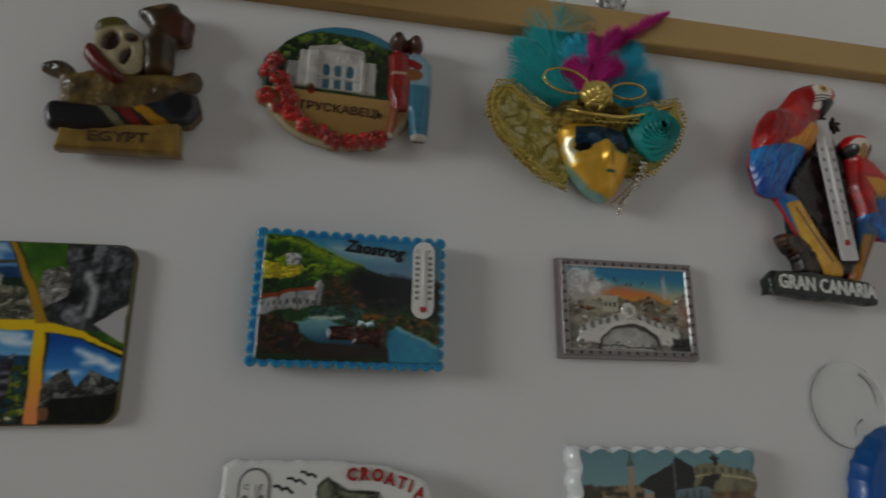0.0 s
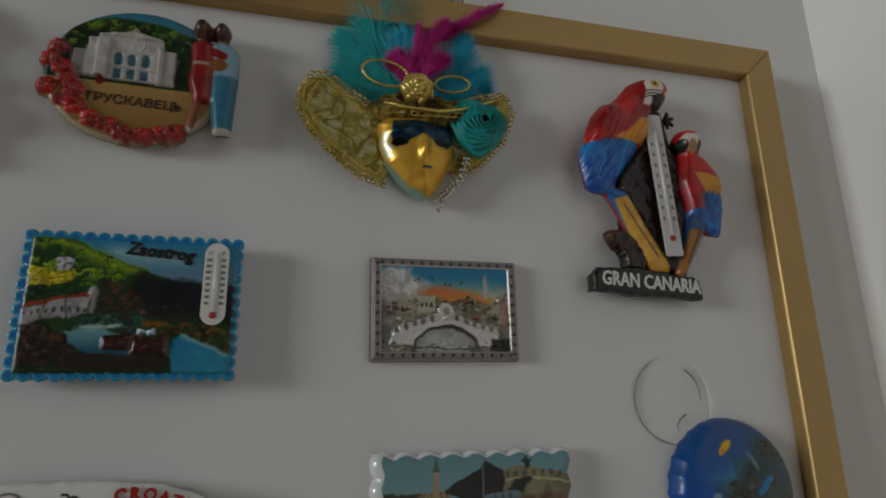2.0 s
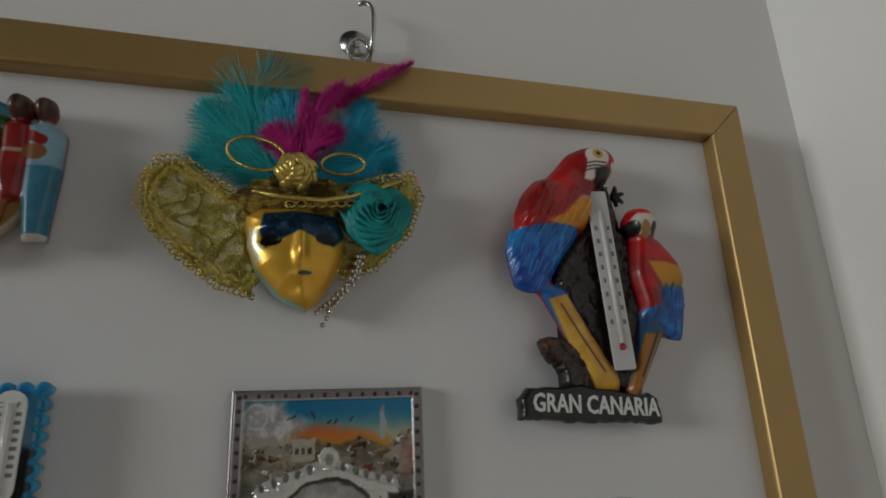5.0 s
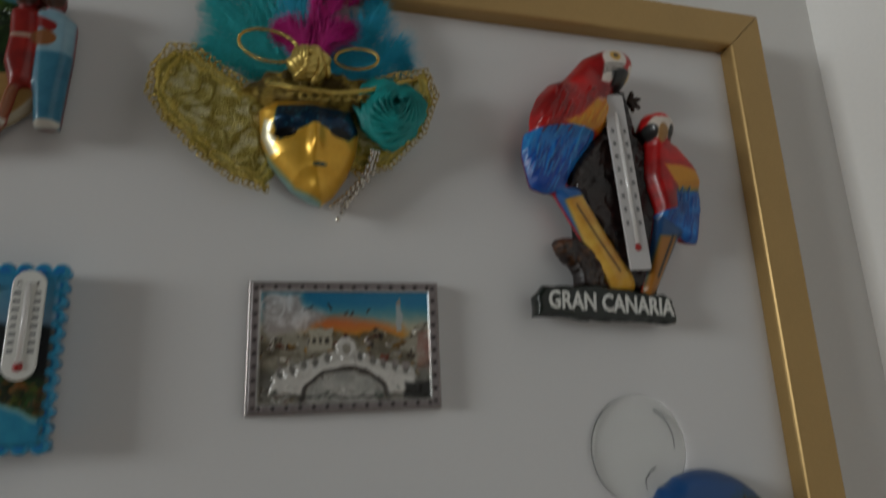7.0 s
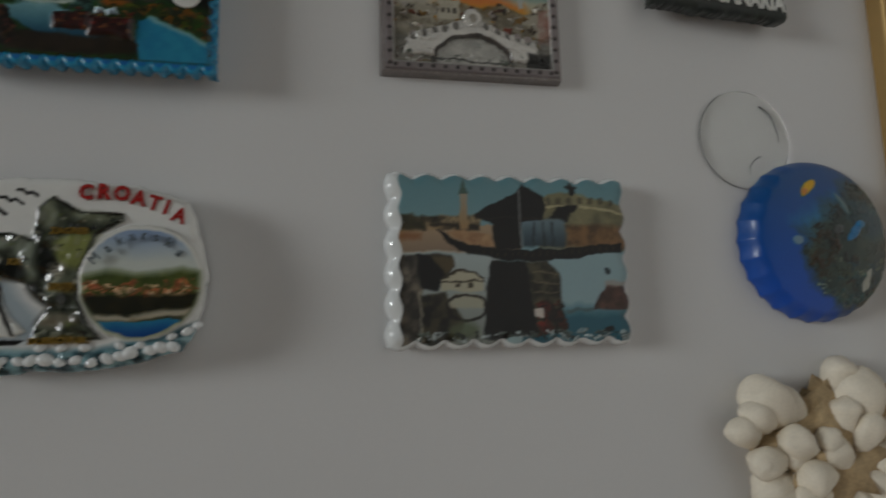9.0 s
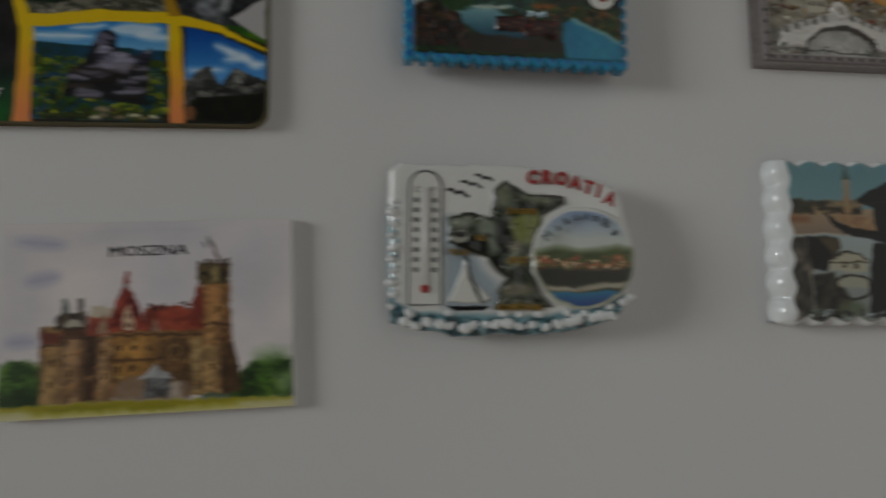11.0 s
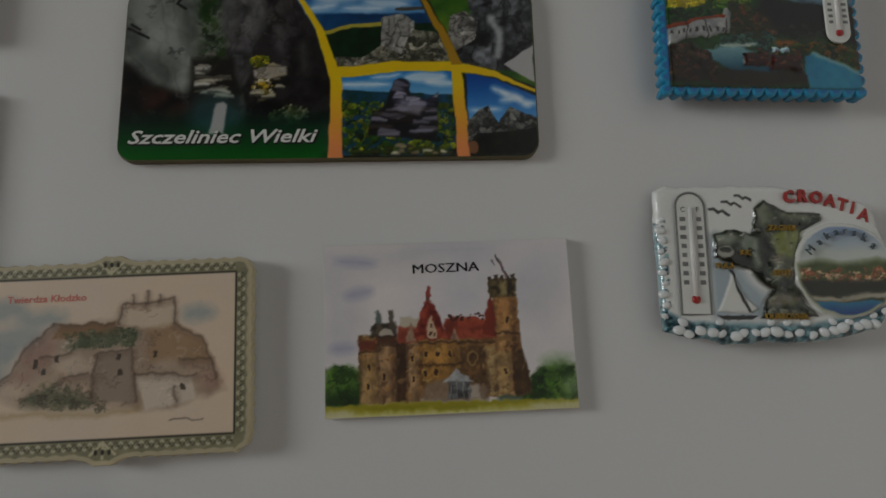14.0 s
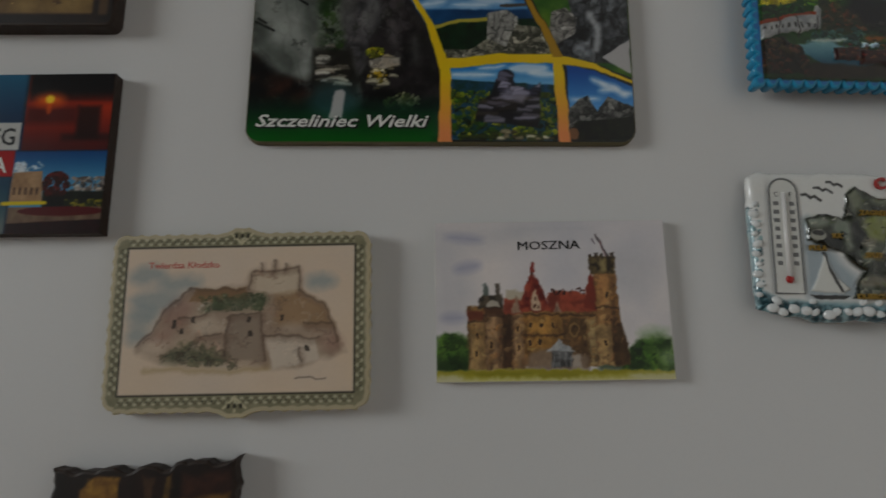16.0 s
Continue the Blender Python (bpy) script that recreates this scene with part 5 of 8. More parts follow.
def bridge_magnet():
    m = thing("bridge_magnet", 252.9, 131.2, 0.4, "small silver metal magnet with an enamelled bridge scene", "magnet", MAGNETS)
    w, h = 58.0, 39.2
    part("plate", slab([(-w / 2 - 0.6, -h / 2 - 0.5), (w / 2 + 0.6, -h / 2 - 0.5), (w / 2 + 0.6, h / 2 + 0.5), (-w / 2 - 0.6, h / 2 + 0.5)], -0.05, 4.0, 0.4, 0.5), SILVER, m, "cast silver plate")
    c = Canvas(-w / 2 + 0.4, -h / 2 + 0.4, w / 2 - 0.4, h / 2 - 0.4, 0.25, (0.56, 0.53, 0.53))
    inner = c.rect(-25.6, -16.4, 25.6, 16.4)
    ring = np.maximum(-inner, c.rect(-28.6, -19.2, 28.6, 19.2))
    c.dome(ring, 1.0, 0.7)
    for along, across, length in ((c.U, np.abs(c.V) - 17.8, 27), (c.V, np.abs(c.U) - 27.1, 18)):
        s = np.mod(along, 3.9) - 1.95
        dent = np.maximum(np.hypot(s, across * 0.9) - 0.62, np.abs(along) - length)
        c.paint(dent, (0.24, 0.21, 0.21), 0.9)
        c.H -= 0.5 * np.clip(0.5 - dent, 0, 1)
    c.paint(np.abs(c.rect(-25.9, -16.7, 25.9, 16.7)) - 0.22, (0.80, 0.80, 0.80))
    c.wobble(0.5, 3, 6)
    c.paint(inner, (0.70, 0.68, 0.66), other=(0.54, 0.52, 0.51), size=5, seed=3)
    c.fade(np.maximum(inner, 3 - c.v), (0.72, 0.70, 0.62), (0.10, 0.52, 0.66), 6, 13)
    c.fade(np.maximum(inner, c.ell(2, 4.6, 17, 3.4, -6)), (0.80, 0.56, 0.12), (0.84, 0.42, 0.22), 3, 8, 0.85, 3)
    # silvery sky, its sparkle painted in as paler mottling
    c.paint(np.maximum(inner, c.poly([(-26, 17), (-14, 17), (-13, 13), (-6, 10), (-12, 4), (-26, 3)])), (0.70, 0.67, 0.66), 0.95, 3, other=(0.86, 0.85, 0.85), size=2.4, sharp=2)
    c.paint(np.maximum(inner, np.abs(c.ell(-22, 12, 3.4)) - 0.35), (0.82, 0.82, 0.82), 0.9)
    for line in ([(-13, 11), (-11, 12.2)], [(-6, 13), (-4.6, 11)], [(-1, 9), (0, 10)], [(1, 9), (1.8, 10.2)], [(6, 10), (6.6, 11)]):
        c.paint(c.line(line, 0.6), (0.24, 0.22, 0.22), 0.8)
    c.paint(c.rect(15.4, 4, 17, 12.5), (0.70, 0.72, 0.72), 0.9)
    c.paint(c.poly([(15.2, 12), (16.2, 15), (17.2, 12)]), (0.62, 0.60, 0.58))
    city = np.maximum(inner, c.under([(-26, 6), (-22, 2), (-18, 4), (-14, 3), (-8, 6), (-3, 4), (3, 3), (10, 5), (18, 2), (22, 6), (26, 7)]))
    c.paint(city, (0.44, 0.41, 0.34), 0.9, 1, other=(0.66, 0.64, 0.58), size=4, seed=8, sharp=2)
    c.dabs(city, [(0.24, 0.18, 0.13), (0.80, 0.78, 0.74), (0.58, 0.44, 0.18), (0.40, 0.20, 0.13), (0.72, 0.70, 0.68)], 230, 0.4, 1.5, 81, 0.6, 0.9, 0.3)
    c.paint(np.maximum(inner, c.rect(-11.5, -1.5, -4.5, 5.2)), (0.74, 0.72, 0.66))
    for k in range(3):
        c.paint(c.rect(-10.6 + 2.1 * k, 0.6, -9.6 + 2.1 * k, 2.2), (0.3, 0.28, 0.25), 0.9)
    c.paint(np.maximum(inner, c.rect(22, -8, 26, 4)), (0.60, 0.36, 0.32), 0.8, 1, other=(0.7, 0.66, 0.62), size=3)
    c.paint(np.maximum(inner, c.rect(-26, -17, 26, -7)), (0.64, 0.63, 0.61), 0.8, 3, other=(0.42, 0.42, 0.40), size=4)
    deck = c.poly([(-22, -9.5), (-20.5, -7), (-3, -1.6), (2.5, -1.6), (20.5, -8.2), (21.5, -10.5), (2, -4.6), (-3, -4.6)])
    body = np.maximum(inner, np.maximum(c.poly([(-23, -14), (-21, -9), (0, -3.5), (20, -9.5), (22, -14.5)]), -c.ell(-0.5, -17, 13.2, 10)))
    c.paint(body, (0.84, 0.83, 0.81))
    c.dome(body, 1.0, 0.8)
    c.paint(np.maximum(inner, deck), (0.80, 0.79, 0.77))
    c.dome(np.maximum(inner, deck), 0.7, 0.5)
    for k in range(12):
        x = -19.4 + k * 3.4
        if abs(x + 0.3) > 2.2:
            y = -7.8 + 5.2 * (1 - abs(x) / 20)
            arch = c.ell(x, y, 0.95, 1.35)
            c.paint(arch, (0.56, 0.55, 0.53))
            c.H -= 0.6 * np.clip(0.5 - arch, 0, 1)
    c.paint(np.maximum(inner, c.ell(-0.3, -1.2, 3.0, 3.4)), (0.84, 0.83, 0.81))
    c.dome(c.ell(-0.3, -1.2, 3.0, 3.4), 0.8, 0.7)
    c.paint(c.ell(-0.3, -1.6, 1.2, 1.8), (0.66, 0.64, 0.60))
    c.paint(np.maximum(inner, c.ell(-0.5, -17, 12.6, 9.4)), (0.80, 0.79, 0.77), 0.9, 1, other=(0.66, 0.66, 0.64), size=4)
    c.paint(np.maximum(np.abs(c.ell(-0.5, -17, 13.2, 10)) - 0.55, -11.5 - 5 - c.v), (0.30, 0.28, 0.27), 0.75)
    c.paint(np.maximum(inner, c.rect(17.5, -16, 26, -11.5)), (0.16, 0.16, 0.15), 0.9, 1)
    c.paint(np.maximum(inner, c.line([(-14, -14.5), (-6, -15), (9, -15.5)], 0.6)), (0.25, 0.25, 0.24), 0.8)
    c.dabs(np.maximum(inner, c.rect(-22, -16.4, 16, -13)), [(0.32, 0.36, 0.32), (0.78, 0.78, 0.76)], 40, 0.4, 1.3, 82, 0.4, 0.7)
    c.u, c.v = c.U, c.V
    part("enamel_scene", c.mesh("enamel_scene", base=4.06), METALLIC, m, "raised enamelled bridge under a sunset sky")


def croatia_magnet():
    cu, cv = 139.0, 48.0
    m = thing("relief_magnet", cu, cv, 0, "white glazed relief magnet with map, sailboat, thermometer and waves", "magnet", MAGNETS)
    c = Canvas(100, 19, 180, 78, 0.32, (0.88, 0.88, 0.87))
    c.wobble(0.5, 6, 3)
    slabshape = c.poly([(105, 27), (122, 23.5), (153, 24), (170, 28), (173, 32), (175.3, 42), (176, 49), (172.5, 63), (170.5, 67), (157, 71.5), (143, 73), (108, 73.4), (104.4, 71.5), (104, 58)])
    shape = slabshape - 0.4
    c.H = 5.0 + 4.0 * np.clip((c.U - 106) / 66, 0, 1)
    c.dome(shape, 2.2, 2.4)
    low = np.maximum(shape, c.under([(104, 60), (106, 33), (112, 29.5), (150, 29), (168, 33), (177, 36)]))
    # teal foot, darkened to stand for shade between the waves
    c.paint(low, (0.26, 0.42, 0.47), 0.9, 2, other=(0.48, 0.64, 0.68), size=4)
    sea = c.poly([(119.5, 57), (122, 58), (127, 48), (136, 38), (137, 31), (120, 31)])
    c.paint(sea, (0.60, 0.66, 0.70), 0.7, 3)
    land = c.poly([(133, 57), (135, 66), (138, 68.5), (145, 64.5), (155, 63.5), (155, 61.5), (149, 58), (146, 50), (145, 42), (148, 35), (152, 31.5), (134, 31), (138, 40), (132, 46), (121, 50), (121, 57), (128, 59)])
    c.paint(land, (0.40, 0.42, 0.36), other=(0.22, 0.24, 0.20), size=3.5, seed=5, sharp=2)
    c.dome(land, 0.9, 0.8)
    c.H += 0.9 * (fbm(c.U, c.V, 3.2, 7, 2) - 0.5) * np.clip(0.5 - land, 0, 1)
    c.puffs(land, [(137.5, 64, 2, 4, -10), (147, 63, 5, 1.6, -12)], (0.56, 0.58, 0.50), 0.8, 2)
    c.puffs(land, [(143.5, 54, 5, 4.6, -20), (146, 57, 4, 2, 0)], (0.58, 0.60, 0.38), 0.9, 2)
    # pale patches painted in as highlights on the raised land
    c.puffs(land, [(124, 56, 4, 1.8, 0), (132, 54, 3, 3.5, 20), (139, 46, 2.4, 3, 0), (134, 49, 1.5, 2.5, 30)], (0.62, 0.65, 0.60), 0.8, 2)
    c.puffs(land, [(128, 49, 4, 2.4, 0), (137, 51, 2, 5, 10), (134, 40, 3, 5, -20)], (0.07, 0.09, 0.08), 0.85, 2.5)
    c.puffs(land, [(143, 44.6, 5, 1.0, 0), (143, 31.6, 6, 1.0, 0), (122, 46.5, 3, 0.8, 0)], (0.56, 0.46, 0.20), 0.8, 1)
    c.puffs(land, [(141, 36.4, 5, 2, 0), (140, 49, 2, 2, 0)], (0.66, 0.62, 0.56), 0.6, 1.5)
    c.paint(np.abs(land + 0.4) - 0.3, (0.14, 0.15, 0.12), 0.8, 0.6)
    # strokes of colour imitating glints and dark crevices of the relief
    c.dabs(land, [(0.66, 0.66, 0.60), (0.08, 0.09, 0.08), (0.40, 0.44, 0.26), (0.76, 0.75, 0.70)], 60, 0.4, 1.5, 91, 0.45, 0.6)
    c.paint(c.ell(124.3, 51.5, 2.6, 1.8), (0.66, 0.66, 0.62))
    c.paint(c.ell(124.3, 52.2, 2.0, 0.8), (0.18, 0.18, 0.16))
    sail = c.poly([(126, 45.5), (124, 40), (121, 33), (131, 32.5)])
    sail2 = c.poly([(127, 45), (129, 38), (133.5, 34), (130.5, 33)])
    for s in (sail, sail2):
        c.paint(s, (0.86, 0.86, 0.84))
        c.dome(s, 0.7, 0.7)
    c.paint(c.line([(126.3, 45.5), (127.6, 39), (130.2, 33.3)], 0.9), (0.06, 0.06, 0.06))
    c.paint(c.poly([(120.8, 31.8), (133.5, 31.8), (131, 30.4), (123, 30.4)]), (0.08, 0.08, 0.08))
    for bu, bv, s in ((123.6, 64.3, 1.0), (127.6, 67.0, 0.95), (131.6, 69.2, 0.8)):
        c.paint(c.line([(bu - 3.1 * s, bv + 0.9 * s), (bu - 1.4 * s, bv + 1.0 * s), (bu, bv - 0.3 * s), (bu + 1.2 * s, bv + 0.4 * s), (bu + 3.2 * s, bv - 1.0 * s)], 0.75), (0.07, 0.07, 0.07))
    disc = c.ell(160.4, 45.8, 15.4, 15.2)
    c.H = np.where(disc < 0, 7.2 + 4.0 * np.clip((c.U - 106) / 66, 0, 1), c.H)
    c.dome(disc, 1.4, 0.8)
    c.paint(disc, (0.86, 0.86, 0.84))
    view = disc + 1.3
    c.fade(view, (0.80, 0.82, 0.80), (0.58, 0.66, 0.78), 51, 60)
    c.paint(np.maximum(view, c.under([(144, 47), (152, 49), (160, 47.5), (170, 49), (176, 48)])), (0.44, 0.47, 0.26), 1, 2.5, other=(0.26, 0.32, 0.16), size=4)
    c.dabs(np.maximum(view, np.maximum(c.v - 46.5, 41 - c.v)), [(0.72, 0.48, 0.34), (0.80, 0.68, 0.56), (0.50, 0.44, 0.28), (0.64, 0.40, 0.28)], 150, 0.4, 1.1, 92, 0.6, 0.85)
    c.paint(np.maximum(view, np.maximum(c.v - 42.5, 36 - c.v)), (0.10, 0.12, 0.07), 0.95, 1.5, other=(0.22, 0.20, 0.12), size=2)
    c.paint(np.maximum(view, c.line([(146, 37), (158, 36.6), (174, 38)], 1.0)), (0.66, 0.60, 0.50), 0.8)
    c.puffs(view, [(166, 37.6, 8, 1.0, 2), (152, 37, 6, 0.8, -3)], (0.74, 0.72, 0.66), 0.8, 1)
    c.fade(np.maximum(view, c.v - 36), (0.08, 0.30, 0.56), (0.22, 0.54, 0.66), 32, 36)
    low_rim = np.maximum(shape, c.under([(104, 31), (112, 29.5), (128, 28), (152, 28.4), (166, 30.5), (177, 36)]))
    # darker teal painted in for the shade of the gaps between crests
    c.paint(low_rim, (0.12, 0.24, 0.27), 0.85, 1.5, other=(0.62, 0.74, 0.76), size=2.4, sharp=2.4)
    c.H += 1.4 * (fbm(c.U, c.V, 2.6, 19) - 0.5) * np.clip(0.5 - low_rim, 0, 1)
    c.dabs(np.maximum(shape, np.maximum(c.u - 107, c.v - 64)), [(0.16, 0.30, 0.34), (0.46, 0.60, 0.62)], 40, 0.5, 1.1, 93, 0.7, 0.8)
    # rolling crests: two uneven rows along the foot, smaller ones up the side
    rnd = random.Random(12)
    crests = []
    for k in range(19):
        a = k / 18
        crests.append((109 + 60 * a + rnd.uniform(-0.7, 0.7), 27.0 - 1.2 * math.sin(math.pi * a) + 2.6 * a ** 4 + rnd.uniform(-0.8, 0.8), rnd.uniform(1.25, 1.9)))
    for a in (110.2, 121.4, 137.2, 142.0, 147.4, 155.6, 160.6, 168.0, 171.8, 174.2):
        crests.append((a, 29.6 + 5.2 * max(0, (a - 160) / 15) ** 1.5 + rnd.uniform(-0.4, 0.4), rnd.uniform(1.1, 1.6)))
    for k in range(10):
        crests.append((104.9 + 0.7 * (k % 2), 31.5 + 3.4 * k, 1.0 + 0.25 * (k % 3)))
    first = None
    for a, b, r in crests:
        if first is None:
            curl = bmesh.new()
            ball(curl, 0, 0, 0, 1.0, segs=14, rings=10)
            ob = first = part("wave_crest", curl, WHITE_GLAZE, m, "white glazed rolling wave crest", True)
        else:
            ob = new("wave_crest", first.data)
            ob.parent = m
        ob.matrix_local = Matrix.Translation(((a - cu) * MM, (b - cv) * MM, (7.0 + 4.2 * (a - 106) / 66) * MM)) @ Matrix.Rotation(rnd.uniform(-0.6, 0.6), 4, "Z") @ Matrix.Diagonal((r * 1.2, r * 0.9, r * 0.8, 1))
    centred(c, cu, cv)
    me = c.mesh("body", shape, back=2.2, draft=1.0)
    part("magnet_disc", slab(round_rect(-16, -10, 16, 10, 2), -0.05, 4.0, 0.2), DARK, m, "dark magnet disc behind the body")
    part("body", me, CERAMIC, m, "white glazed body with relief map and curling waves")
    frame_rim = bmesh.new()
    fu, fv, fw, fh = 114.5 - cu, 32 - cv, 9.4, 39.0
    arch = [(fu - fw / 2, fv)] + [(fu - fw / 2, fv + fh - fw / 2)] + [(fu - fw / 2 * math.cos(t), fv + fh - fw / 2 + fw / 2 * math.sin(t)) for t in np.linspace(0.2, math.pi - 0.2, 10)] + [(fu + fw / 2, fv + fh - fw / 2), (fu + fw / 2, fv), (fu - fw / 2, fv)]
    tube(frame_rim, [(a, b, 8.1) for a, b in arch], 0.35, 6)
    part("thermometer_rim", frame_rim, GREY_INK, m, "dark outline round the thermometer")
    thermometer(m, fu, fv, 8.3, 8.8, 38.6, rounded=False, arch=True)
    for k, (ch, a, b, t) in enumerate(zip("CROATIA", (145.8, 150.0, 154.3, 158.3, 162.0, 165.0, 168.2), (69.0, 69.2, 68.8, 67.7, 66.4, 65.4, 63.2), (0, -2, -6, -12, -16, -18, -20))):
        lettering("letter", ch, 3.9, a - cu, b - cv - 1.4, 10.2 + 0.1 * k, RED_INK, m, turn=t, bold=0.2, depth=0.5, wide=0.9, label="raised red letter" if k == 0 else "")
    for k, (ch, a, b, t) in enumerate(zip("Makarska", (150.2, 153.0, 155.6, 158.3, 160.9, 163.6, 166.3, 168.8), (50.3, 52.8, 54.6, 55.8, 56.1, 55.6, 54.2, 51.8), (48, 38, 28, 14, 2, -14, -26, -38))):
        lettering("letter", ch, 2.6, a - cu, b - cv + 0.7, 12.75, SLATE_INK, m, turn=t, depth=0.3, wide=0.95)
    for words, a, b in (("SPLIT", 141.2, 44.2), ("PULA", 124, 46.4), ("DUBROVNIK", 141.5, 30.6), ("KRK", 131, 50.5), ("ZAGREB", 142.5, 58.4)):
        lettering("lettering", words, 1.7, a - cu, b - cv, 8.9 + 0.06 * (a - 120), GOLD_INK, m, depth=0.5, bold=0.04, label="gilded raised town name")


def venice_magnet():
    m = thing("photo_block_magnet", 262.0, 52.6, 0.0, "glossy white block magnet with scalloped edges and city photos", "magnet", MAGNETS)
    w, h = 77.0, 53.0
    outline = wavy_rect(-w / 2, -h / 2, w / 2, h / 2, 8.2, 1.5, 1.0, 10, 5, True)
    rimmed = Canvas(-w / 2 - 1, -h / 2 - 1, w / 2 + 1, h / 2 + 1, 0.32)
    edge = rimmed.poly(outline)
    rimmed.H += 4.4
    rimmed.dome(edge, 4.2, 4.6)
    part("block", rimmed.mesh("block", edge, back=-0.05), WHITE_GLAZE, m, "white glazed block with bevelled scalloped edges")
    c = Canvas(-w / 2, -h / 2, w / 2, h / 2, 0.32, (0.5, 0.62, 0.68))
    # wider inset at left: bare white glaze stands for the brightly lit bevel
    pic = np.maximum(c.poly(outline) + 1.3, -w / 2 + 4.4 + 0.5 * np.sin(c.V * 0.75) - c.U)
    c.wobble(0.5, 3, 14)
    whole = c.rect(-50, -50, 50, 50)
    c.fade(whole, (0.66, 0.74, 0.75), (0.46, 0.61, 0.64), -20, 24)
    STONE, SHADOW, BLACK = (0.66, 0.58, 0.45), (0.20, 0.17, 0.12), (0.045, 0.04, 0.04)
    # the tower over the basin
    c.fade(c.rect(-50, 1.6, 2, 10), (0.60, 0.53, 0.46), (0.70, 0.62, 0.52), 2, 9)
    c.paint(c.rect(-28, 8.4, -10, 12.6), STONE, 0.95, 0.8, other=SHADOW, size=2.4, seed=3, sharp=1.8)
    c.paint(c.line([(-25, 10), (-11, 9.6)], 0.9), SHADOW, 0.8, 0.6)
    c.paint(c.poly([(-37, 8.4), (-36, 12), (-31, 13.2), (-27, 11.6), (-26.4, 9.2), (-31, 8)]), (0.18, 0.18, 0.12), 0.95, 1, other=(0.34, 0.30, 0.20), size=2)
    c.paint(c.rect(-35, 5.6, -28, 7.6), (0.56, 0.38, 0.24), 0.7, 1.5)
    c.fade(c.rect(-16.4, 9, -13.9, 19.4), (0.66, 0.56, 0.42), (0.66, 0.62, 0.55), 10, 18)
    c.paint(c.poly([(-16.6, 19.2), (-15.2, 24), (-13.7, 19.2)]), (0.34, 0.42, 0.38), 0.9)
    # the arched bridge
    c.paint(c.poly([(8, 18), (14, 20.4), (20, 20.8), (27, 18.6), (38, 17), (38, 3), (8, 3)]), (0.60, 0.57, 0.44), 0.95, 0.8, other=(0.44, 0.42, 0.32), size=4, seed=5)
    for k in range(7):
        c.paint(c.rect(11 + 3.4 * k, 16.4 + 0.8 * math.sin(0.5 * k), 12.6 + 3.4 * k, 18.6 + 0.8 * math.sin(0.5 * k), 0.6), (0.30, 0.28, 0.22), 0.6, 0.6)
    c.paint(c.line([(10, 15.6), (20, 16.6), (37, 14.2)], 0.8), (0.76, 0.73, 0.60), 0.8)
    c.paint(c.poly([(11.8, 12), (15, 15.6), (19.5, 17), (21.6, 16.4), (18.6, 14), (18, 11.6)]), BLACK, 0.95, 0.6)
    c.fade(c.rect(3, 3.6, 17, 12), (0.22, 0.29, 0.33), (0.46, 0.54, 0.58), 4, 11, 0.95, 1)
    for x in (6.5, 9.5, 12.5):
        c.paint(c.line([(x, 4), (x, 11)], 0.5), (0.16, 0.19, 0.20), 0.7)
    c.paint(c.rect(17, 3.4, 38, 10.4), (0.58, 0.44, 0.29), 0.85, 1.5, other=(0.36, 0.27, 0.18), size=2.6, sharp=1.6)
    c.paint(c.ell(19.2, 21.6, 1.0, 1.8), (0.08, 0.10, 0.09))
    c.paint(c.line([(17.6, 22.4), (21, 22)], 0.6), (0.10, 0.12, 0.11))
    # the side canal
    c.fade(c.rect(-50, -30, -4, 1.4), (0.58, 0.60, 0.58), (0.70, 0.74, 0.74), -22, 0)
    c.paint(c.poly([(-38, 1), (-29, 1), (-28, -12), (-29, -25), (-38, -25)]), (0.52, 0.48, 0.42), 0.9, 0.8, other=(0.20, 0.18, 0.16), size=4, seed=8, sharp=1.8)
    c.paint(c.poly([(-29.4, 1), (-19, 1), (-18, -2.6), (-22, -6), (-23, -9.6), (-28.4, -9)]), BLACK, 0.95, 0.7)
    c.paint(c.poly([(-25.6, 0.8), (-18.8, 0.8), (-18, -2.6), (-21, -4.8)]), (0.42, 0.37, 0.26), 0.9, 0.7)
    c.paint(c.poly([(-22.4, -9.6), (-22, -5.4), (-17, -3.6), (-12, -4), (-9.4, -6), (-9.4, -9.6)]), (0.74, 0.72, 0.64), 0.95, 0.6)
    c.paint(c.line([(-22, -5.6), (-17, -3.8), (-12, -4.2), (-9.4, -6)], 0.6), SHADOW, 0.9)
    c.paint(c.line([(-22, -6.6), (-9.4, -6.8)], 0.5), SHADOW, 0.8)
    for x in (-18, -14):
        c.paint(c.rect(x, -8.4, x + 1.4, -7.2), SHADOW, 0.8)
    c.paint(c.poly([(-29, -11), (-21, -10), (-19, -14), (-16, -18), (-18, -24), (-28, -25)]), (0.10, 0.10, 0.09), 0.95, 0.8, other=(0.30, 0.27, 0.20), size=2.6, sharp=1.8)
    c.paint(np.maximum(c.ell(-15, -13.6, 5.4, 3.6), -14.6 - c.v), (0.70, 0.69, 0.62), 0.9, 0.7)
    c.paint(np.abs(c.ell(-15, -14.4, 5.6, 3.8)) - 0.4, (0.14, 0.12, 0.10), 0.85)
    c.paint(c.ell(-16, -21, 4.6, 2.6), (0.42, 0.46, 0.36), 0.8, 2)
    c.paint(c.line([(-29, -10), (-27.6, -24)], 0.6), (0.66, 0.64, 0.58), 0.8)
    # the open lagoon
    c.fade(c.poly([(2, 1), (40, 2), (40, -27), (2, -27)]), (0.22, 0.44, 0.50), (0.62, 0.71, 0.73), -18, -13)
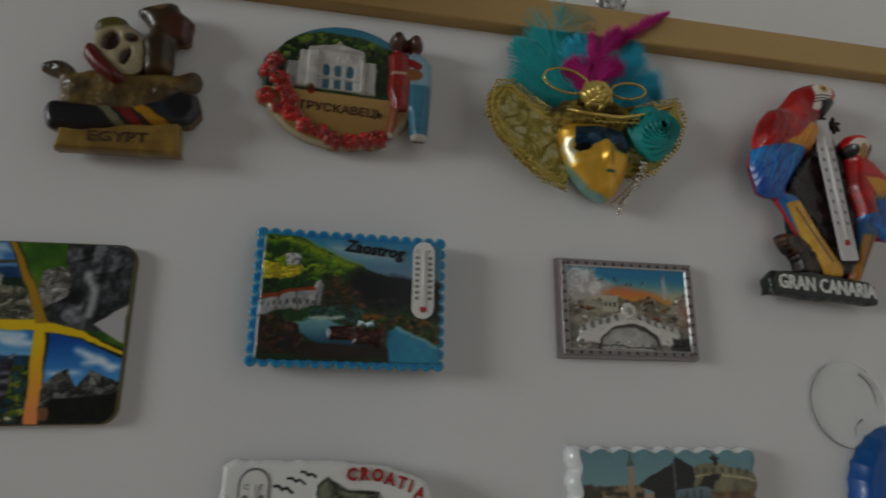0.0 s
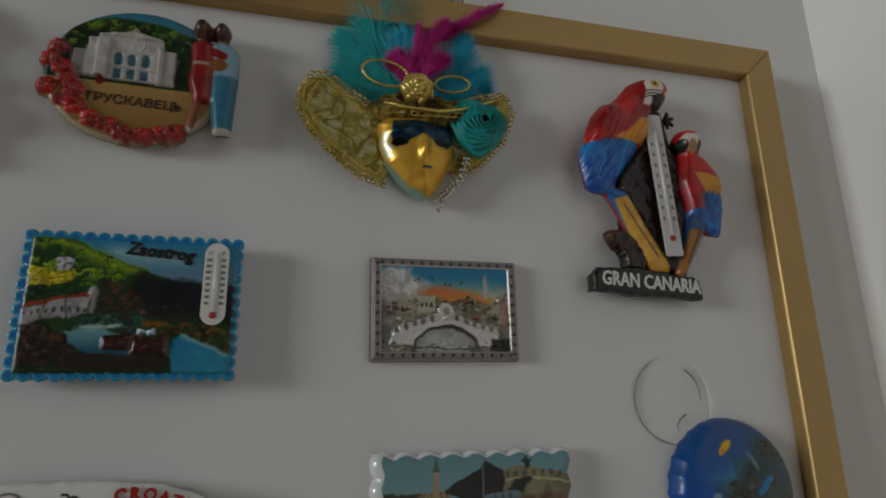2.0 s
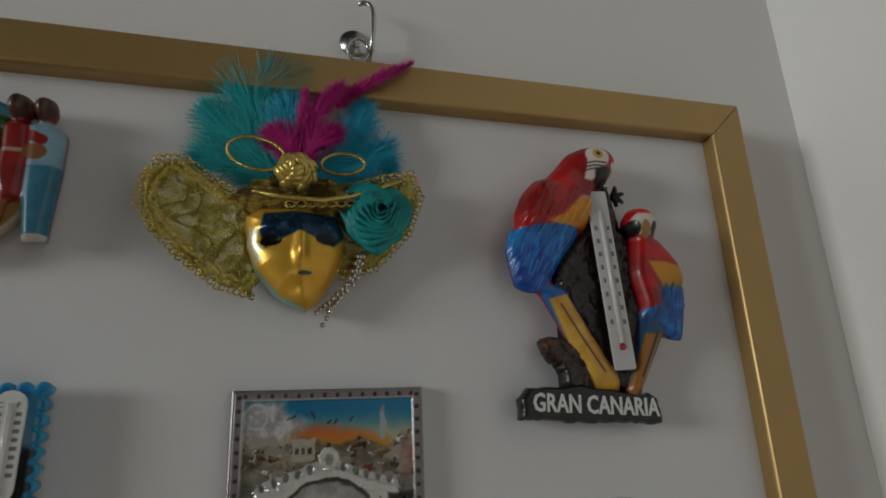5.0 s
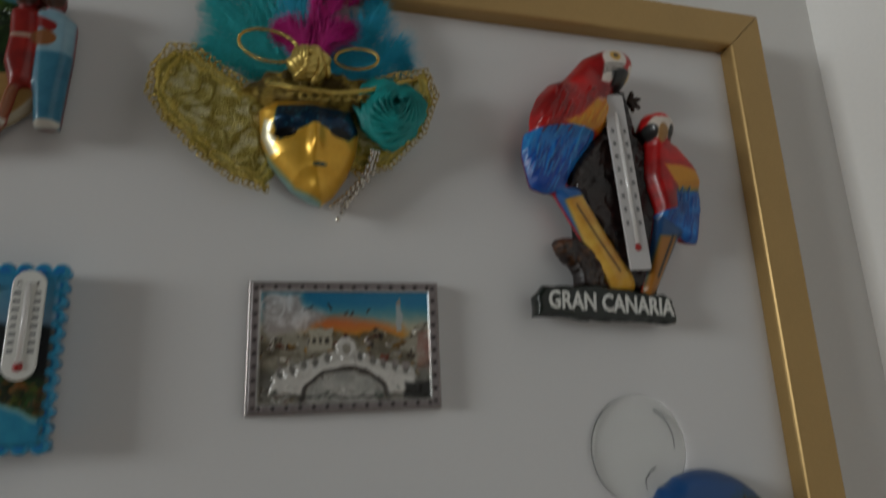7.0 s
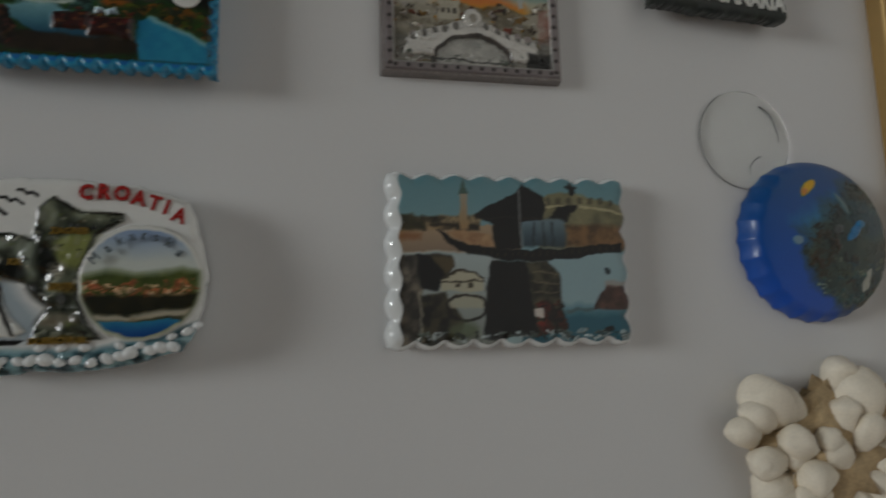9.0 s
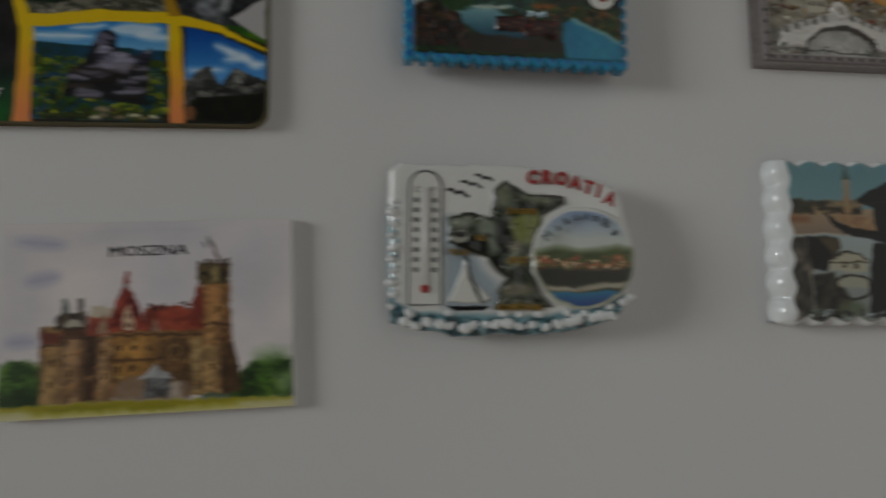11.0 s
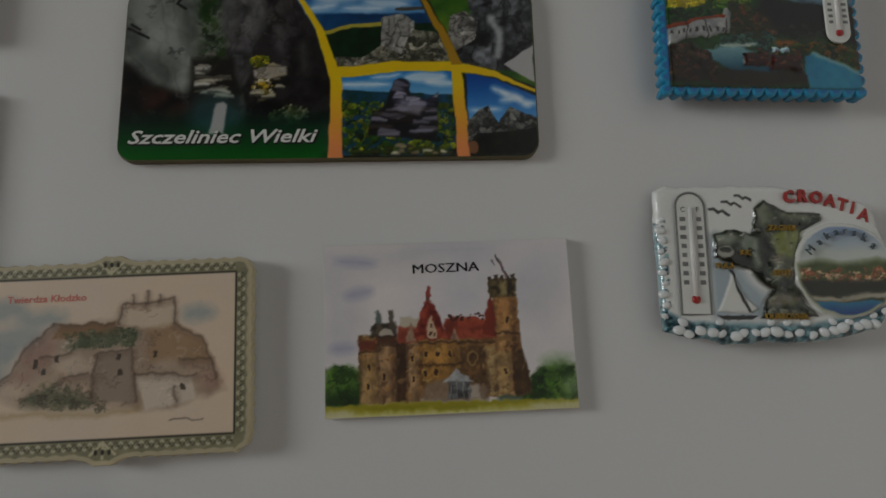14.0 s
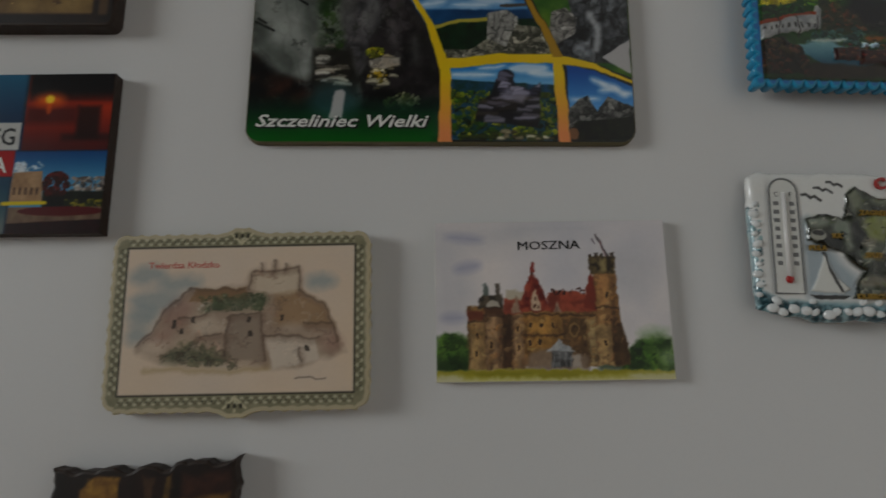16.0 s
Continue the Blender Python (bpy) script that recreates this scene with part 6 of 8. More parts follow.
    c.paint(c.poly([(4, -1), (10, -0.6), (14, -4), (14.6, -14), (15.6, -22), (5, -23)]), (0.36, 0.34, 0.26), 0.95, 0.7, other=(0.18, 0.16, 0.12), size=2.6, sharp=1.8)
    c.dabs(c.poly([(6, -13), (15, -13), (16, -22), (6, -23)]), [(0.42, 0.16, 0.11), (0.30, 0.16, 0.12), (0.14, 0.12, 0.10)], 50, 0.6, 1.6, 105)
    for y in (-4, -7, -10):
        c.paint(c.line([(6, y), (13.6, y - 0.4)], 0.5), (0.58, 0.54, 0.44), 0.6)
    c.paint(c.poly([(24.6, -15.4), (26, -11.6), (28.4, -9.6), (29, -8), (33, -8), (38, -9), (38, -15.8)]), (0.44, 0.31, 0.26), 0.95, 0.6, other=(0.26, 0.18, 0.15), size=2)
    c.paint(c.rect(28.6, -8.4, 38, -6.8), (0.66, 0.62, 0.58), 0.7, 0.8)
    c.paint(c.ell(30, -3.8, 1.0, 1.1), (0.22, 0.28, 0.30))
    c.paint(c.line([(16, -15.8), (24, -15.6)], 0.9), (0.36, 0.42, 0.42), 0.8, 0.8)
    c.paint(c.ell(29.6, -21.4, 1.7, 0.9, 15), (0.05, 0.07, 0.07))
    # the black boat with its canopy
    c.paint(c.poly([(-12.5, 12.2), (-8, 15.4), (1.6, 20), (2.8, 22.4), (10, 19), (10.6, 15), (9.4, 12), (3, 11.4), (2.4, 3), (-6, 3), (-6.4, 10.6)]), BLACK, 1, 0.5, other=(0.08, 0.07, 0.07), size=3)
    c.paint(c.line([(-12, 11.6), (0, 12.4), (10, 12.2)], 0.4), (0.26, 0.22, 0.18), 0.7)
    c.paint(c.poly([(-21, 7.6), (-14, 3.8), (-6, 3), (-7, 7), (-16, 8.8)]), (0.74, 0.62, 0.48), 0.9, 0.8, other=(0.60, 0.46, 0.34), size=2)
    hull = c.poly([(-23.6, 8.6), (-20, 4.4), (-15, 1.8), (-4, -0.4), (6, -0.8), (22, 0.4), (35.6, 2.4), (35.6, 5), (20, 3.2), (4, 2.6), (-8, 3.2), (-17, 5), (-21.6, 7.6)])
    c.paint(hull, BLACK)
    for k in range(22):
        x = -14 + k * 2.2
        c.paint(c.line([(x, 0.8 + 0.002 * x * x), (x + 0.2, 1.8 + 0.002 * x * x)], 0.45), (0.36, 0.30, 0.18), 0.7)
    c.paint(c.poly([(-7, -0.6), (4, -1), (5, -10), (6.4, -22.4), (-10, -24), (-9.2, -12)]), BLACK, 1, 0.6, other=(0.08, 0.07, 0.07), size=3)
    c.paint(c.rect(2.2, 3, 2.8, 21), (0.60, 0.60, 0.60), 0.8)
    c.paint(c.rect(5.4, -17.4, 8.8, -14.8), (0.82, 0.79, 0.76))
    c.paint(c.line([(-36, 1.6), (-15, 1.8)], 0.5), (0.76, 0.74, 0.70), 0.8)
    c.dabs(np.maximum(pic, c.v + 21.5), [(0.42, 0.46, 0.44), (0.7, 0.74, 0.74), (0.2, 0.22, 0.2)], 90, 0.5, 1.6, 106, 0.5)
    c.u, c.v = c.U, c.V
    c.H = 4.2 * np.sqrt(np.clip(1 - (1 - np.clip(-c.poly(outline), 0, 4.6) / 4.6) ** 2, 0, 1))
    part("photo_print", c.mesh("photo_print", pic, base=4.5), GLOSS, m, "printed photos of canals, a tower and a boat")


def dome_magnet():
    cu, cv = 373.0, 59.8
    m = thing("dome_magnet", cu, cv, 0, "blue domed magnet with a reef scene and a clear hanging tab", "magnet", MAGNETS)
    c = Canvas(-31, -31, 31, 31, 0.32, (0.05, 0.32, 0.60))
    ang = np.arctan2(c.V, c.U)
    ripple = 0.6 * np.abs(np.sin(ang * 13)) * np.clip((np.cos(ang - radians(205)) + 0.35) * 2, 0, 1)
    shape = np.hypot(c.U, c.V) - 28.4 + ripple
    c.dome(shape, 6.0, 4.0)
    c.H += 6.5 * np.clip(1 - (np.hypot(c.U, c.V) / 29) ** 2, 0, 1)
    c.fade(c.rect(-40, -40, 40, 40), (0.05, 0.38, 0.74), (0.05, 0.36, 0.58), -20, 20)
    c.wobble(1.2, 5, 21)
    c.paint(c.poly([(-14, 6), (2, 14), (14, 12), (6, 2), (-8, -2)]), (0.26, 0.56, 0.68), 0.7, 7)
    reef = c.poly([(-13, 3), (-4, 7), (4, 13), (13, 19), (22, 17), (29, 4), (28, -10), (14, -24), (2, -22), (-6, -14)])
    c.wobble(3.0, 7, 33)
    reef = c.poly([(-13, 2), (-4, 7), (3, 14), (12, 22), (22, 19), (31, 4), (30, -12), (16, -26), (2, -24), (-8, -14)])
    c.paint(reef, (0.17, 0.24, 0.22), 0.95, 5, other=(0.34, 0.38, 0.30), size=6, seed=4)
    c.dabs(reef, [(0.26, 0.18, 0.10), (0.10, 0.16, 0.10), (0.30, 0.32, 0.22), (0.03, 0.04, 0.04), (0.52, 0.54, 0.46), (0.16, 0.34, 0.40), (0.05, 0.07, 0.05)], 110, 0.9, 3.8, 111, 0.4, 0.7, 0.14)
    c.dabs(np.maximum(reef, c.poly([(-12, 2), (0, 4), (0, -12), (-6, -12)])), [(0.30, 0.20, 0.09), (0.20, 0.16, 0.06)], 50, 0.6, 2.4, 112, 0.6, 0.55, 0.12)
    c.paint(np.maximum(reef, c.poly([(6, 16), (20, 12), (29, 6), (24, 0), (10, 4)])), (0.10, 0.34, 0.44), 0.6, 4)
    c.dabs(np.maximum(reef, c.v + 12), [(0.16, 0.32, 0.34), (0.26, 0.38, 0.36)], 60, 0.6, 1.8, 113, 0.6, 0.7, 0.2)
    c.wobble(0.4, 3, 5)
    for fu, fv, ru, rv, t, col in ((-6.8, 17.0, 4.3, 1.5, 42, (0.86, 0.70, 0.08)), (-8.6, 15.6, 1.6, 1.2, 40, (0.80, 0.58, 0.34)), (8.5, 2, 5.0, 1.5, 44, (0.12, 0.52, 0.72)), (11.5, 4.5, 2.2, 1.2, 10, (0.14, 0.54, 0.72)), (5, 11.5, 4.2, 1.0, -62, (0.44, 0.54, 0.56)), (-13.5, -1, 1.5, 1.7, 0, (0.50, 0.60, 0.66)), (1, 2.5, 2, 1.4, 20, (0.34, 0.36, 0.36))):
        c.paint(c.ell(fu, fv, ru, rv, t), col, 1, 0.6)
        c.dome(c.ell(fu, fv, ru, rv, t), 0.4, 1.2)
    c.paint(c.ell(13.5, -14.5, 4.4, 1.5, 66), (0.74, 0.74, 0.70))
    c.u, c.v = c.U, c.V
    part("dome", c.mesh("dome", shape, back=-0.05), RESIN, m, "glossy blue dome with a moulded reef and fish")
    tab = []
    for k in range(40):
        t = 6.2832 * k / 40
        r = 17.8 + 1.6 * math.cos(t + radians(62))
        tab.append((-22.5 + r * math.cos(t), 37.5 + r * math.sin(t)))
    part("clear_tab", slab(tab, 0.15, 1.1, 0.3), CLEAR, m, "clear vinyl tab").visible_shadow = False
    rim = bmesh.new()
    tube(rim, [(a, b, 0.9) for a, b in tab[13:31]], 0.17, 6)
    part("tab_rim", rim, GREY_EDGE, m, "darker edge of the clear tab", True)
    # thin dark curved lines laid on the tab
    rim = bmesh.new()
    tube(rim, [(-22.5 + 11 * math.cos(t) + 3, 37.5 + 12 * math.sin(t), 1.25) for t in np.linspace(1.15, -0.15, 12)], 0.35, 6, 0.4)
    tube(rim, [(-16.5, 30, 1.25), (-19, 28.5, 1.25), (-21, 26, 1.25), (-20.6, 23, 1.25)], 0.3, 6, 0.4)
    part("tab_dark_line", rim, GREY_EDGE, m, "dark curved lines on the clear tab", True)


GREY_EDGE = material("tab_edge_grey", (0.30, 0.30, 0.30), 0.4, var=0.1)


def coral_magnet():
    cu, cv = 373.0, -14.0
    m = thing("coral_magnet", cu, cv, 0, "white knobbly coral cluster magnet with an ochre core", "magnet", MAGNETS)
    rnd = random.Random(17)
    core = bmesh.new()
    bmesh.ops.create_icosphere(core, subdivisions=4, radius=1, matrix=Matrix.Translation((0, 0, 0.004)) @ Matrix.Diagonal((0.031, 0.025, 0.008, 1)))
    for v in core.verts:
        k = 1 + 0.35 * (noise.noise(v.co * 260) + 0.5 * noise.noise(v.co * 600))
        v.co = Vector((v.co.x * k, v.co.y * k, max(-0.00005, v.co.z * k)))
    part("core", core, CORAL_CORE, m, "ochre crumbly core", True)
    knobs = [(2.4, 29, 5.6, 5), (7, 23, 8.5, 6), (-28, 22, 7.5, 6), (-33, 17, 5.0, 8), (-20, 20, 6, 5), (-39, 12.5, 4.6, 8), (-22, 9, 5.0, 11), (-1, 17, 5, 9), (5, 12, 4.6, 12), (22, 18, 5.5, 5), (30, 15, 5, 7), (17, 12, 4, 11), (27, 6, 4.6, 11), (35, 4, 5, 8), (-10, 9, 4, 11), (-33, 3, 5, 10)]
    for _ in range(60):
        a = rnd.uniform(0, 6.28)
        r = rnd.uniform(0.3, 1.0)
        if math.sin(a) * r < 0.25:
            knobs.append((35 * r * math.cos(a), 30 * r * math.sin(a) - 2, rnd.uniform(3.5, 6), rnd.uniform(6, 12)))
    for u, v, r, w in knobs:
        bm = bmesh.new()
        bmesh.ops.create_icosphere(bm, subdivisions=3, radius=1)
        lean = Vector((u, v, 0)).normalized() if abs(u) + abs(v) else Vector((1, 0, 0))
        for p in bm.verts:
            d = p.co.copy()
            k = 1 + 0.22 * noise.noise(d * 1.3 + Vector((u, v, 3)))
            q = Vector((u, v, w)) + d * r * k
            if d.dot(lean) < 0:
                q += lean * d.dot(lean) * r * 0.9 - Vector((0, 0, 1)) * 2.5 * -d.dot(lean)
            q.z = max(q.z, -0.05)
            p.co = q * MM
        part("knob", bm, CORAL, m, "", True)


stamp_magnet()
bridge_magnet()
croatia_magnet()
venice_magnet()
dome_magnet()
coral_magnet()


def parrot_magnet():
    cu, cv = 345.0, 190.0
    m = thing("parrot_magnet", cu + 0.8, cv, 0, "painted resin magnet of two red parrots on a stump with thermometer", "magnet", MAGNETS)
    RED, YEL, BLU, NAVY = (0.82, 0.10, 0.10), (0.82, 0.62, 0.12), (0.16, 0.56, 0.82), (0.08, 0.30, 0.64)

    def sheet():
        return Canvas(306, 133, 387, 244, 0.36, RED)

    def feathers(c, zone, colours, count, seed, way):
        """Overlapping quills: long thin strokes running one way."""
        rnd = random.Random(seed)
        js, is_ = np.nonzero(zone < -0.3)
        for _ in range(count):
            k = rnd.randrange(len(js))
            u, v = c.U[js[k], is_[k]], c.V[js[k], is_[k]]
            a = radians(way + rnd.uniform(-12, 12))
            length = rnd.uniform(3, 6)
            q = np.maximum(c.line([(u, v), (u + length * math.cos(a), v + length * math.sin(a))], 0.7), zone)
            c.paint(q, rnd.choice(colours), 0.55)
            c.H += 0.25 * np.clip(0.5 - q / 0.5, 0, 1)

    part("magnet_disc", slab(round_rect(-12, -30, 14, 20, 3), -0.05, 6.0, 0.3), DARK, m, "dark magnet strip behind the birds")
    # the stump behind the birds
    c = sheet()
    c.paint(c.rect(0, 0, 999, 999), (0.10, 0.05, 0.05), other=(0.22, 0.12, 0.09), size=5, seed=4)
    c.wobble(1.0, 4, 2)
    trunk = np.minimum(c.poly([(344, 210), (334, 198), (328, 188), (334, 178), (342, 166), (346, 150), (360, 147), (366, 172), (364, 196), (358, 214), (356, 226), (350, 228)]), c.poly([(322, 166), (331, 168), (342, 158), (340, 148), (330, 150), (328, 157), (323, 161)]))
    c.H += 5.0
    c.dome(trunk, 5.0, 3.0)
    c.H += 1.5 * (fbm(c.U, c.V, 4, 9) - 0.5) * np.clip(-trunk, 0, 1)
    c.paint(c.ell(325, 164, 3.2, 2.4), (0.44, 0.28, 0.12), 0.9, 1)
    c.dabs(c.rect(322, 148, 342, 168), [(0.26, 0.15, 0.08), (0.12, 0.07, 0.04), (0.36, 0.24, 0.13)], 60, 0.6, 1.8, 121, 0.7, 0.8, 0.2)
    part("stump", centred(c, cu, cv).mesh("stump", trunk, back=3.5), RESIN, m, "dark brown bark stump")
    # the large bird
    c = sheet()
    tail = c.poly([(322, 184), (333, 186), (342, 168), (352, 152), (350, 147.5), (341, 149), (332, 166)])
    wing_tip = c.poly([(311.5, 197), (313, 205), (330, 207), (342, 206), (333, 195), (326, 184), (320, 182), (314, 184)])
    body = np.minimum.reduce([c.poly([(316, 204), (315.5, 211), (319, 219), (325, 225.5), (331, 226), (337, 222), (346, 222), (347.5, 214), (343, 206), (330, 204)]), c.poly([(327, 224), (333, 230), (339, 237), (346, 240.3), (352, 240.2), (357.5, 237), (358, 231), (352, 224), (346, 219), (336, 216)])])
    shape = np.minimum.reduce([tail, wing_tip, body])
    tail, wing_tip, body, shape = [c.smooth(q, 1.4) for q in (tail, wing_tip, body, shape)]
    c.H += 7.5
    c.dome(shape, 4.0, 3.5)
    c.dome(body, 4.5, 8.0)
    c.dome(c.ell(349, 232, 9, 8.5), 2.2, 6)
    c.H = c.smooth(c.H, 1.0)
    c.paint(body, RED, other=(0.52, 0.04, 0.06), size=8, seed=2)
    band = c.poly([(326, 208), (332, 210), (340, 218), (348, 218), (346, 208), (342, 206), (330, 206)])
    c.paint(band, YEL, 0.98, 1.4, other=(0.84, 0.54, 0.08), size=4)
    c.paint(wing_tip, BLU, other=(0.10, 0.48, 0.74), size=6)
    c.paint(np.maximum(wing_tip, c.under([(310, 196), (322, 199), (330, 192), (345, 190)])), NAVY, 0.8, 3)
    feathers(c, wing_tip, [(0.08, 0.40, 0.70), (0.34, 0.70, 0.88), (0.07, 0.28, 0.60), (0.22, 0.60, 0.84)], 80, 5, 65)
    feathers(c, band, [(0.80, 0.50, 0.08), (0.88, 0.72, 0.20)], 25, 6, 60)
    feathers(c, np.maximum(np.maximum(body, c.v - 222), -band), [(0.56, 0.05, 0.06), (0.72, 0.12, 0.10)], 45, 7, 60)
    c.paint(tail, (0.12, 0.42, 0.66))
    c.paint(np.maximum(tail, c.poly([(326, 180), (333, 182), (352, 152), (350, 146), (340, 148)])), (0.86, 0.72, 0.36), 1, 0.8, other=(0.78, 0.58, 0.24), size=5)
    c.paint(c.line([(330, 178), (337, 166), (344, 155)], 0.7), (0.25, 0.17, 0.08), 0.85)
    c.paint(c.line([(334, 181), (342, 168)], 1.4), (0.10, 0.34, 0.56), 0.9)
    c.paint(c.ell(348.5, 150.5, 4, 3), (0.84, 0.66, 0.16), 0.9, 1.5)
    face = np.minimum.reduce([c.ell(347.4, 233.4, 4.7, 4.6), c.poly([(343, 232), (342, 224.6), (345, 224), (350, 229), (351, 233)]), c.ell(355.6, 230.2, 2.8, 1.9)])
    c.paint(face, (0.86, 0.83, 0.80), 1, 0.6)
    c.paint(c.ell(347.6, 234.4, 2.1, 2.1), (0.82, 0.66, 0.26))
    c.paint(c.ell(347.8, 234.5, 0.85), (0.03, 0.03, 0.03))
    for y in (230.8, 229.4, 228.2):
        c.paint(c.line([(342.6, y - 0.6), (346, y + 0.1), (350.5, y)], 0.45), (0.05, 0.05, 0.05))
    beak = c.poly([(345.5, 228), (350, 229.5), (353.5, 229), (354, 225), (352, 222), (346, 223)])
    c.paint(beak, (0.05, 0.045, 0.045))
    c.dome(beak, 1.2, 1.5)
    c.paint(c.ell(355, 227.5, 1.6, 2.4, -20), (0.80, 0.68, 0.40))
    c.paint(c.ell(341.5, 217.5, 1.3, 0.9), (0.80, 0.60, 0.56), 0.8)
    part("large_parrot", centred(c, cu, cv).mesh("large_parrot", shape, back=5.5, draft=1.2), RESIN, m, "red, yellow and blue parrot with a long yellow tail")
    # claw at the tip of the branch
    bm = bmesh.new()
    for a in (20, -35, 75, -80):
        tube(bm, [(357 - cu, 221 - cv, 9), (357 - cu + 2.6 * math.cos(radians(a)), 221 - cv + 2.6 * math.sin(radians(a)), 10), (357 - cu + 4.6 * math.cos(radians(a)), 221 - cv + 4.2 * math.sin(radians(a)), 9.4)], 1.3, 7, 0.5)
    part("branch_tip", bm, DARK_EDGE, m, "dark knotted branch tip", True)
    # the small bird
    c = sheet()
    stail = c.poly([(361, 176), (371, 170), (358, 148), (355, 145.5), (352.5, 148), (357, 162)])
    swing = c.poly([(369, 186), (381.5, 187), (380, 176), (377.5, 165.5), (372, 166), (368, 170), (361, 172), (360, 176), (368, 178)])
    sbody = np.minimum(c.poly([(361, 205), (371.5, 204), (379, 195), (381.5, 187), (370, 184), (370, 176), (362, 174), (358.5, 190)]), c.ell(365.2, 209, 6.3, 7))
    sshape = np.minimum.reduce([stail, swing, sbody])
    stail, swing, sbody, sshape = [c.smooth(q, 0.8) for q in (stail, swing, sbody, sshape)]
    c.H += 9.0
    c.dome(sshape, 3.5, 3.0)
    c.dome(sbody, 3.2, 6.0)
    c.dome(c.ell(365.2, 209, 6.3, 7), 2.2, 5)
    c.H = c.smooth(c.H, 0.9)
    c.paint(sbody, RED, other=(0.54, 0.05, 0.07), size=6)
    c.paint(swing, BLU, other=(0.06, 0.30, 0.56), size=4)
    syel = c.poly([(364, 194), (371, 194), (379, 192), (381, 186), (370, 184.5), (367, 188)])
    c.paint(np.maximum(syel, np.minimum(sbody, swing)), YEL, 0.95, 1.2)
    feathers(c, swing, [(0.05, 0.26, 0.55), (0.12, 0.46, 0.72)], 40, 8, 75)
    c.paint(stail, (0.10, 0.34, 0.52))
    c.paint(np.maximum(stail, c.poly([(361, 168), (368, 168), (357, 146), (352, 147)])), (0.66, 0.46, 0.14), 1, 1.2)
    c.paint(c.line([(366, 168), (358, 153)], 0.9), (0.14, 0.13, 0.10), 0.8)
    c.paint(c.ell(364.5, 208.3, 4.8, 4.6), (0.84, 0.80, 0.76))
    c.paint(c.ell(360.6, 206.6, 1.7, 3.0, 15), (0.07, 0.06, 0.06))
    c.paint(c.ell(367.6, 206.2, 1.5, 2.8, -12), (0.07, 0.06, 0.06))
    c.paint(c.ell(364.2, 205.8, 1.7, 3.4, 4), (0.66, 0.52, 0.34))
    c.paint(c.ell(365, 213.8, 4.4, 2.1), RED)
    part("small_parrot", centred(c, cu, cv).mesh("small_parrot", sshape, back=6.0, draft=1.2), RESIN, m, "smaller red and blue parrot facing out")
    # the plinth
    c = sheet()
    c.wobble(0.5, 4, 6)
    sign = c.poly([(313.5, 139.5), (312.8, 146.5), (316, 149.8), (335, 150.6), (350, 149), (361, 147.6), (364.6, 145.5), (365.4, 137), (340, 138)])
    c.H += 7.5
    c.dome(sign, 3.0, 1.8)
    c.paint(c.rect(0, 0, 999, 999), (0.04, 0.10, 0.06), other=(0.08, 0.15, 0.08), size=3)
    part("plinth", centred(c, cu, cv).mesh("plinth", sign, back=3.5), RESIN, m, "dark green plinth")
    lettering("lettering", "GRAN CANARIA", 6.0, 340.0 - cu, 141.0 - cv, 10.7, WHITE_ENAMEL, m, turn=-3.4, bold=0.16, depth=0.3, wide=0.755, label="raised white capitals")
    thermometer(m, 351.0 - cu, 155.0 - cv, 13.6, 8.2, 66.0, turn=3.2, rounded=False, letters=False, faint=True)


def plume(parent, mat, name, spine, width, count, seed, w0, label="", fluff=1.0):
    """A feather: a bowed quill with many fine barbs; the spine is a list of points in millimetres."""
    rnd = random.Random(seed)
    bm = bmesh.new()
    pts = [Vector((a, b, 0)) for a, b in spine]
    lens = [0.0]
    for a, b in zip(pts, pts[1:]):
        lens.append(lens[-1] + (b - a).length)

    def at(s):
        d = s * lens[-1]
        for i in range(len(pts) - 1):
            if d <= lens[i + 1] or i == len(pts) - 2:
                k = (d - lens[i]) / (lens[i + 1] - lens[i])
                return pts[i].lerp(pts[i + 1], k), (pts[i + 1] - pts[i]).normalized()

    tube(bm, [(*at(s)[0][:2], w0 + 2.5 * math.sin(s * 2.4)) for s in np.linspace(0, 0.97, 9)], 0.3, 5, 0.4)
    for k in range(count):
        s = rnd.uniform(0.02, 1.0)
        p, way = at(s)
        side = rnd.choice((-1, 1))
        spread = radians(rnd.uniform(8, 75)) * side
        shape = math.sin(math.pi * min(1, s * 0.85 + 0.15)) ** 0.6
        length = width * shape * rnd.uniform(0.55, 1.15) + 1.0
        d = Vector((way.x * math.cos(spread) - way.y * math.sin(spread), way.x * math.sin(spread) + way.y * math.cos(spread), 0))
        n = Vector((-d.y, d.x, 0))
        lift = rnd.uniform(-1.2, 2.2) * fluff
        half = rnd.uniform(0.10, 0.24)
        row = []
        for q in (0, 0.35, 0.7, 1.0):
            c = p + d * length * q + n * side * -0.35 * length * q * q * rnd.uniform(0.3, 0.9) + way * length * 0.22 * q * q
            z = w0 + 2.5 * math.sin(s * 2.4) + lift * q
            h = half * (1 - 0.85 * q)
            row.append((bm.verts.new((Vector((c.x, c.y, z)) + n * h) * MM), bm.verts.new((Vector((c.x, c.y, z + 0.1)) - n * h) * MM)))
        for a, b in zip(row, row[1:]):
            bm.faces.new((a[0], a[1], b[1], b[0]))
    return part(name, bm, mat, parent, label)


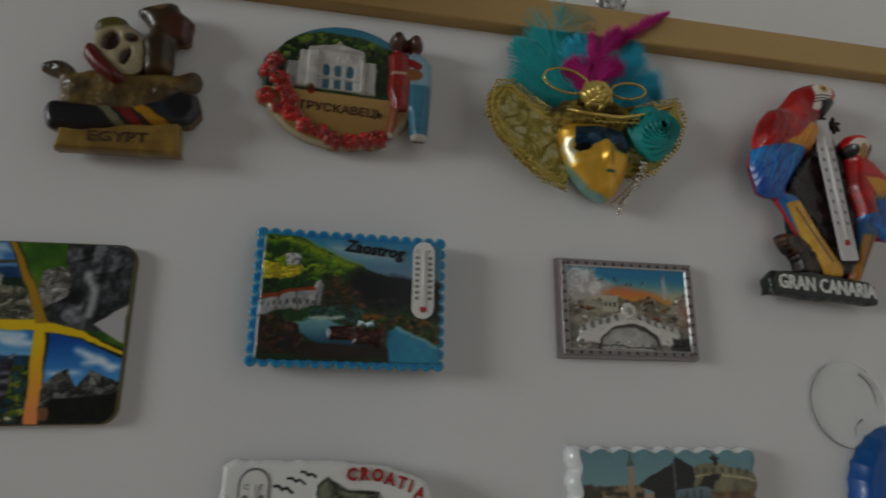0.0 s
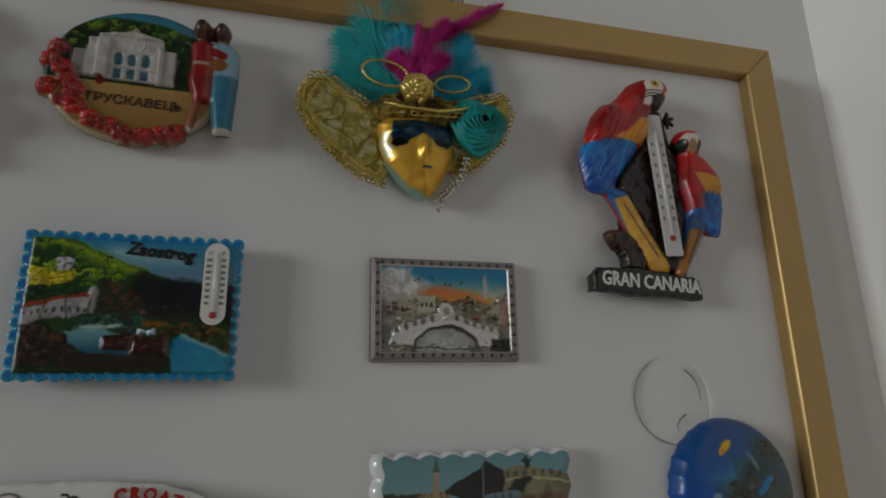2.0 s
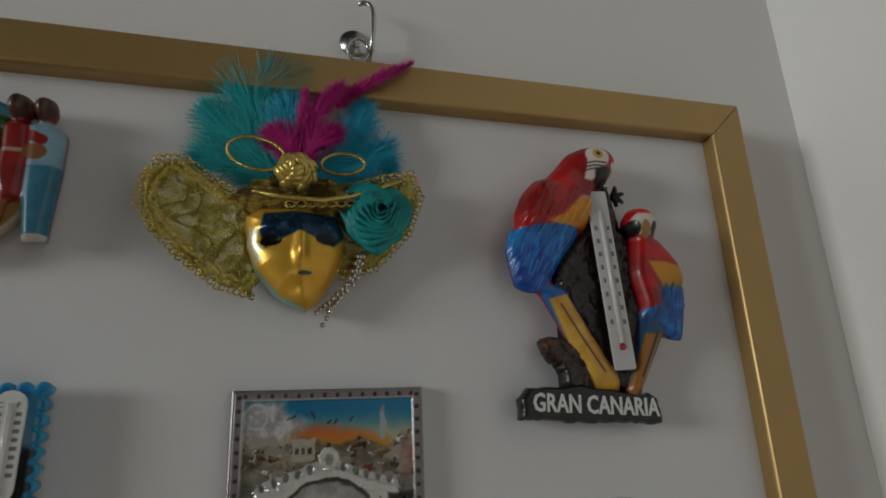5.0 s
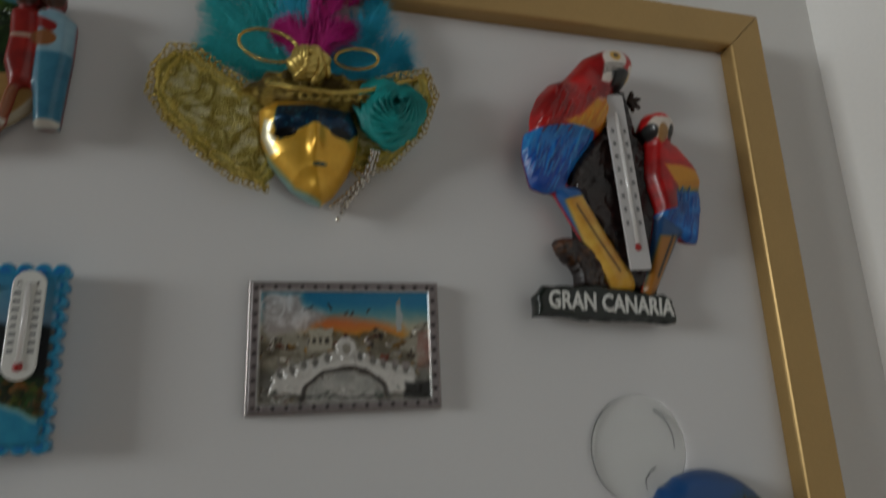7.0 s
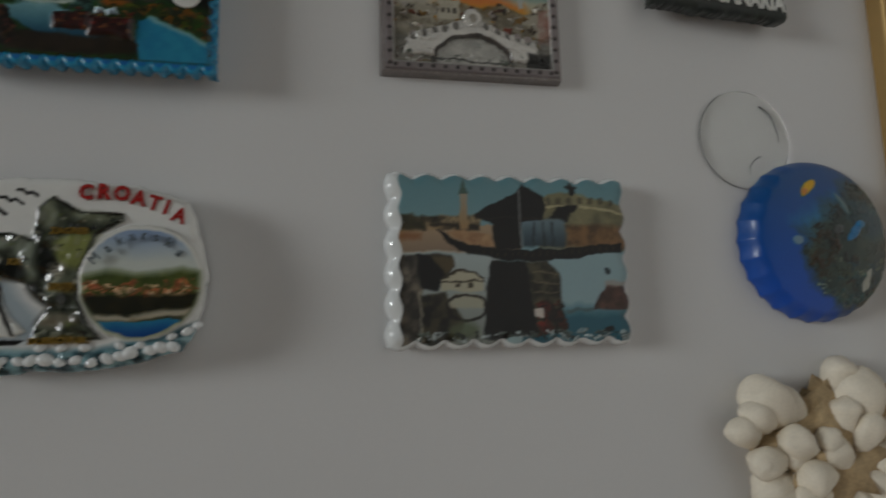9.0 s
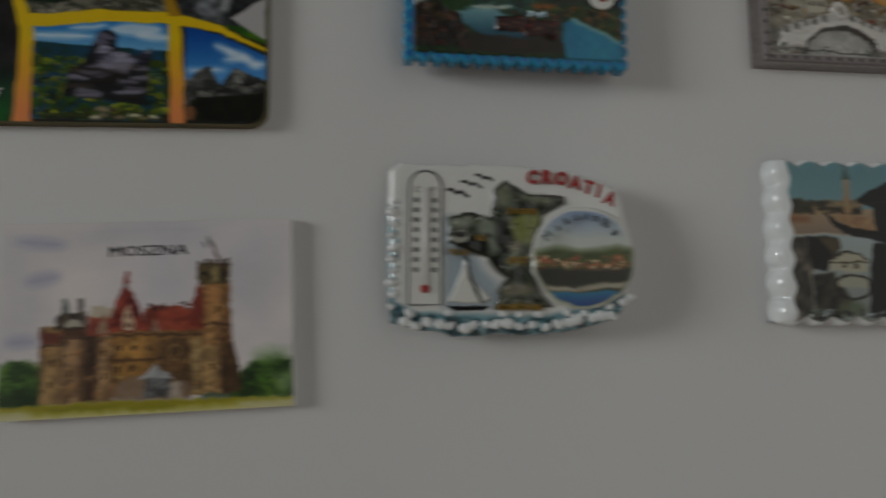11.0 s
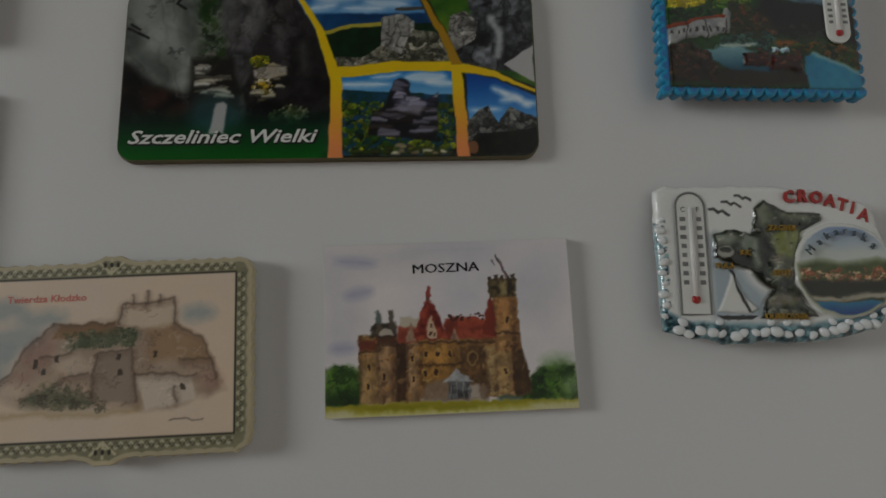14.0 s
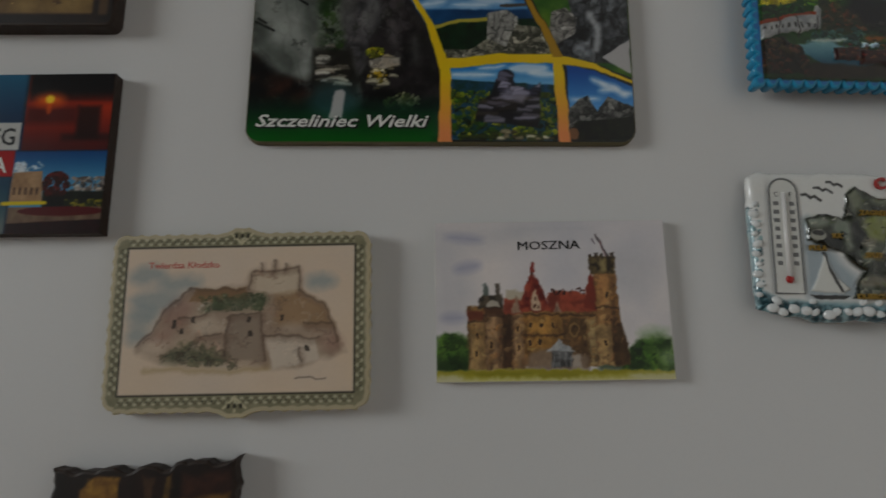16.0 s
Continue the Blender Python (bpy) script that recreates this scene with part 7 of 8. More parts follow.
def mask_magnet():
    cu, cv = 240.0, 205.0
    m = thing("carnival_mask", cu, cv, 0, "gold carnival mask magnet with lace hat and turquoise feathers", "mask magnet", MAGNETS)
    P = lambda pts: [(a - cu, b - cv) for a, b in pts]
    # feathers behind the hat
    for k, (mat, spine, width, count, w0) in enumerate((
            (TEAL_PLUME, [(236, 222), (226, 238), (222, 250), (231, 260), (243, 261)], 11, 620, 3.5),
            (TEAL_PLUME, [(236, 220), (222, 232), (214, 240), (209, 246)], 10, 420, 3.0),
            (TEAL_PLUME, [(232, 220), (220, 226), (212, 228), (208, 224)], 9, 340, 2.5),
            (BLUE_PLUME, [(238, 222), (238, 236), (236, 248)], 10, 380, 4.5),
            (BLUE_PLUME, [(242, 222), (256, 234), (262, 244), (262, 252)], 9, 420, 4.0),
            (BLUE_PLUME, [(244, 220), (262, 230), (270, 234), (273, 226)], 9, 420, 3.5),
            (BLUE_PLUME, [(246, 220), (262, 224), (270, 220), (274, 214)], 7, 300, 3.5))):
        plume(m, mat, "feather", P(spine), width * 1.15, count * 3, 30 + k, w0, "fluffy turquoise feather" if mat is BLUE_PLUME else "fluffy teal feather")
    for k, (spine, width, count) in enumerate((([(240, 224), (236, 232), (231, 234)], 8, 260), ([(240, 224), (245, 234), (253, 238)], 8, 260), ([(240, 226), (241, 240), (241.5, 254)], 3.0, 160), ([(241, 230), (246, 245), (254, 256), (258, 255)], 5.5, 300), ([(252, 248), (262, 258), (271, 264), (280, 270)], 3.6, 240))):
        plume(m, PINK_PLUME, "feather", P(spine), width, count * 3, 50 + k, 7.0, "magenta feather", 0.7)
    # the lace hat
    for side, pts in (("left", [(193, 207), (194, 215), (198, 222), (204, 223), (213, 217), (225, 211), (240, 212), (238, 200), (230, 186), (227, 180), (217, 183), (206, 191), (198, 199)]),
                      ("right", [(240, 213), (256, 217), (268, 221), (278, 223), (281, 214), (277, 202), (266, 190), (256, 187), (246, 196)])):
        c = Canvas(190, 176, 284, 226, 0.4, (0.55, 0.46, 0.20))
        c.wobble(0.9, 3, 4)
        shape = c.poly(pts)
        far = np.clip(-shape, 0, 30)
        c.H = 4.0 + 5.0 * np.clip(np.abs(c.U - cu) / 45, 0, 1) ** 1.5 + 2.0 * np.clip((c.V - 185) / 35, 0, 1)
        c.dome(shape, 1.6, 2.0)
        c.paint(c.rect(0, 0, 999, 999), (0.78, 0.74, 0.48), other=(0.62, 0.57, 0.26), size=4, seed=3, sharp=2)
        mesh_hole = fbm(c.U, c.V, 3.2, 8)
        c.paint(np.where(far > 4, 0.55 - mesh_hole, 9) * 4, (0.84, 0.82, 0.68), 0.85, 0.8)
        scroll = np.abs(fbm(c.U, c.V, 7, 12, 2) - 0.5) * 14 - 0.9
        c.paint(np.where(far > 4, scroll, 9), (0.56, 0.51, 0.20), 0.9, 0.5)
        c.H += 0.5 * np.clip(0.5 - scroll, 0, 1) * (far > 4)
        braid = np.where(far < 5, np.abs(np.mod(far, 2.2) - 1.1) - 0.55, 9)
        c.paint(braid, (0.88, 0.80, 0.44), 0.8, 0.5)
        c.H += 0.8 * np.clip(0.6 - braid, 0, 1) * (0.6 + 0.4 * np.sin(c.U * 3.1) * np.sin(c.V * 2.7))
        part("hat_brim", centred(c, cu, cv).mesh("hat_brim", shape, back=None, base=0), LACE, m, "stiff gold lace brim with braided edge")
        # bobbles of the braid along the rim
        edge = offset(P(pts), 0.6)
        bm = bmesh.new()
        rnd = random.Random(7)
        for i in range(len(edge)):
            a, b = edge[i], edge[(i + 1) % len(edge)]
            n = max(1, int(np.hypot(*(b - a)) / 2.0))
            for j in range(n):
                q = a + (b - a) * (j + rnd.uniform(-0.2, 0.2)) / n
                w = 5.5 + 5.0 * min(1, abs(q[0]) / 45) ** 1.5 + 2.0 * min(1, max(0, (q[1] + 20) / 35))
                if abs(q[0]) > 12:
                    tube(bm, [(q[0] + 1.0 * math.cos(t), q[1] + 1.0 * math.sin(t), w + 0.4 * math.sin(2 * t)) for t in np.linspace(0, 5.6, 8)], 0.32, 5)
        spangle = bmesh.new()
        for i in range(len(edge)):
            a, b = edge[i], edge[(i + 1) % len(edge)]
            for j in range(int(np.hypot(*(b - a)) / 1.1)):
                q = (a + (b - a) * rnd.random()) * (1 - 0.16 * rnd.random() ** 2)
                w = 6.6 + 5.0 * min(1, abs(q[0]) / 45) ** 1.5 + 2.0 * min(1, max(0, (q[1] + 20) / 35))
                if abs(q[0]) > 12:
                    ball(spangle, q[0], q[1], w, rnd.uniform(0.3, 0.75), rnd.uniform(0.3, 0.6), 0.4, rnd.uniform(0, 180), 6, 4)
        tagged(part("spangle", spangle, SPANGLE, m, "glittering gold spangles on the lace"), kind="stuff")
        tagged(part("braid", bm, CORD, m, "looped gold braid", True), kind="stuff")
    # the crown of the hat under the rose
    c = Canvas(214, 202, 268, 224, 0.4, (0.40, 0.34, 0.14))
    c.wobble(0.8, 3, 9)
    crown = c.poly([(218, 211), (226, 218), (240, 222), (256, 219), (266, 214), (256, 207), (240, 204), (228, 206)])
    c.H += 9.0
    c.dome(crown, 3.5, 5)
    c.H += 2.2 * (fbm(c.U, c.V, 5, 3) - 0.5) + 0.8 * np.sin(c.V * 2.2 + 3 * fbm(c.U, c.V, 9, 5))
    c.paint(c.rect(0, 0, 999, 999), (0.72, 0.64, 0.34), other=(0.40, 0.34, 0.14), size=3, seed=6, sharp=2.5)
    part("hat_crown", centred(c, cu, cv).mesh("hat_crown", crown, back=6), LACE, m, "folded gold lace crown")
    # the face
    c = Canvas(219, 170, 260, 214, 0.3, (0.82, 0.62, 0.18))
    face = np.minimum(c.poly([(224, 205), (225, 195), (228, 187), (234, 179.5), (240, 175.6), (244, 174.4), (248, 177.5), (252, 184), (255, 192), (256, 200), (253, 207), (240, 210), (229, 209)]), 99)
    c.H += 7.0
    c.dome(face, 8.5, 13)
    cx = c.U - 242.0
    c.H += 2.6 * np.exp(-((cx / 2.2) ** 2) - ((c.V - 192) / 4.0) ** 2) + 1.6 * np.exp(-((cx / 1.8) ** 2) - ((c.V - 198) / 5.0) ** 2)
    c.H += 1.0 * np.exp(-(((c.U - 243) / 3.0) ** 2) - ((c.V - 185) / 1.4) ** 2) + 1.2 * np.exp(-(((c.U - 243.5) / 3.5) ** 2) - ((c.V - 178.5) / 2.4) ** 2)
    for ex, ey in ((232.6, 196.2), (249.6, 197.2)):
        c.H -= 1.5 * np.exp(-(((c.U - ex) / 4.0) ** 2) - ((c.V - ey) / 2.4) ** 2)
        c.H += 1.0 * np.exp(-(((c.U - ex) / 4.5) ** 2) - ((c.V - ey - 4) / 1.6) ** 2)
    c.paint(c.rect(0, 0, 999, 999), (0.86, 0.68, 0.24), other=(0.92, 0.76, 0.36), size=8)
    white = np.maximum(c.poly([(223, 196), (229, 187), (236, 179), (244, 175), (244, 172), (230, 174), (220, 190)]), -99)
    c.paint(white, (0.60, 0.74, 0.74), 0.95, 1.0)
    c.paint(c.poly([(226, 201), (229, 199), (228, 196), (230, 194), (229, 191), (231, 190), (228, 189), (225, 196)]), (0.84, 0.82, 0.74), 0.95, 0.7)
    visor = c.poly([(229, 199), (230, 205), (240, 206.5), (253, 206), (255.5, 199), (252, 195), (246, 197.5), (241, 199), (237, 197), (231, 193.5)])
    c.paint(visor, (0.05, 0.30, 0.42), 1, 0.8, other=(0.03, 0.22, 0.34), size=2)
    c.dabs(visor, [(0.20, 0.52, 0.62), (0.02, 0.14, 0.24)], 90, 0.3, 0.6, 131, 0.8, 0.8, 0.1)
    for ex, ey, t in ((232.6, 195.8, 6), (249.6, 197.0, -4)):
        c.paint(c.ell(ex, ey, 3.4, 1.7, t), (0.02, 0.02, 0.025))
    c.paint(c.ell(243.2, 185.3, 2.2, 0.7, 4), (0.20, 0.34, 0.36), 0.9)
    part("face", centred(c, cu, cv).mesh("face", face, back=3), GOLD_PAINT, m, "gilded face with a dark blue eye mask")
    # the rose
    for ring, (n, r, h) in enumerate(((7, 6.4, 14.0), (6, 5.0, 16.0), (5, 3.4, 17.4), (3, 1.8, 18.4))):
        for k in range(n):
            a = 6.2832 * (k + 0.45 * ring) / n
            bm = bmesh.new()
            ball(bm, 239.4 - cu + r * math.cos(a) * 0.8, 219.8 - cv + r * math.sin(a) * 0.72, h, 4.3 - 0.45 * ring, 1.5, 2.8, math.degrees(a) + 90 + 14, 10, 6)
            part("rose_petal", bm, ROSE_FOIL, m, "pale gold satin rose petal" if ring + k == 0 else "", True)
    for k, (a, b, ru, rv, t) in enumerate(((226.5, 225.5, 9.6, 5.6, -18), (254.5, 224.0, 7.0, 3.8, -2))):
        bm = bmesh.new()
        t = radians(t)
        ring = [(a - cu + ru * math.cos(s) * math.cos(t) - rv * math.sin(s) * math.sin(t), b - cv + ru * math.cos(s) * math.sin(t) + rv * math.sin(s) * math.cos(t), 13.5 + 1.5 * math.cos(s)) for s in np.linspace(0, 6.2832, 30)]
        tube(bm, ring, 0.55, 7)
        part("cord_loop", bm, CORD, m, "gold cord loop", True)
    bm = bmesh.new()
    tube(bm, [(a - cu, b - cv, w) for a, b, w in ((226, 212, 14), (236, 209.5, 16.5), (248, 209, 17), (258, 212, 15), (266, 216, 13), (275, 220, 12))], 0.8, 8)
    part("cord_band", bm, CORD, m, "twisted gold cord", True)
    for k in range(7):
        bm = bmesh.new()
        x = 238 + 3.2 * k
        tube(bm, [(x - cu + 1.5 * math.cos(s), 207.6 + 0.35 * k - cv + 1.1 * math.sin(s), 16 - 0.3 * k) for s in np.linspace(0, 6.2832, 12)], 0.4, 6)
        part("cord_curl", bm, CORD, m, "", True)
    # the organza rosette
    for k in range(9):
        bm = bmesh.new()
        r = 12.2 - 1.25 * k
        pts = []
        for s in np.linspace(0, 6.2832, 26):
            wav = 1 + 0.10 * math.sin(3 * s + k) + 0.06 * math.sin(7 * s + 2 * k)
            pts.append((266.2 - cu + r * wav * math.cos(s) * 1.0 + 0.15 * k, 207.4 - cv + r * wav * math.sin(s) * 0.98))
        rows = [[bm.verts.new((a * MM, b * MM, (9 + 0.9 * k) * MM)) for a, b in pts[:-1]], [bm.verts.new(((a * 0.97 - 0.15) * MM, (b * 0.97) * MM, (12.5 + 0.9 * k + 0.5 * math.sin(i)) * MM)) for i, (a, b) in enumerate(pts[:-1])]]
        inner = [bm.verts.new(((266.2 - cu + (a - 266.2 + cu) * 0.72) * MM, (207.4 - cv + (b - 207.4 + cv) * 0.72) * MM, (11.0 + 0.9 * k) * MM)) for a, b in pts[:-1]]
        n = len(rows[0])
        for a, b in ((rows[0], rows[1]), (rows[1], inner)):
            for i in range(n):
                bm.faces.new((a[i], a[(i + 1) % n], b[(i + 1) % n], b[i]))
        part("petal", bm, TEAL_CLOTH, m, "teal organza petal" if k == 0 else "", True)
    back = bmesh.new()
    ball(back, 266.2 - cu, 207.4 - cv, 8, 11.5, 11.2, 7)
    part("rosette_pad", back, TEAL_CLOTH, m, "", True)
    # strings of beads
    bead = bmesh.new()
    ball(bead, 0, 0, 0, 0.95, segs=10, rings=7)
    first = None
    for chain, count in (([(261, 193), (259, 186), (255, 180), (249.5, 170.5)], 14), ([(262, 193), (260, 185), (254, 178), (251, 175)], 11), ([(260, 193), (257, 184), (252, 178.5), (247.5, 174.5)], 12)):
        xs = np.linspace(0, 1, count)
        us = np.interp(xs, np.linspace(0, 1, 4), [p[0] for p in chain])
        vs = np.interp(xs, np.linspace(0, 1, 4), [p[1] for p in chain])
        for i in range(count):
            if first is None:
                first = part("bead", bead, BEAD, m, "tiny silver bead", True)
                ob = first
            else:
                ob = new("bead", first.data)
                ob.parent = m
            ob.location = ((us[i] - cu) * MM, (vs[i] - cv) * MM, (9.5 - 3.0 * xs[i] + 0.4 * (i % 2)) * MM)


GOLD_PAINT = material("gilt_paint", rough=0.33, metal=0.5, var=0.08, bump=0.12, printed=True, coat=0.15)


def spa_magnet():
    cu, cv = 134.0, 215.0
    m = thing("oval_relief_magnet", cu, cv, 0, "oval resin magnet with white villa, red flowers and two figures", "magnet", MAGNETS)
    c = Canvas(98, 184, 176, 248, 0.32, (0.60, 0.48, 0.26))
    oval = c.ell(134, 216, 31.5, 27.6, 4)
    c.wobble(0.6, 3, 5)
    blooms = [(107, 224), (105, 219), (109.5, 216), (105, 208), (111, 212), (114, 207.5), (111.5, 203), (115.5, 201), (121, 196.5), (126.5, 194.5), (132, 191.5), (138.5, 191.6), (145, 192.8), (149, 194)]
    shape = oval
    for a, b in blooms:
        shape = np.minimum(shape, c.ell(a, b, 4.4, 3.6))
    c.H += 4.0
    c.dome(shape, 3.0, 2.4)
    part("magnet_disc", slab(round_rect(-12, -10, 12, 10, 3), -0.05, 5.0, 0.3), DARK, m, "dark magnet disc behind the plaque")
    c.fade(c.rect(0, 0, 999, 999), (0.36, 0.56, 0.62), (0.22, 0.50, 0.60), 232, 244)
    c.paint(c.under([(100, 232), (112, 236), (125, 239), (140, 238), (152, 234), (170, 228)]), (0.18, 0.32, 0.08), 1, 1.5, other=(0.07, 0.16, 0.05), size=4)
    c.dabs(np.maximum(c.poly([(104, 222), (112, 236), (128, 239), (146, 237), (154, 230), (150, 222), (110, 222)]), oval), [(0.30, 0.42, 0.08), (0.10, 0.22, 0.05), (0.44, 0.52, 0.16)], 150, 0.6, 1.9, 141, 0.8, 0.85, 0.2)
    c.wobble(0.15, 3, 5)
    c.fade(c.under([(98, 212), (118, 212), (150, 211), (176, 212)]), (0.60, 0.48, 0.27), (0.70, 0.58, 0.38), 195, 212)
    house = c.poly([(120, 213), (120, 231), (129, 232.6), (132, 235.5), (135, 232.6), (142.4, 231), (142.4, 212.5)])
    wings = np.minimum.reduce([c.rect(116.6, 213, 123.4, 229.4), c.rect(141, 212, 147, 226.5), c.rect(112, 213, 118, 224)])
    c.paint(np.minimum(house, wings), (0.80, 0.79, 0.77), other=(0.70, 0.69, 0.68), size=4)
    c.paint(c.rect(111, 213, 116.4, 224), (0.56, 0.55, 0.54), 0.9)
    c.dome(house, 1.2, 0.8)
    c.dome(wings, 1.6, 0.9)
    c.dome(np.maximum(house, c.rect(119, 230, 144, 233)), 0.8, 0.5)
    c.paint(np.maximum(house, c.poly([(121, 232), (129, 233.4), (132, 236), (135, 233.4), (142, 231.4), (142, 233)])), (0.62, 0.60, 0.44), 0.7, 1)
    for x in (127.3, 132.0, 136.7):
        for y, hh in ((218.6, 5.0), (213.2, 4.0)):
            pane = c.rect(x - 1.5, y, x + 1.5, y + hh, 1.2 if hh > 4.5 else 0.1)
            c.paint(pane, (0.26, 0.40, 0.46), other=(0.36, 0.50, 0.55), size=2)
            c.H -= 0.6 * np.clip(0.5 - pane, 0, 1)
    c.paint(c.line([(123.5, 218), (141, 217)], 0.6), (0.66, 0.66, 0.66))
    c.paint(np.maximum(oval, c.ell(122, 212, 1.4)), (0.5, 0.1, 0.08))
    c.paint(np.maximum(np.abs(oval + 0.8) - 0.8, c.v - 206), (0.70, 0.68, 0.62), 0.8)
    rnd = random.Random(4)
    for a, b in blooms:
        for k in range(5):
            t = 1.2566 * k + rnd.uniform(-0.3, 0.3)
            petal = c.ell(a + 2.1 * math.cos(t), b + 1.8 * math.sin(t), 2.0, 1.6)
            c.paint(petal, (0.70 + rnd.uniform(-0.14, 0.1), 0.17, 0.13), 1, 0.6)
            c.dome(petal, 1.6, 1.6)
        c.paint(c.ell(a, b, 0.7), (0.74, 0.50, 0.44))
    part("plaque", centred(c, cu, cv).mesh("plaque", shape, back=2.4, draft=1.2), RESIN, m, "moulded villa scene with red blooms along the rim")
    lettering("lettering", "ТРУСКАВЕЦЬ", 3.5, 134.0 - cu, 203.2 - cv, 7.1, BROWN_INK, m, turn=-2.2, depth=0.25, wide=1.05, bold=0.05, label="dark brown raised Cyrillic place name")
    # the two moulded figures as one plain shape
    c = Canvas(148, 190, 174, 246, 0.34, (0.55, 0.08, 0.08))
    woman = np.minimum.reduce([c.ell(155.6, 237.5, 3.6, 4.4), c.poly([(151.6, 232.5), (159.5, 233), (161, 222), (160.5, 206.5), (154.5, 206.5), (151.8, 215), (152.4, 223)]), c.poly([(153.6, 207), (157, 207), (156, 200), (154.6, 194), (152, 194.4)])])
    man = np.minimum.reduce([c.ell(162.8, 237.2, 3.4, 4.2), c.poly([(159, 232.4), (166, 233), (170, 229), (170, 218), (168.8, 194), (162, 194), (160.4, 207), (160, 218)])])
    both = np.minimum(woman, man)
    both = c.smooth(both, 0.6)
    c.dome(both, 4.5, 2.4)
    c.dome(np.minimum(c.ell(155.6, 237.5, 3.6, 4.4), c.ell(162.8, 237.2, 3.4, 4.2)), 2.5, 3.5)
    c.H = c.smooth(c.H, 0.6) + 6.0
    c.paint(man, (0.60, 0.70, 0.74), other=(0.48, 0.62, 0.68), size=4)
    c.paint(np.maximum(man, c.v - 217.5), (0.20, 0.44, 0.54), 1, 0.8, other=(0.30, 0.54, 0.62), size=4)
    c.paint(woman, (0.64, 0.17, 0.13), other=(0.52, 0.11, 0.09), size=4)
    c.paint(np.maximum(woman, c.v - 206.5), (0.62, 0.40, 0.26), 1, 0.8)
    c.paint(np.maximum(both, c.rect(153, 221.5, 160, 222.8)), (0.70, 0.62, 0.56))
    c.paint(np.maximum(both, c.ell(162.5, 222, 3.4, 2.6)), (0.56, 0.38, 0.22))
    c.paint(np.maximum(both, c.line([(157, 229), (164, 226)], 3.2)), (0.56, 0.08, 0.07))
    c.paint(np.minimum(c.ell(155.6, 237.5, 3.6, 4.4), c.ell(162.8, 237.2, 3.4, 4.2)), (0.26, 0.15, 0.10), other=(0.40, 0.26, 0.18), size=2)
    c.paint(np.maximum(both, c.v - 196), (0.78, 0.76, 0.72))
    part("statuette", centred(c, cu, cv).mesh("statuette", both, back=4.0), RESIN, m, "plain moulded figure group in red and blue")


BROWN_INK = material("brown_paint", (0.24, 0.15, 0.08), 0.5, var=0.15)


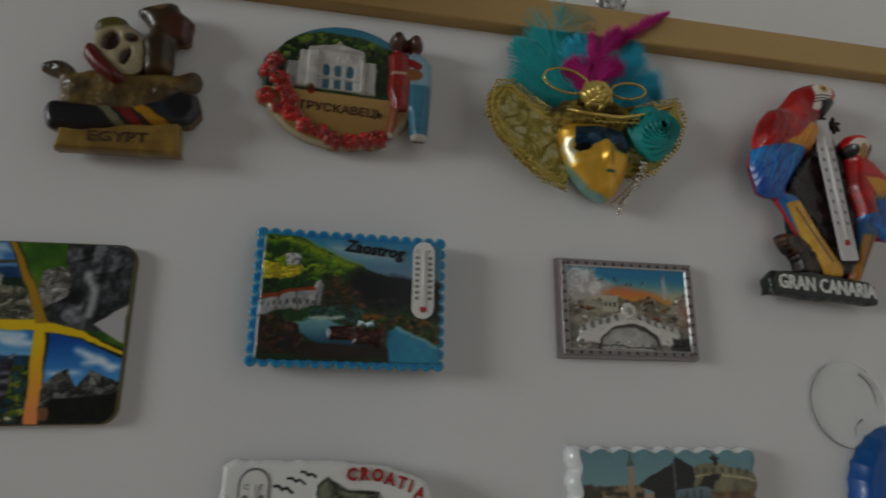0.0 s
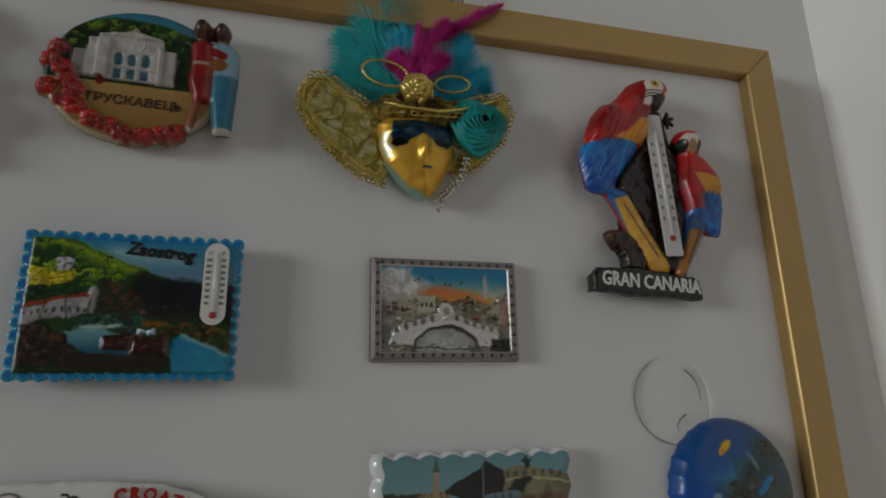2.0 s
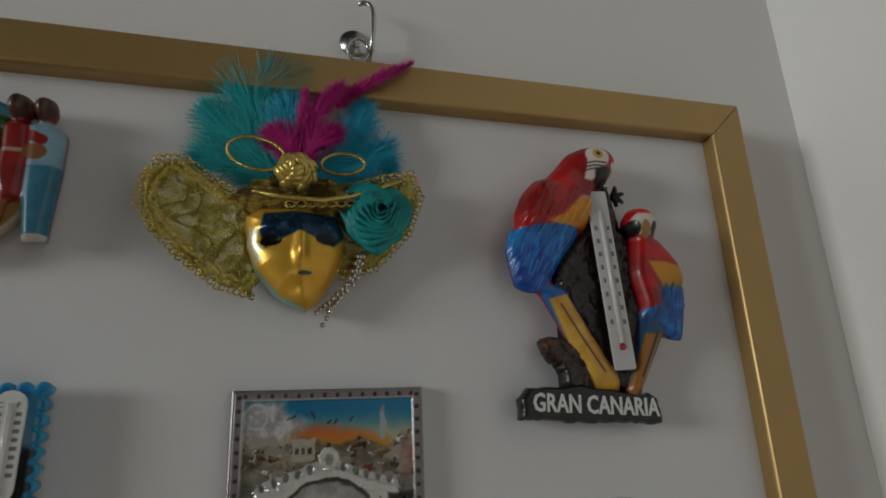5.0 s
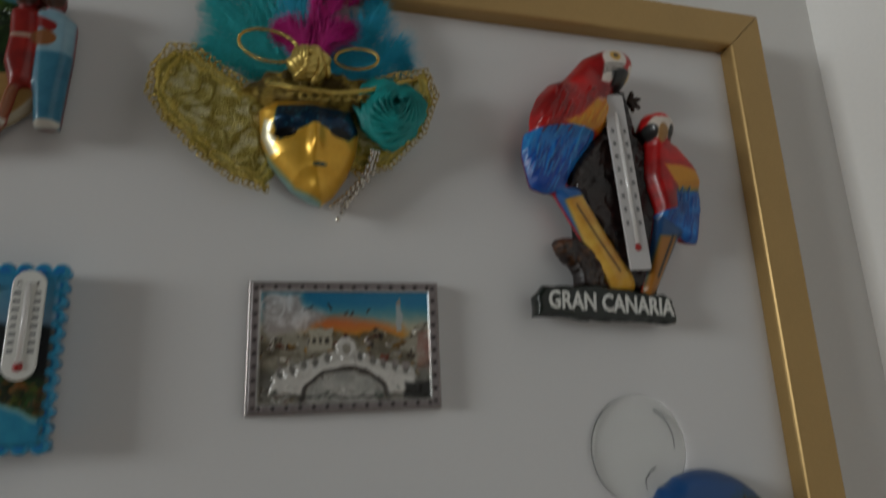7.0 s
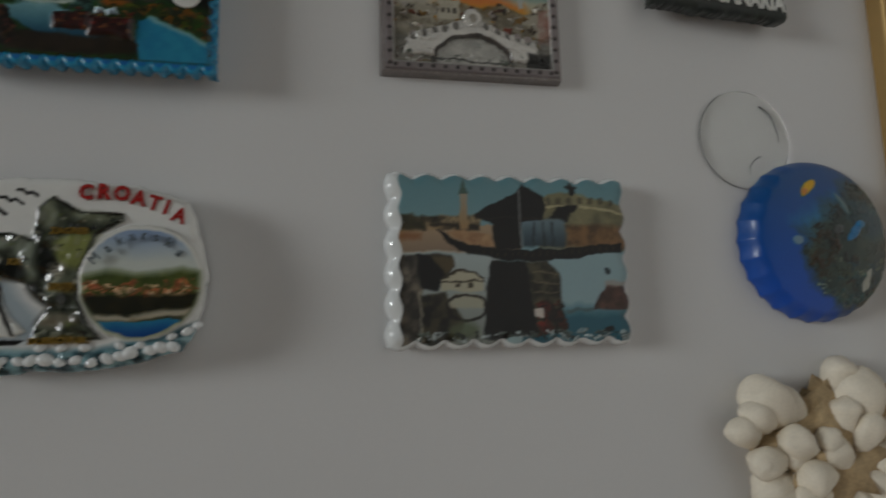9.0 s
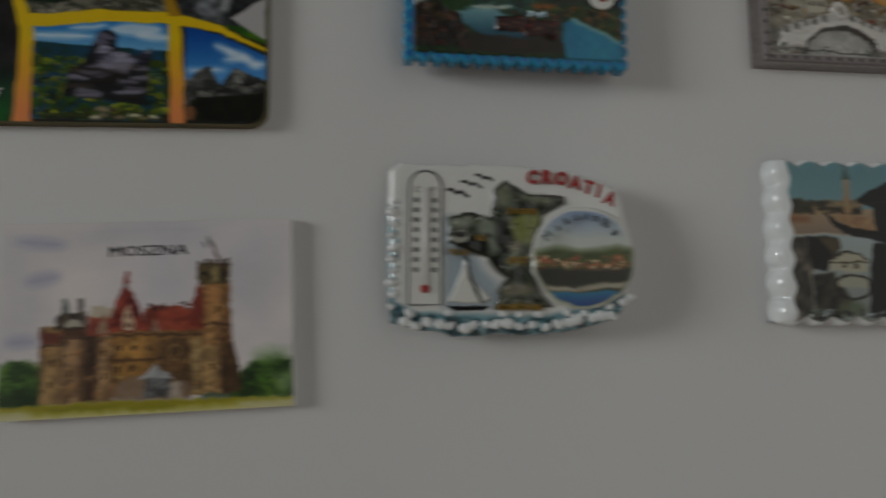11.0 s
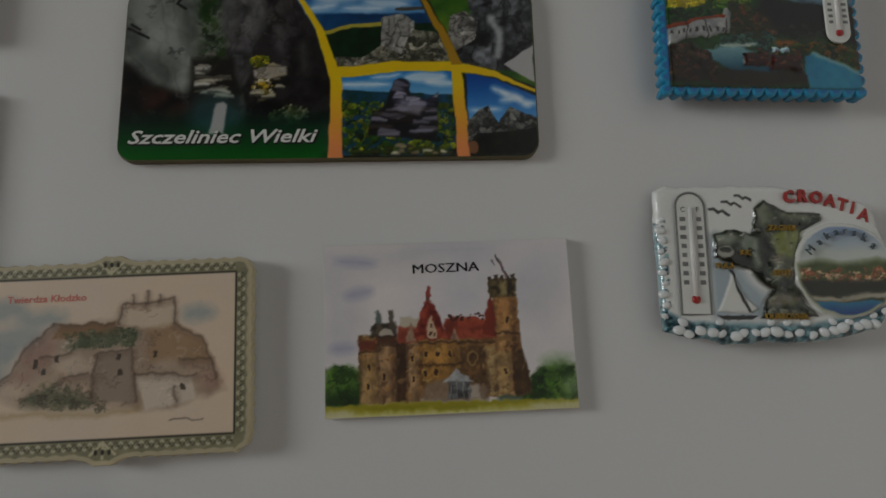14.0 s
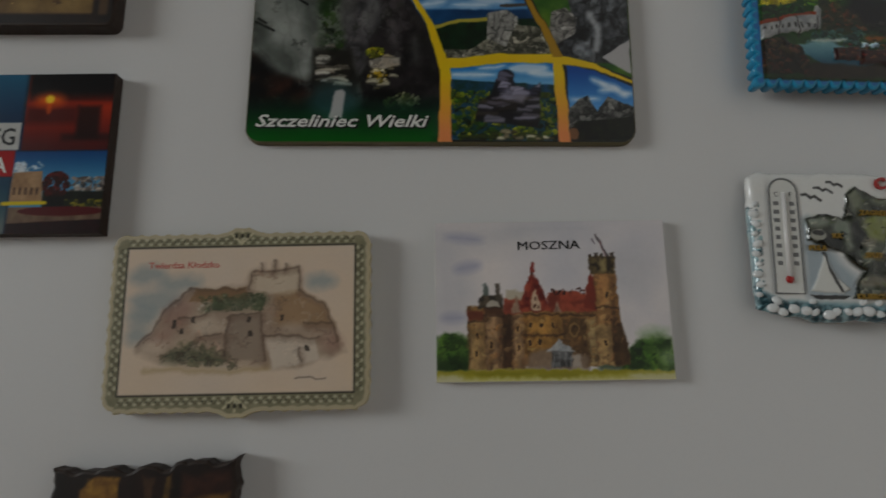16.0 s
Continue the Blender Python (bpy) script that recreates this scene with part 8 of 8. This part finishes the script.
def camel_magnet():
    cu, cv = 54.0, 205.0
    m = thing("camel_magnet", cu, cv, 0, "sandy resin camel magnet resting on a striped saddle and base", "magnet", MAGNETS)
    SAND = (0.46, 0.34, 0.18)
    grid = lambda: Canvas(22, 174, 87, 248, 0.36, SAND)
    part("magnet_disc", slab(round_rect(-12, -10, 12, 5, 3), -0.05, 5.0, 0.3), DARK, m, "dark magnet disc behind the camel")
    c = grid()
    base = c.poly([(35, 177.6), (36, 190), (76.5, 192), (78, 178.6)])
    c.H += 6.5
    c.dome(base, 3.5, 1.5)
    c.paint(c.rect(0, 0, 999, 999), (0.62, 0.52, 0.27), other=(0.50, 0.40, 0.18), size=5)
    part("base", centred(c, cu, cv).mesh("base", base, back=3.0), RESIN, m, "sand-coloured base")
    lettering("lettering", "EGYPT", 4.0, 56.0 - cu, 181.6 - cv, 10.1, BROWN_INK, m, turn=2.5, depth=0.2, wide=1.25, bold=0.08, label="dark carved capitals")
    c = grid()
    c.wobble(0.7, 4, 3)
    body = np.minimum.reduce([c.poly([(31, 207), (33, 194), (58, 193), (68, 198), (79, 207), (78.5, 213), (71, 213), (60, 212), (42, 211)]), c.ell(30.5, 210, 6, 3.4, -8), c.ell(77, 210.5, 4.2, 4.6)])
    body = c.smooth(body, 0.7)
    c.H += 5
    c.dome(body, 4, 4)
    c.H = c.smooth(c.H, 0.7)
    c.H += 1.2 * (fbm(c.U, c.V, 5, 4) - 0.5)
    c.paint(body, (0.50, 0.42, 0.22), other=(0.34, 0.27, 0.13), size=6, seed=3, sharp=1.6)
    c.paint(c.ell(30.5, 211, 6, 3), (0.22, 0.18, 0.10), 0.8, 2)
    c.paint(c.ell(77, 211, 3.6, 3.6), (0.32, 0.22, 0.09), 0.8, 2)
    part("body", centred(c, cu, cv).mesh("body", body, back=3.0), RESIN, m, "kneeling sandy body")
    c = grid()
    c.wobble(0.6, 4, 8)
    neck = np.minimum(c.poly([(58, 224), (60, 211), (70, 212), (69.5, 224), (67, 232), (60, 232)]), c.poly([(53.5, 238), (58, 240), (63, 242), (67.5, 243.4), (70, 240), (75.6, 235), (76, 227), (72, 225), (65, 226.5), (59, 232)]))
    neck = c.smooth(neck, 0.7)
    c.H += 6
    c.dome(neck, 5, 4)
    c.H = c.smooth(c.H, 0.7)
    c.paint(neck, (0.36, 0.28, 0.15), other=(0.24, 0.17, 0.09), size=5)
    c.paint(c.poly([(66, 236), (75, 236), (76, 227), (67, 227)]), (0.36, 0.17, 0.10), 0.85, 2)
    c.paint(c.ell(63, 239, 2.8, 1.6), (0.56, 0.48, 0.36), 0.8, 1)
    c.paint(c.ell(56, 237, 2.2, 2.4), (0.20, 0.13, 0.08), 0.9, 1)
    part("head", centred(c, cu, cv).mesh("head", neck, back=3.0), RESIN, m, "reddish brown neck and head")
    c = grid()
    c.wobble(0.4, 4, 2)
    rider = np.minimum(c.ell(50.5, 220.5, 9.4, 11.8, 28), c.ell(46, 230, 6, 4, 20))
    rider = c.smooth(rider, 0.7)
    c.H += 6
    c.dome(rider, 5, 5)
    c.H = c.smooth(c.H, 0.7)
    c.paint(rider, (0.74, 0.71, 0.60), other=(0.62, 0.58, 0.46), size=5)
    c.paint(np.maximum(rider, c.poly([(38, 236), (52, 236), (52, 230), (44, 226), (40, 226)])), (0.36, 0.34, 0.12), 0.9, 1.5)
    for a, b, r1, r2 in ((47.8, 222, 3.0, 3.8), (54.5, 224.6, 2.2, 2.2), (53.6, 216.2, 2.0, 3.2)):
        hollow = c.ell(a, b, r1, r2, -10)
        c.paint(hollow, (0.20, 0.13, 0.08), 0.95, 0.8, other=(0.32, 0.16, 0.10), size=2)
        c.H -= 2.5 * np.clip(0.5 - hollow / 2, 0, 1)
    part("rider", centred(c, cu, cv).mesh("rider", rider, back=3.0), RESIN, m, "pale rounded shape with dark hollows")
    c = grid()
    c.wobble(0.4, 4, 2)
    scarf = c.poly([(40, 221), (39, 215), (44, 209), (51, 204.5), (56, 207), (51, 211), (45.5, 216), (42, 221)])
    scarf = c.smooth(scarf, 0.7)
    c.H += 8
    c.dome(scarf, 5, 2.5)
    c.H = c.smooth(c.H, 0.7)
    c.paint(scarf, (0.48, 0.07, 0.07), other=(0.38, 0.05, 0.05), size=4)
    part("scarf", centred(c, cu, cv).mesh("scarf", scarf, back=3.0), RESIN, m, "red scarf")
    c = grid()
    c.wobble(0.4, 4, 2)
    cloth = np.minimum(c.poly([(29.5, 192), (32, 185), (45, 184.5), (57.5, 187.5), (68, 189), (80, 191), (83, 197), (81, 203), (75, 205), (67, 199.5), (58, 196), (46, 195.5), (32, 196)]), 99)
    cloth = c.smooth(cloth, 0.7)
    c.H += 8
    c.dome(cloth, 4, 2.6)
    c.H = c.smooth(c.H, 0.7)
    c.paint(cloth, (0.05, 0.05, 0.06), other=(0.08, 0.08, 0.11), size=4)
    for line, wd, col in (([(48, 196), (58, 186)], 3.0, (0.46, 0.46, 0.36)), ([(54, 196), (64, 187)], 3.6, (0.48, 0.09, 0.06)), ([(59.5, 197), (71, 189)], 3.8, (0.66, 0.50, 0.06)), ([(65, 198.5), (77, 190)], 3.2, (0.10, 0.16, 0.22))):
        c.paint(np.maximum(c.line(line, wd), cloth), col, 1, 0.7)
    c.paint(np.abs(c.ell(76, 197.5, 6.6, 5.6, 30)) - 0.5, (0.22, 0.24, 0.26), 0.8)
    part("saddle_cloth", centred(c, cu, cv).mesh("saddle_cloth", cloth, back=3.0), RESIN, m, "black cloth with white, red and yellow stripes")


parrot_magnet()
mask_magnet()
spa_magnet()
camel_magnet()
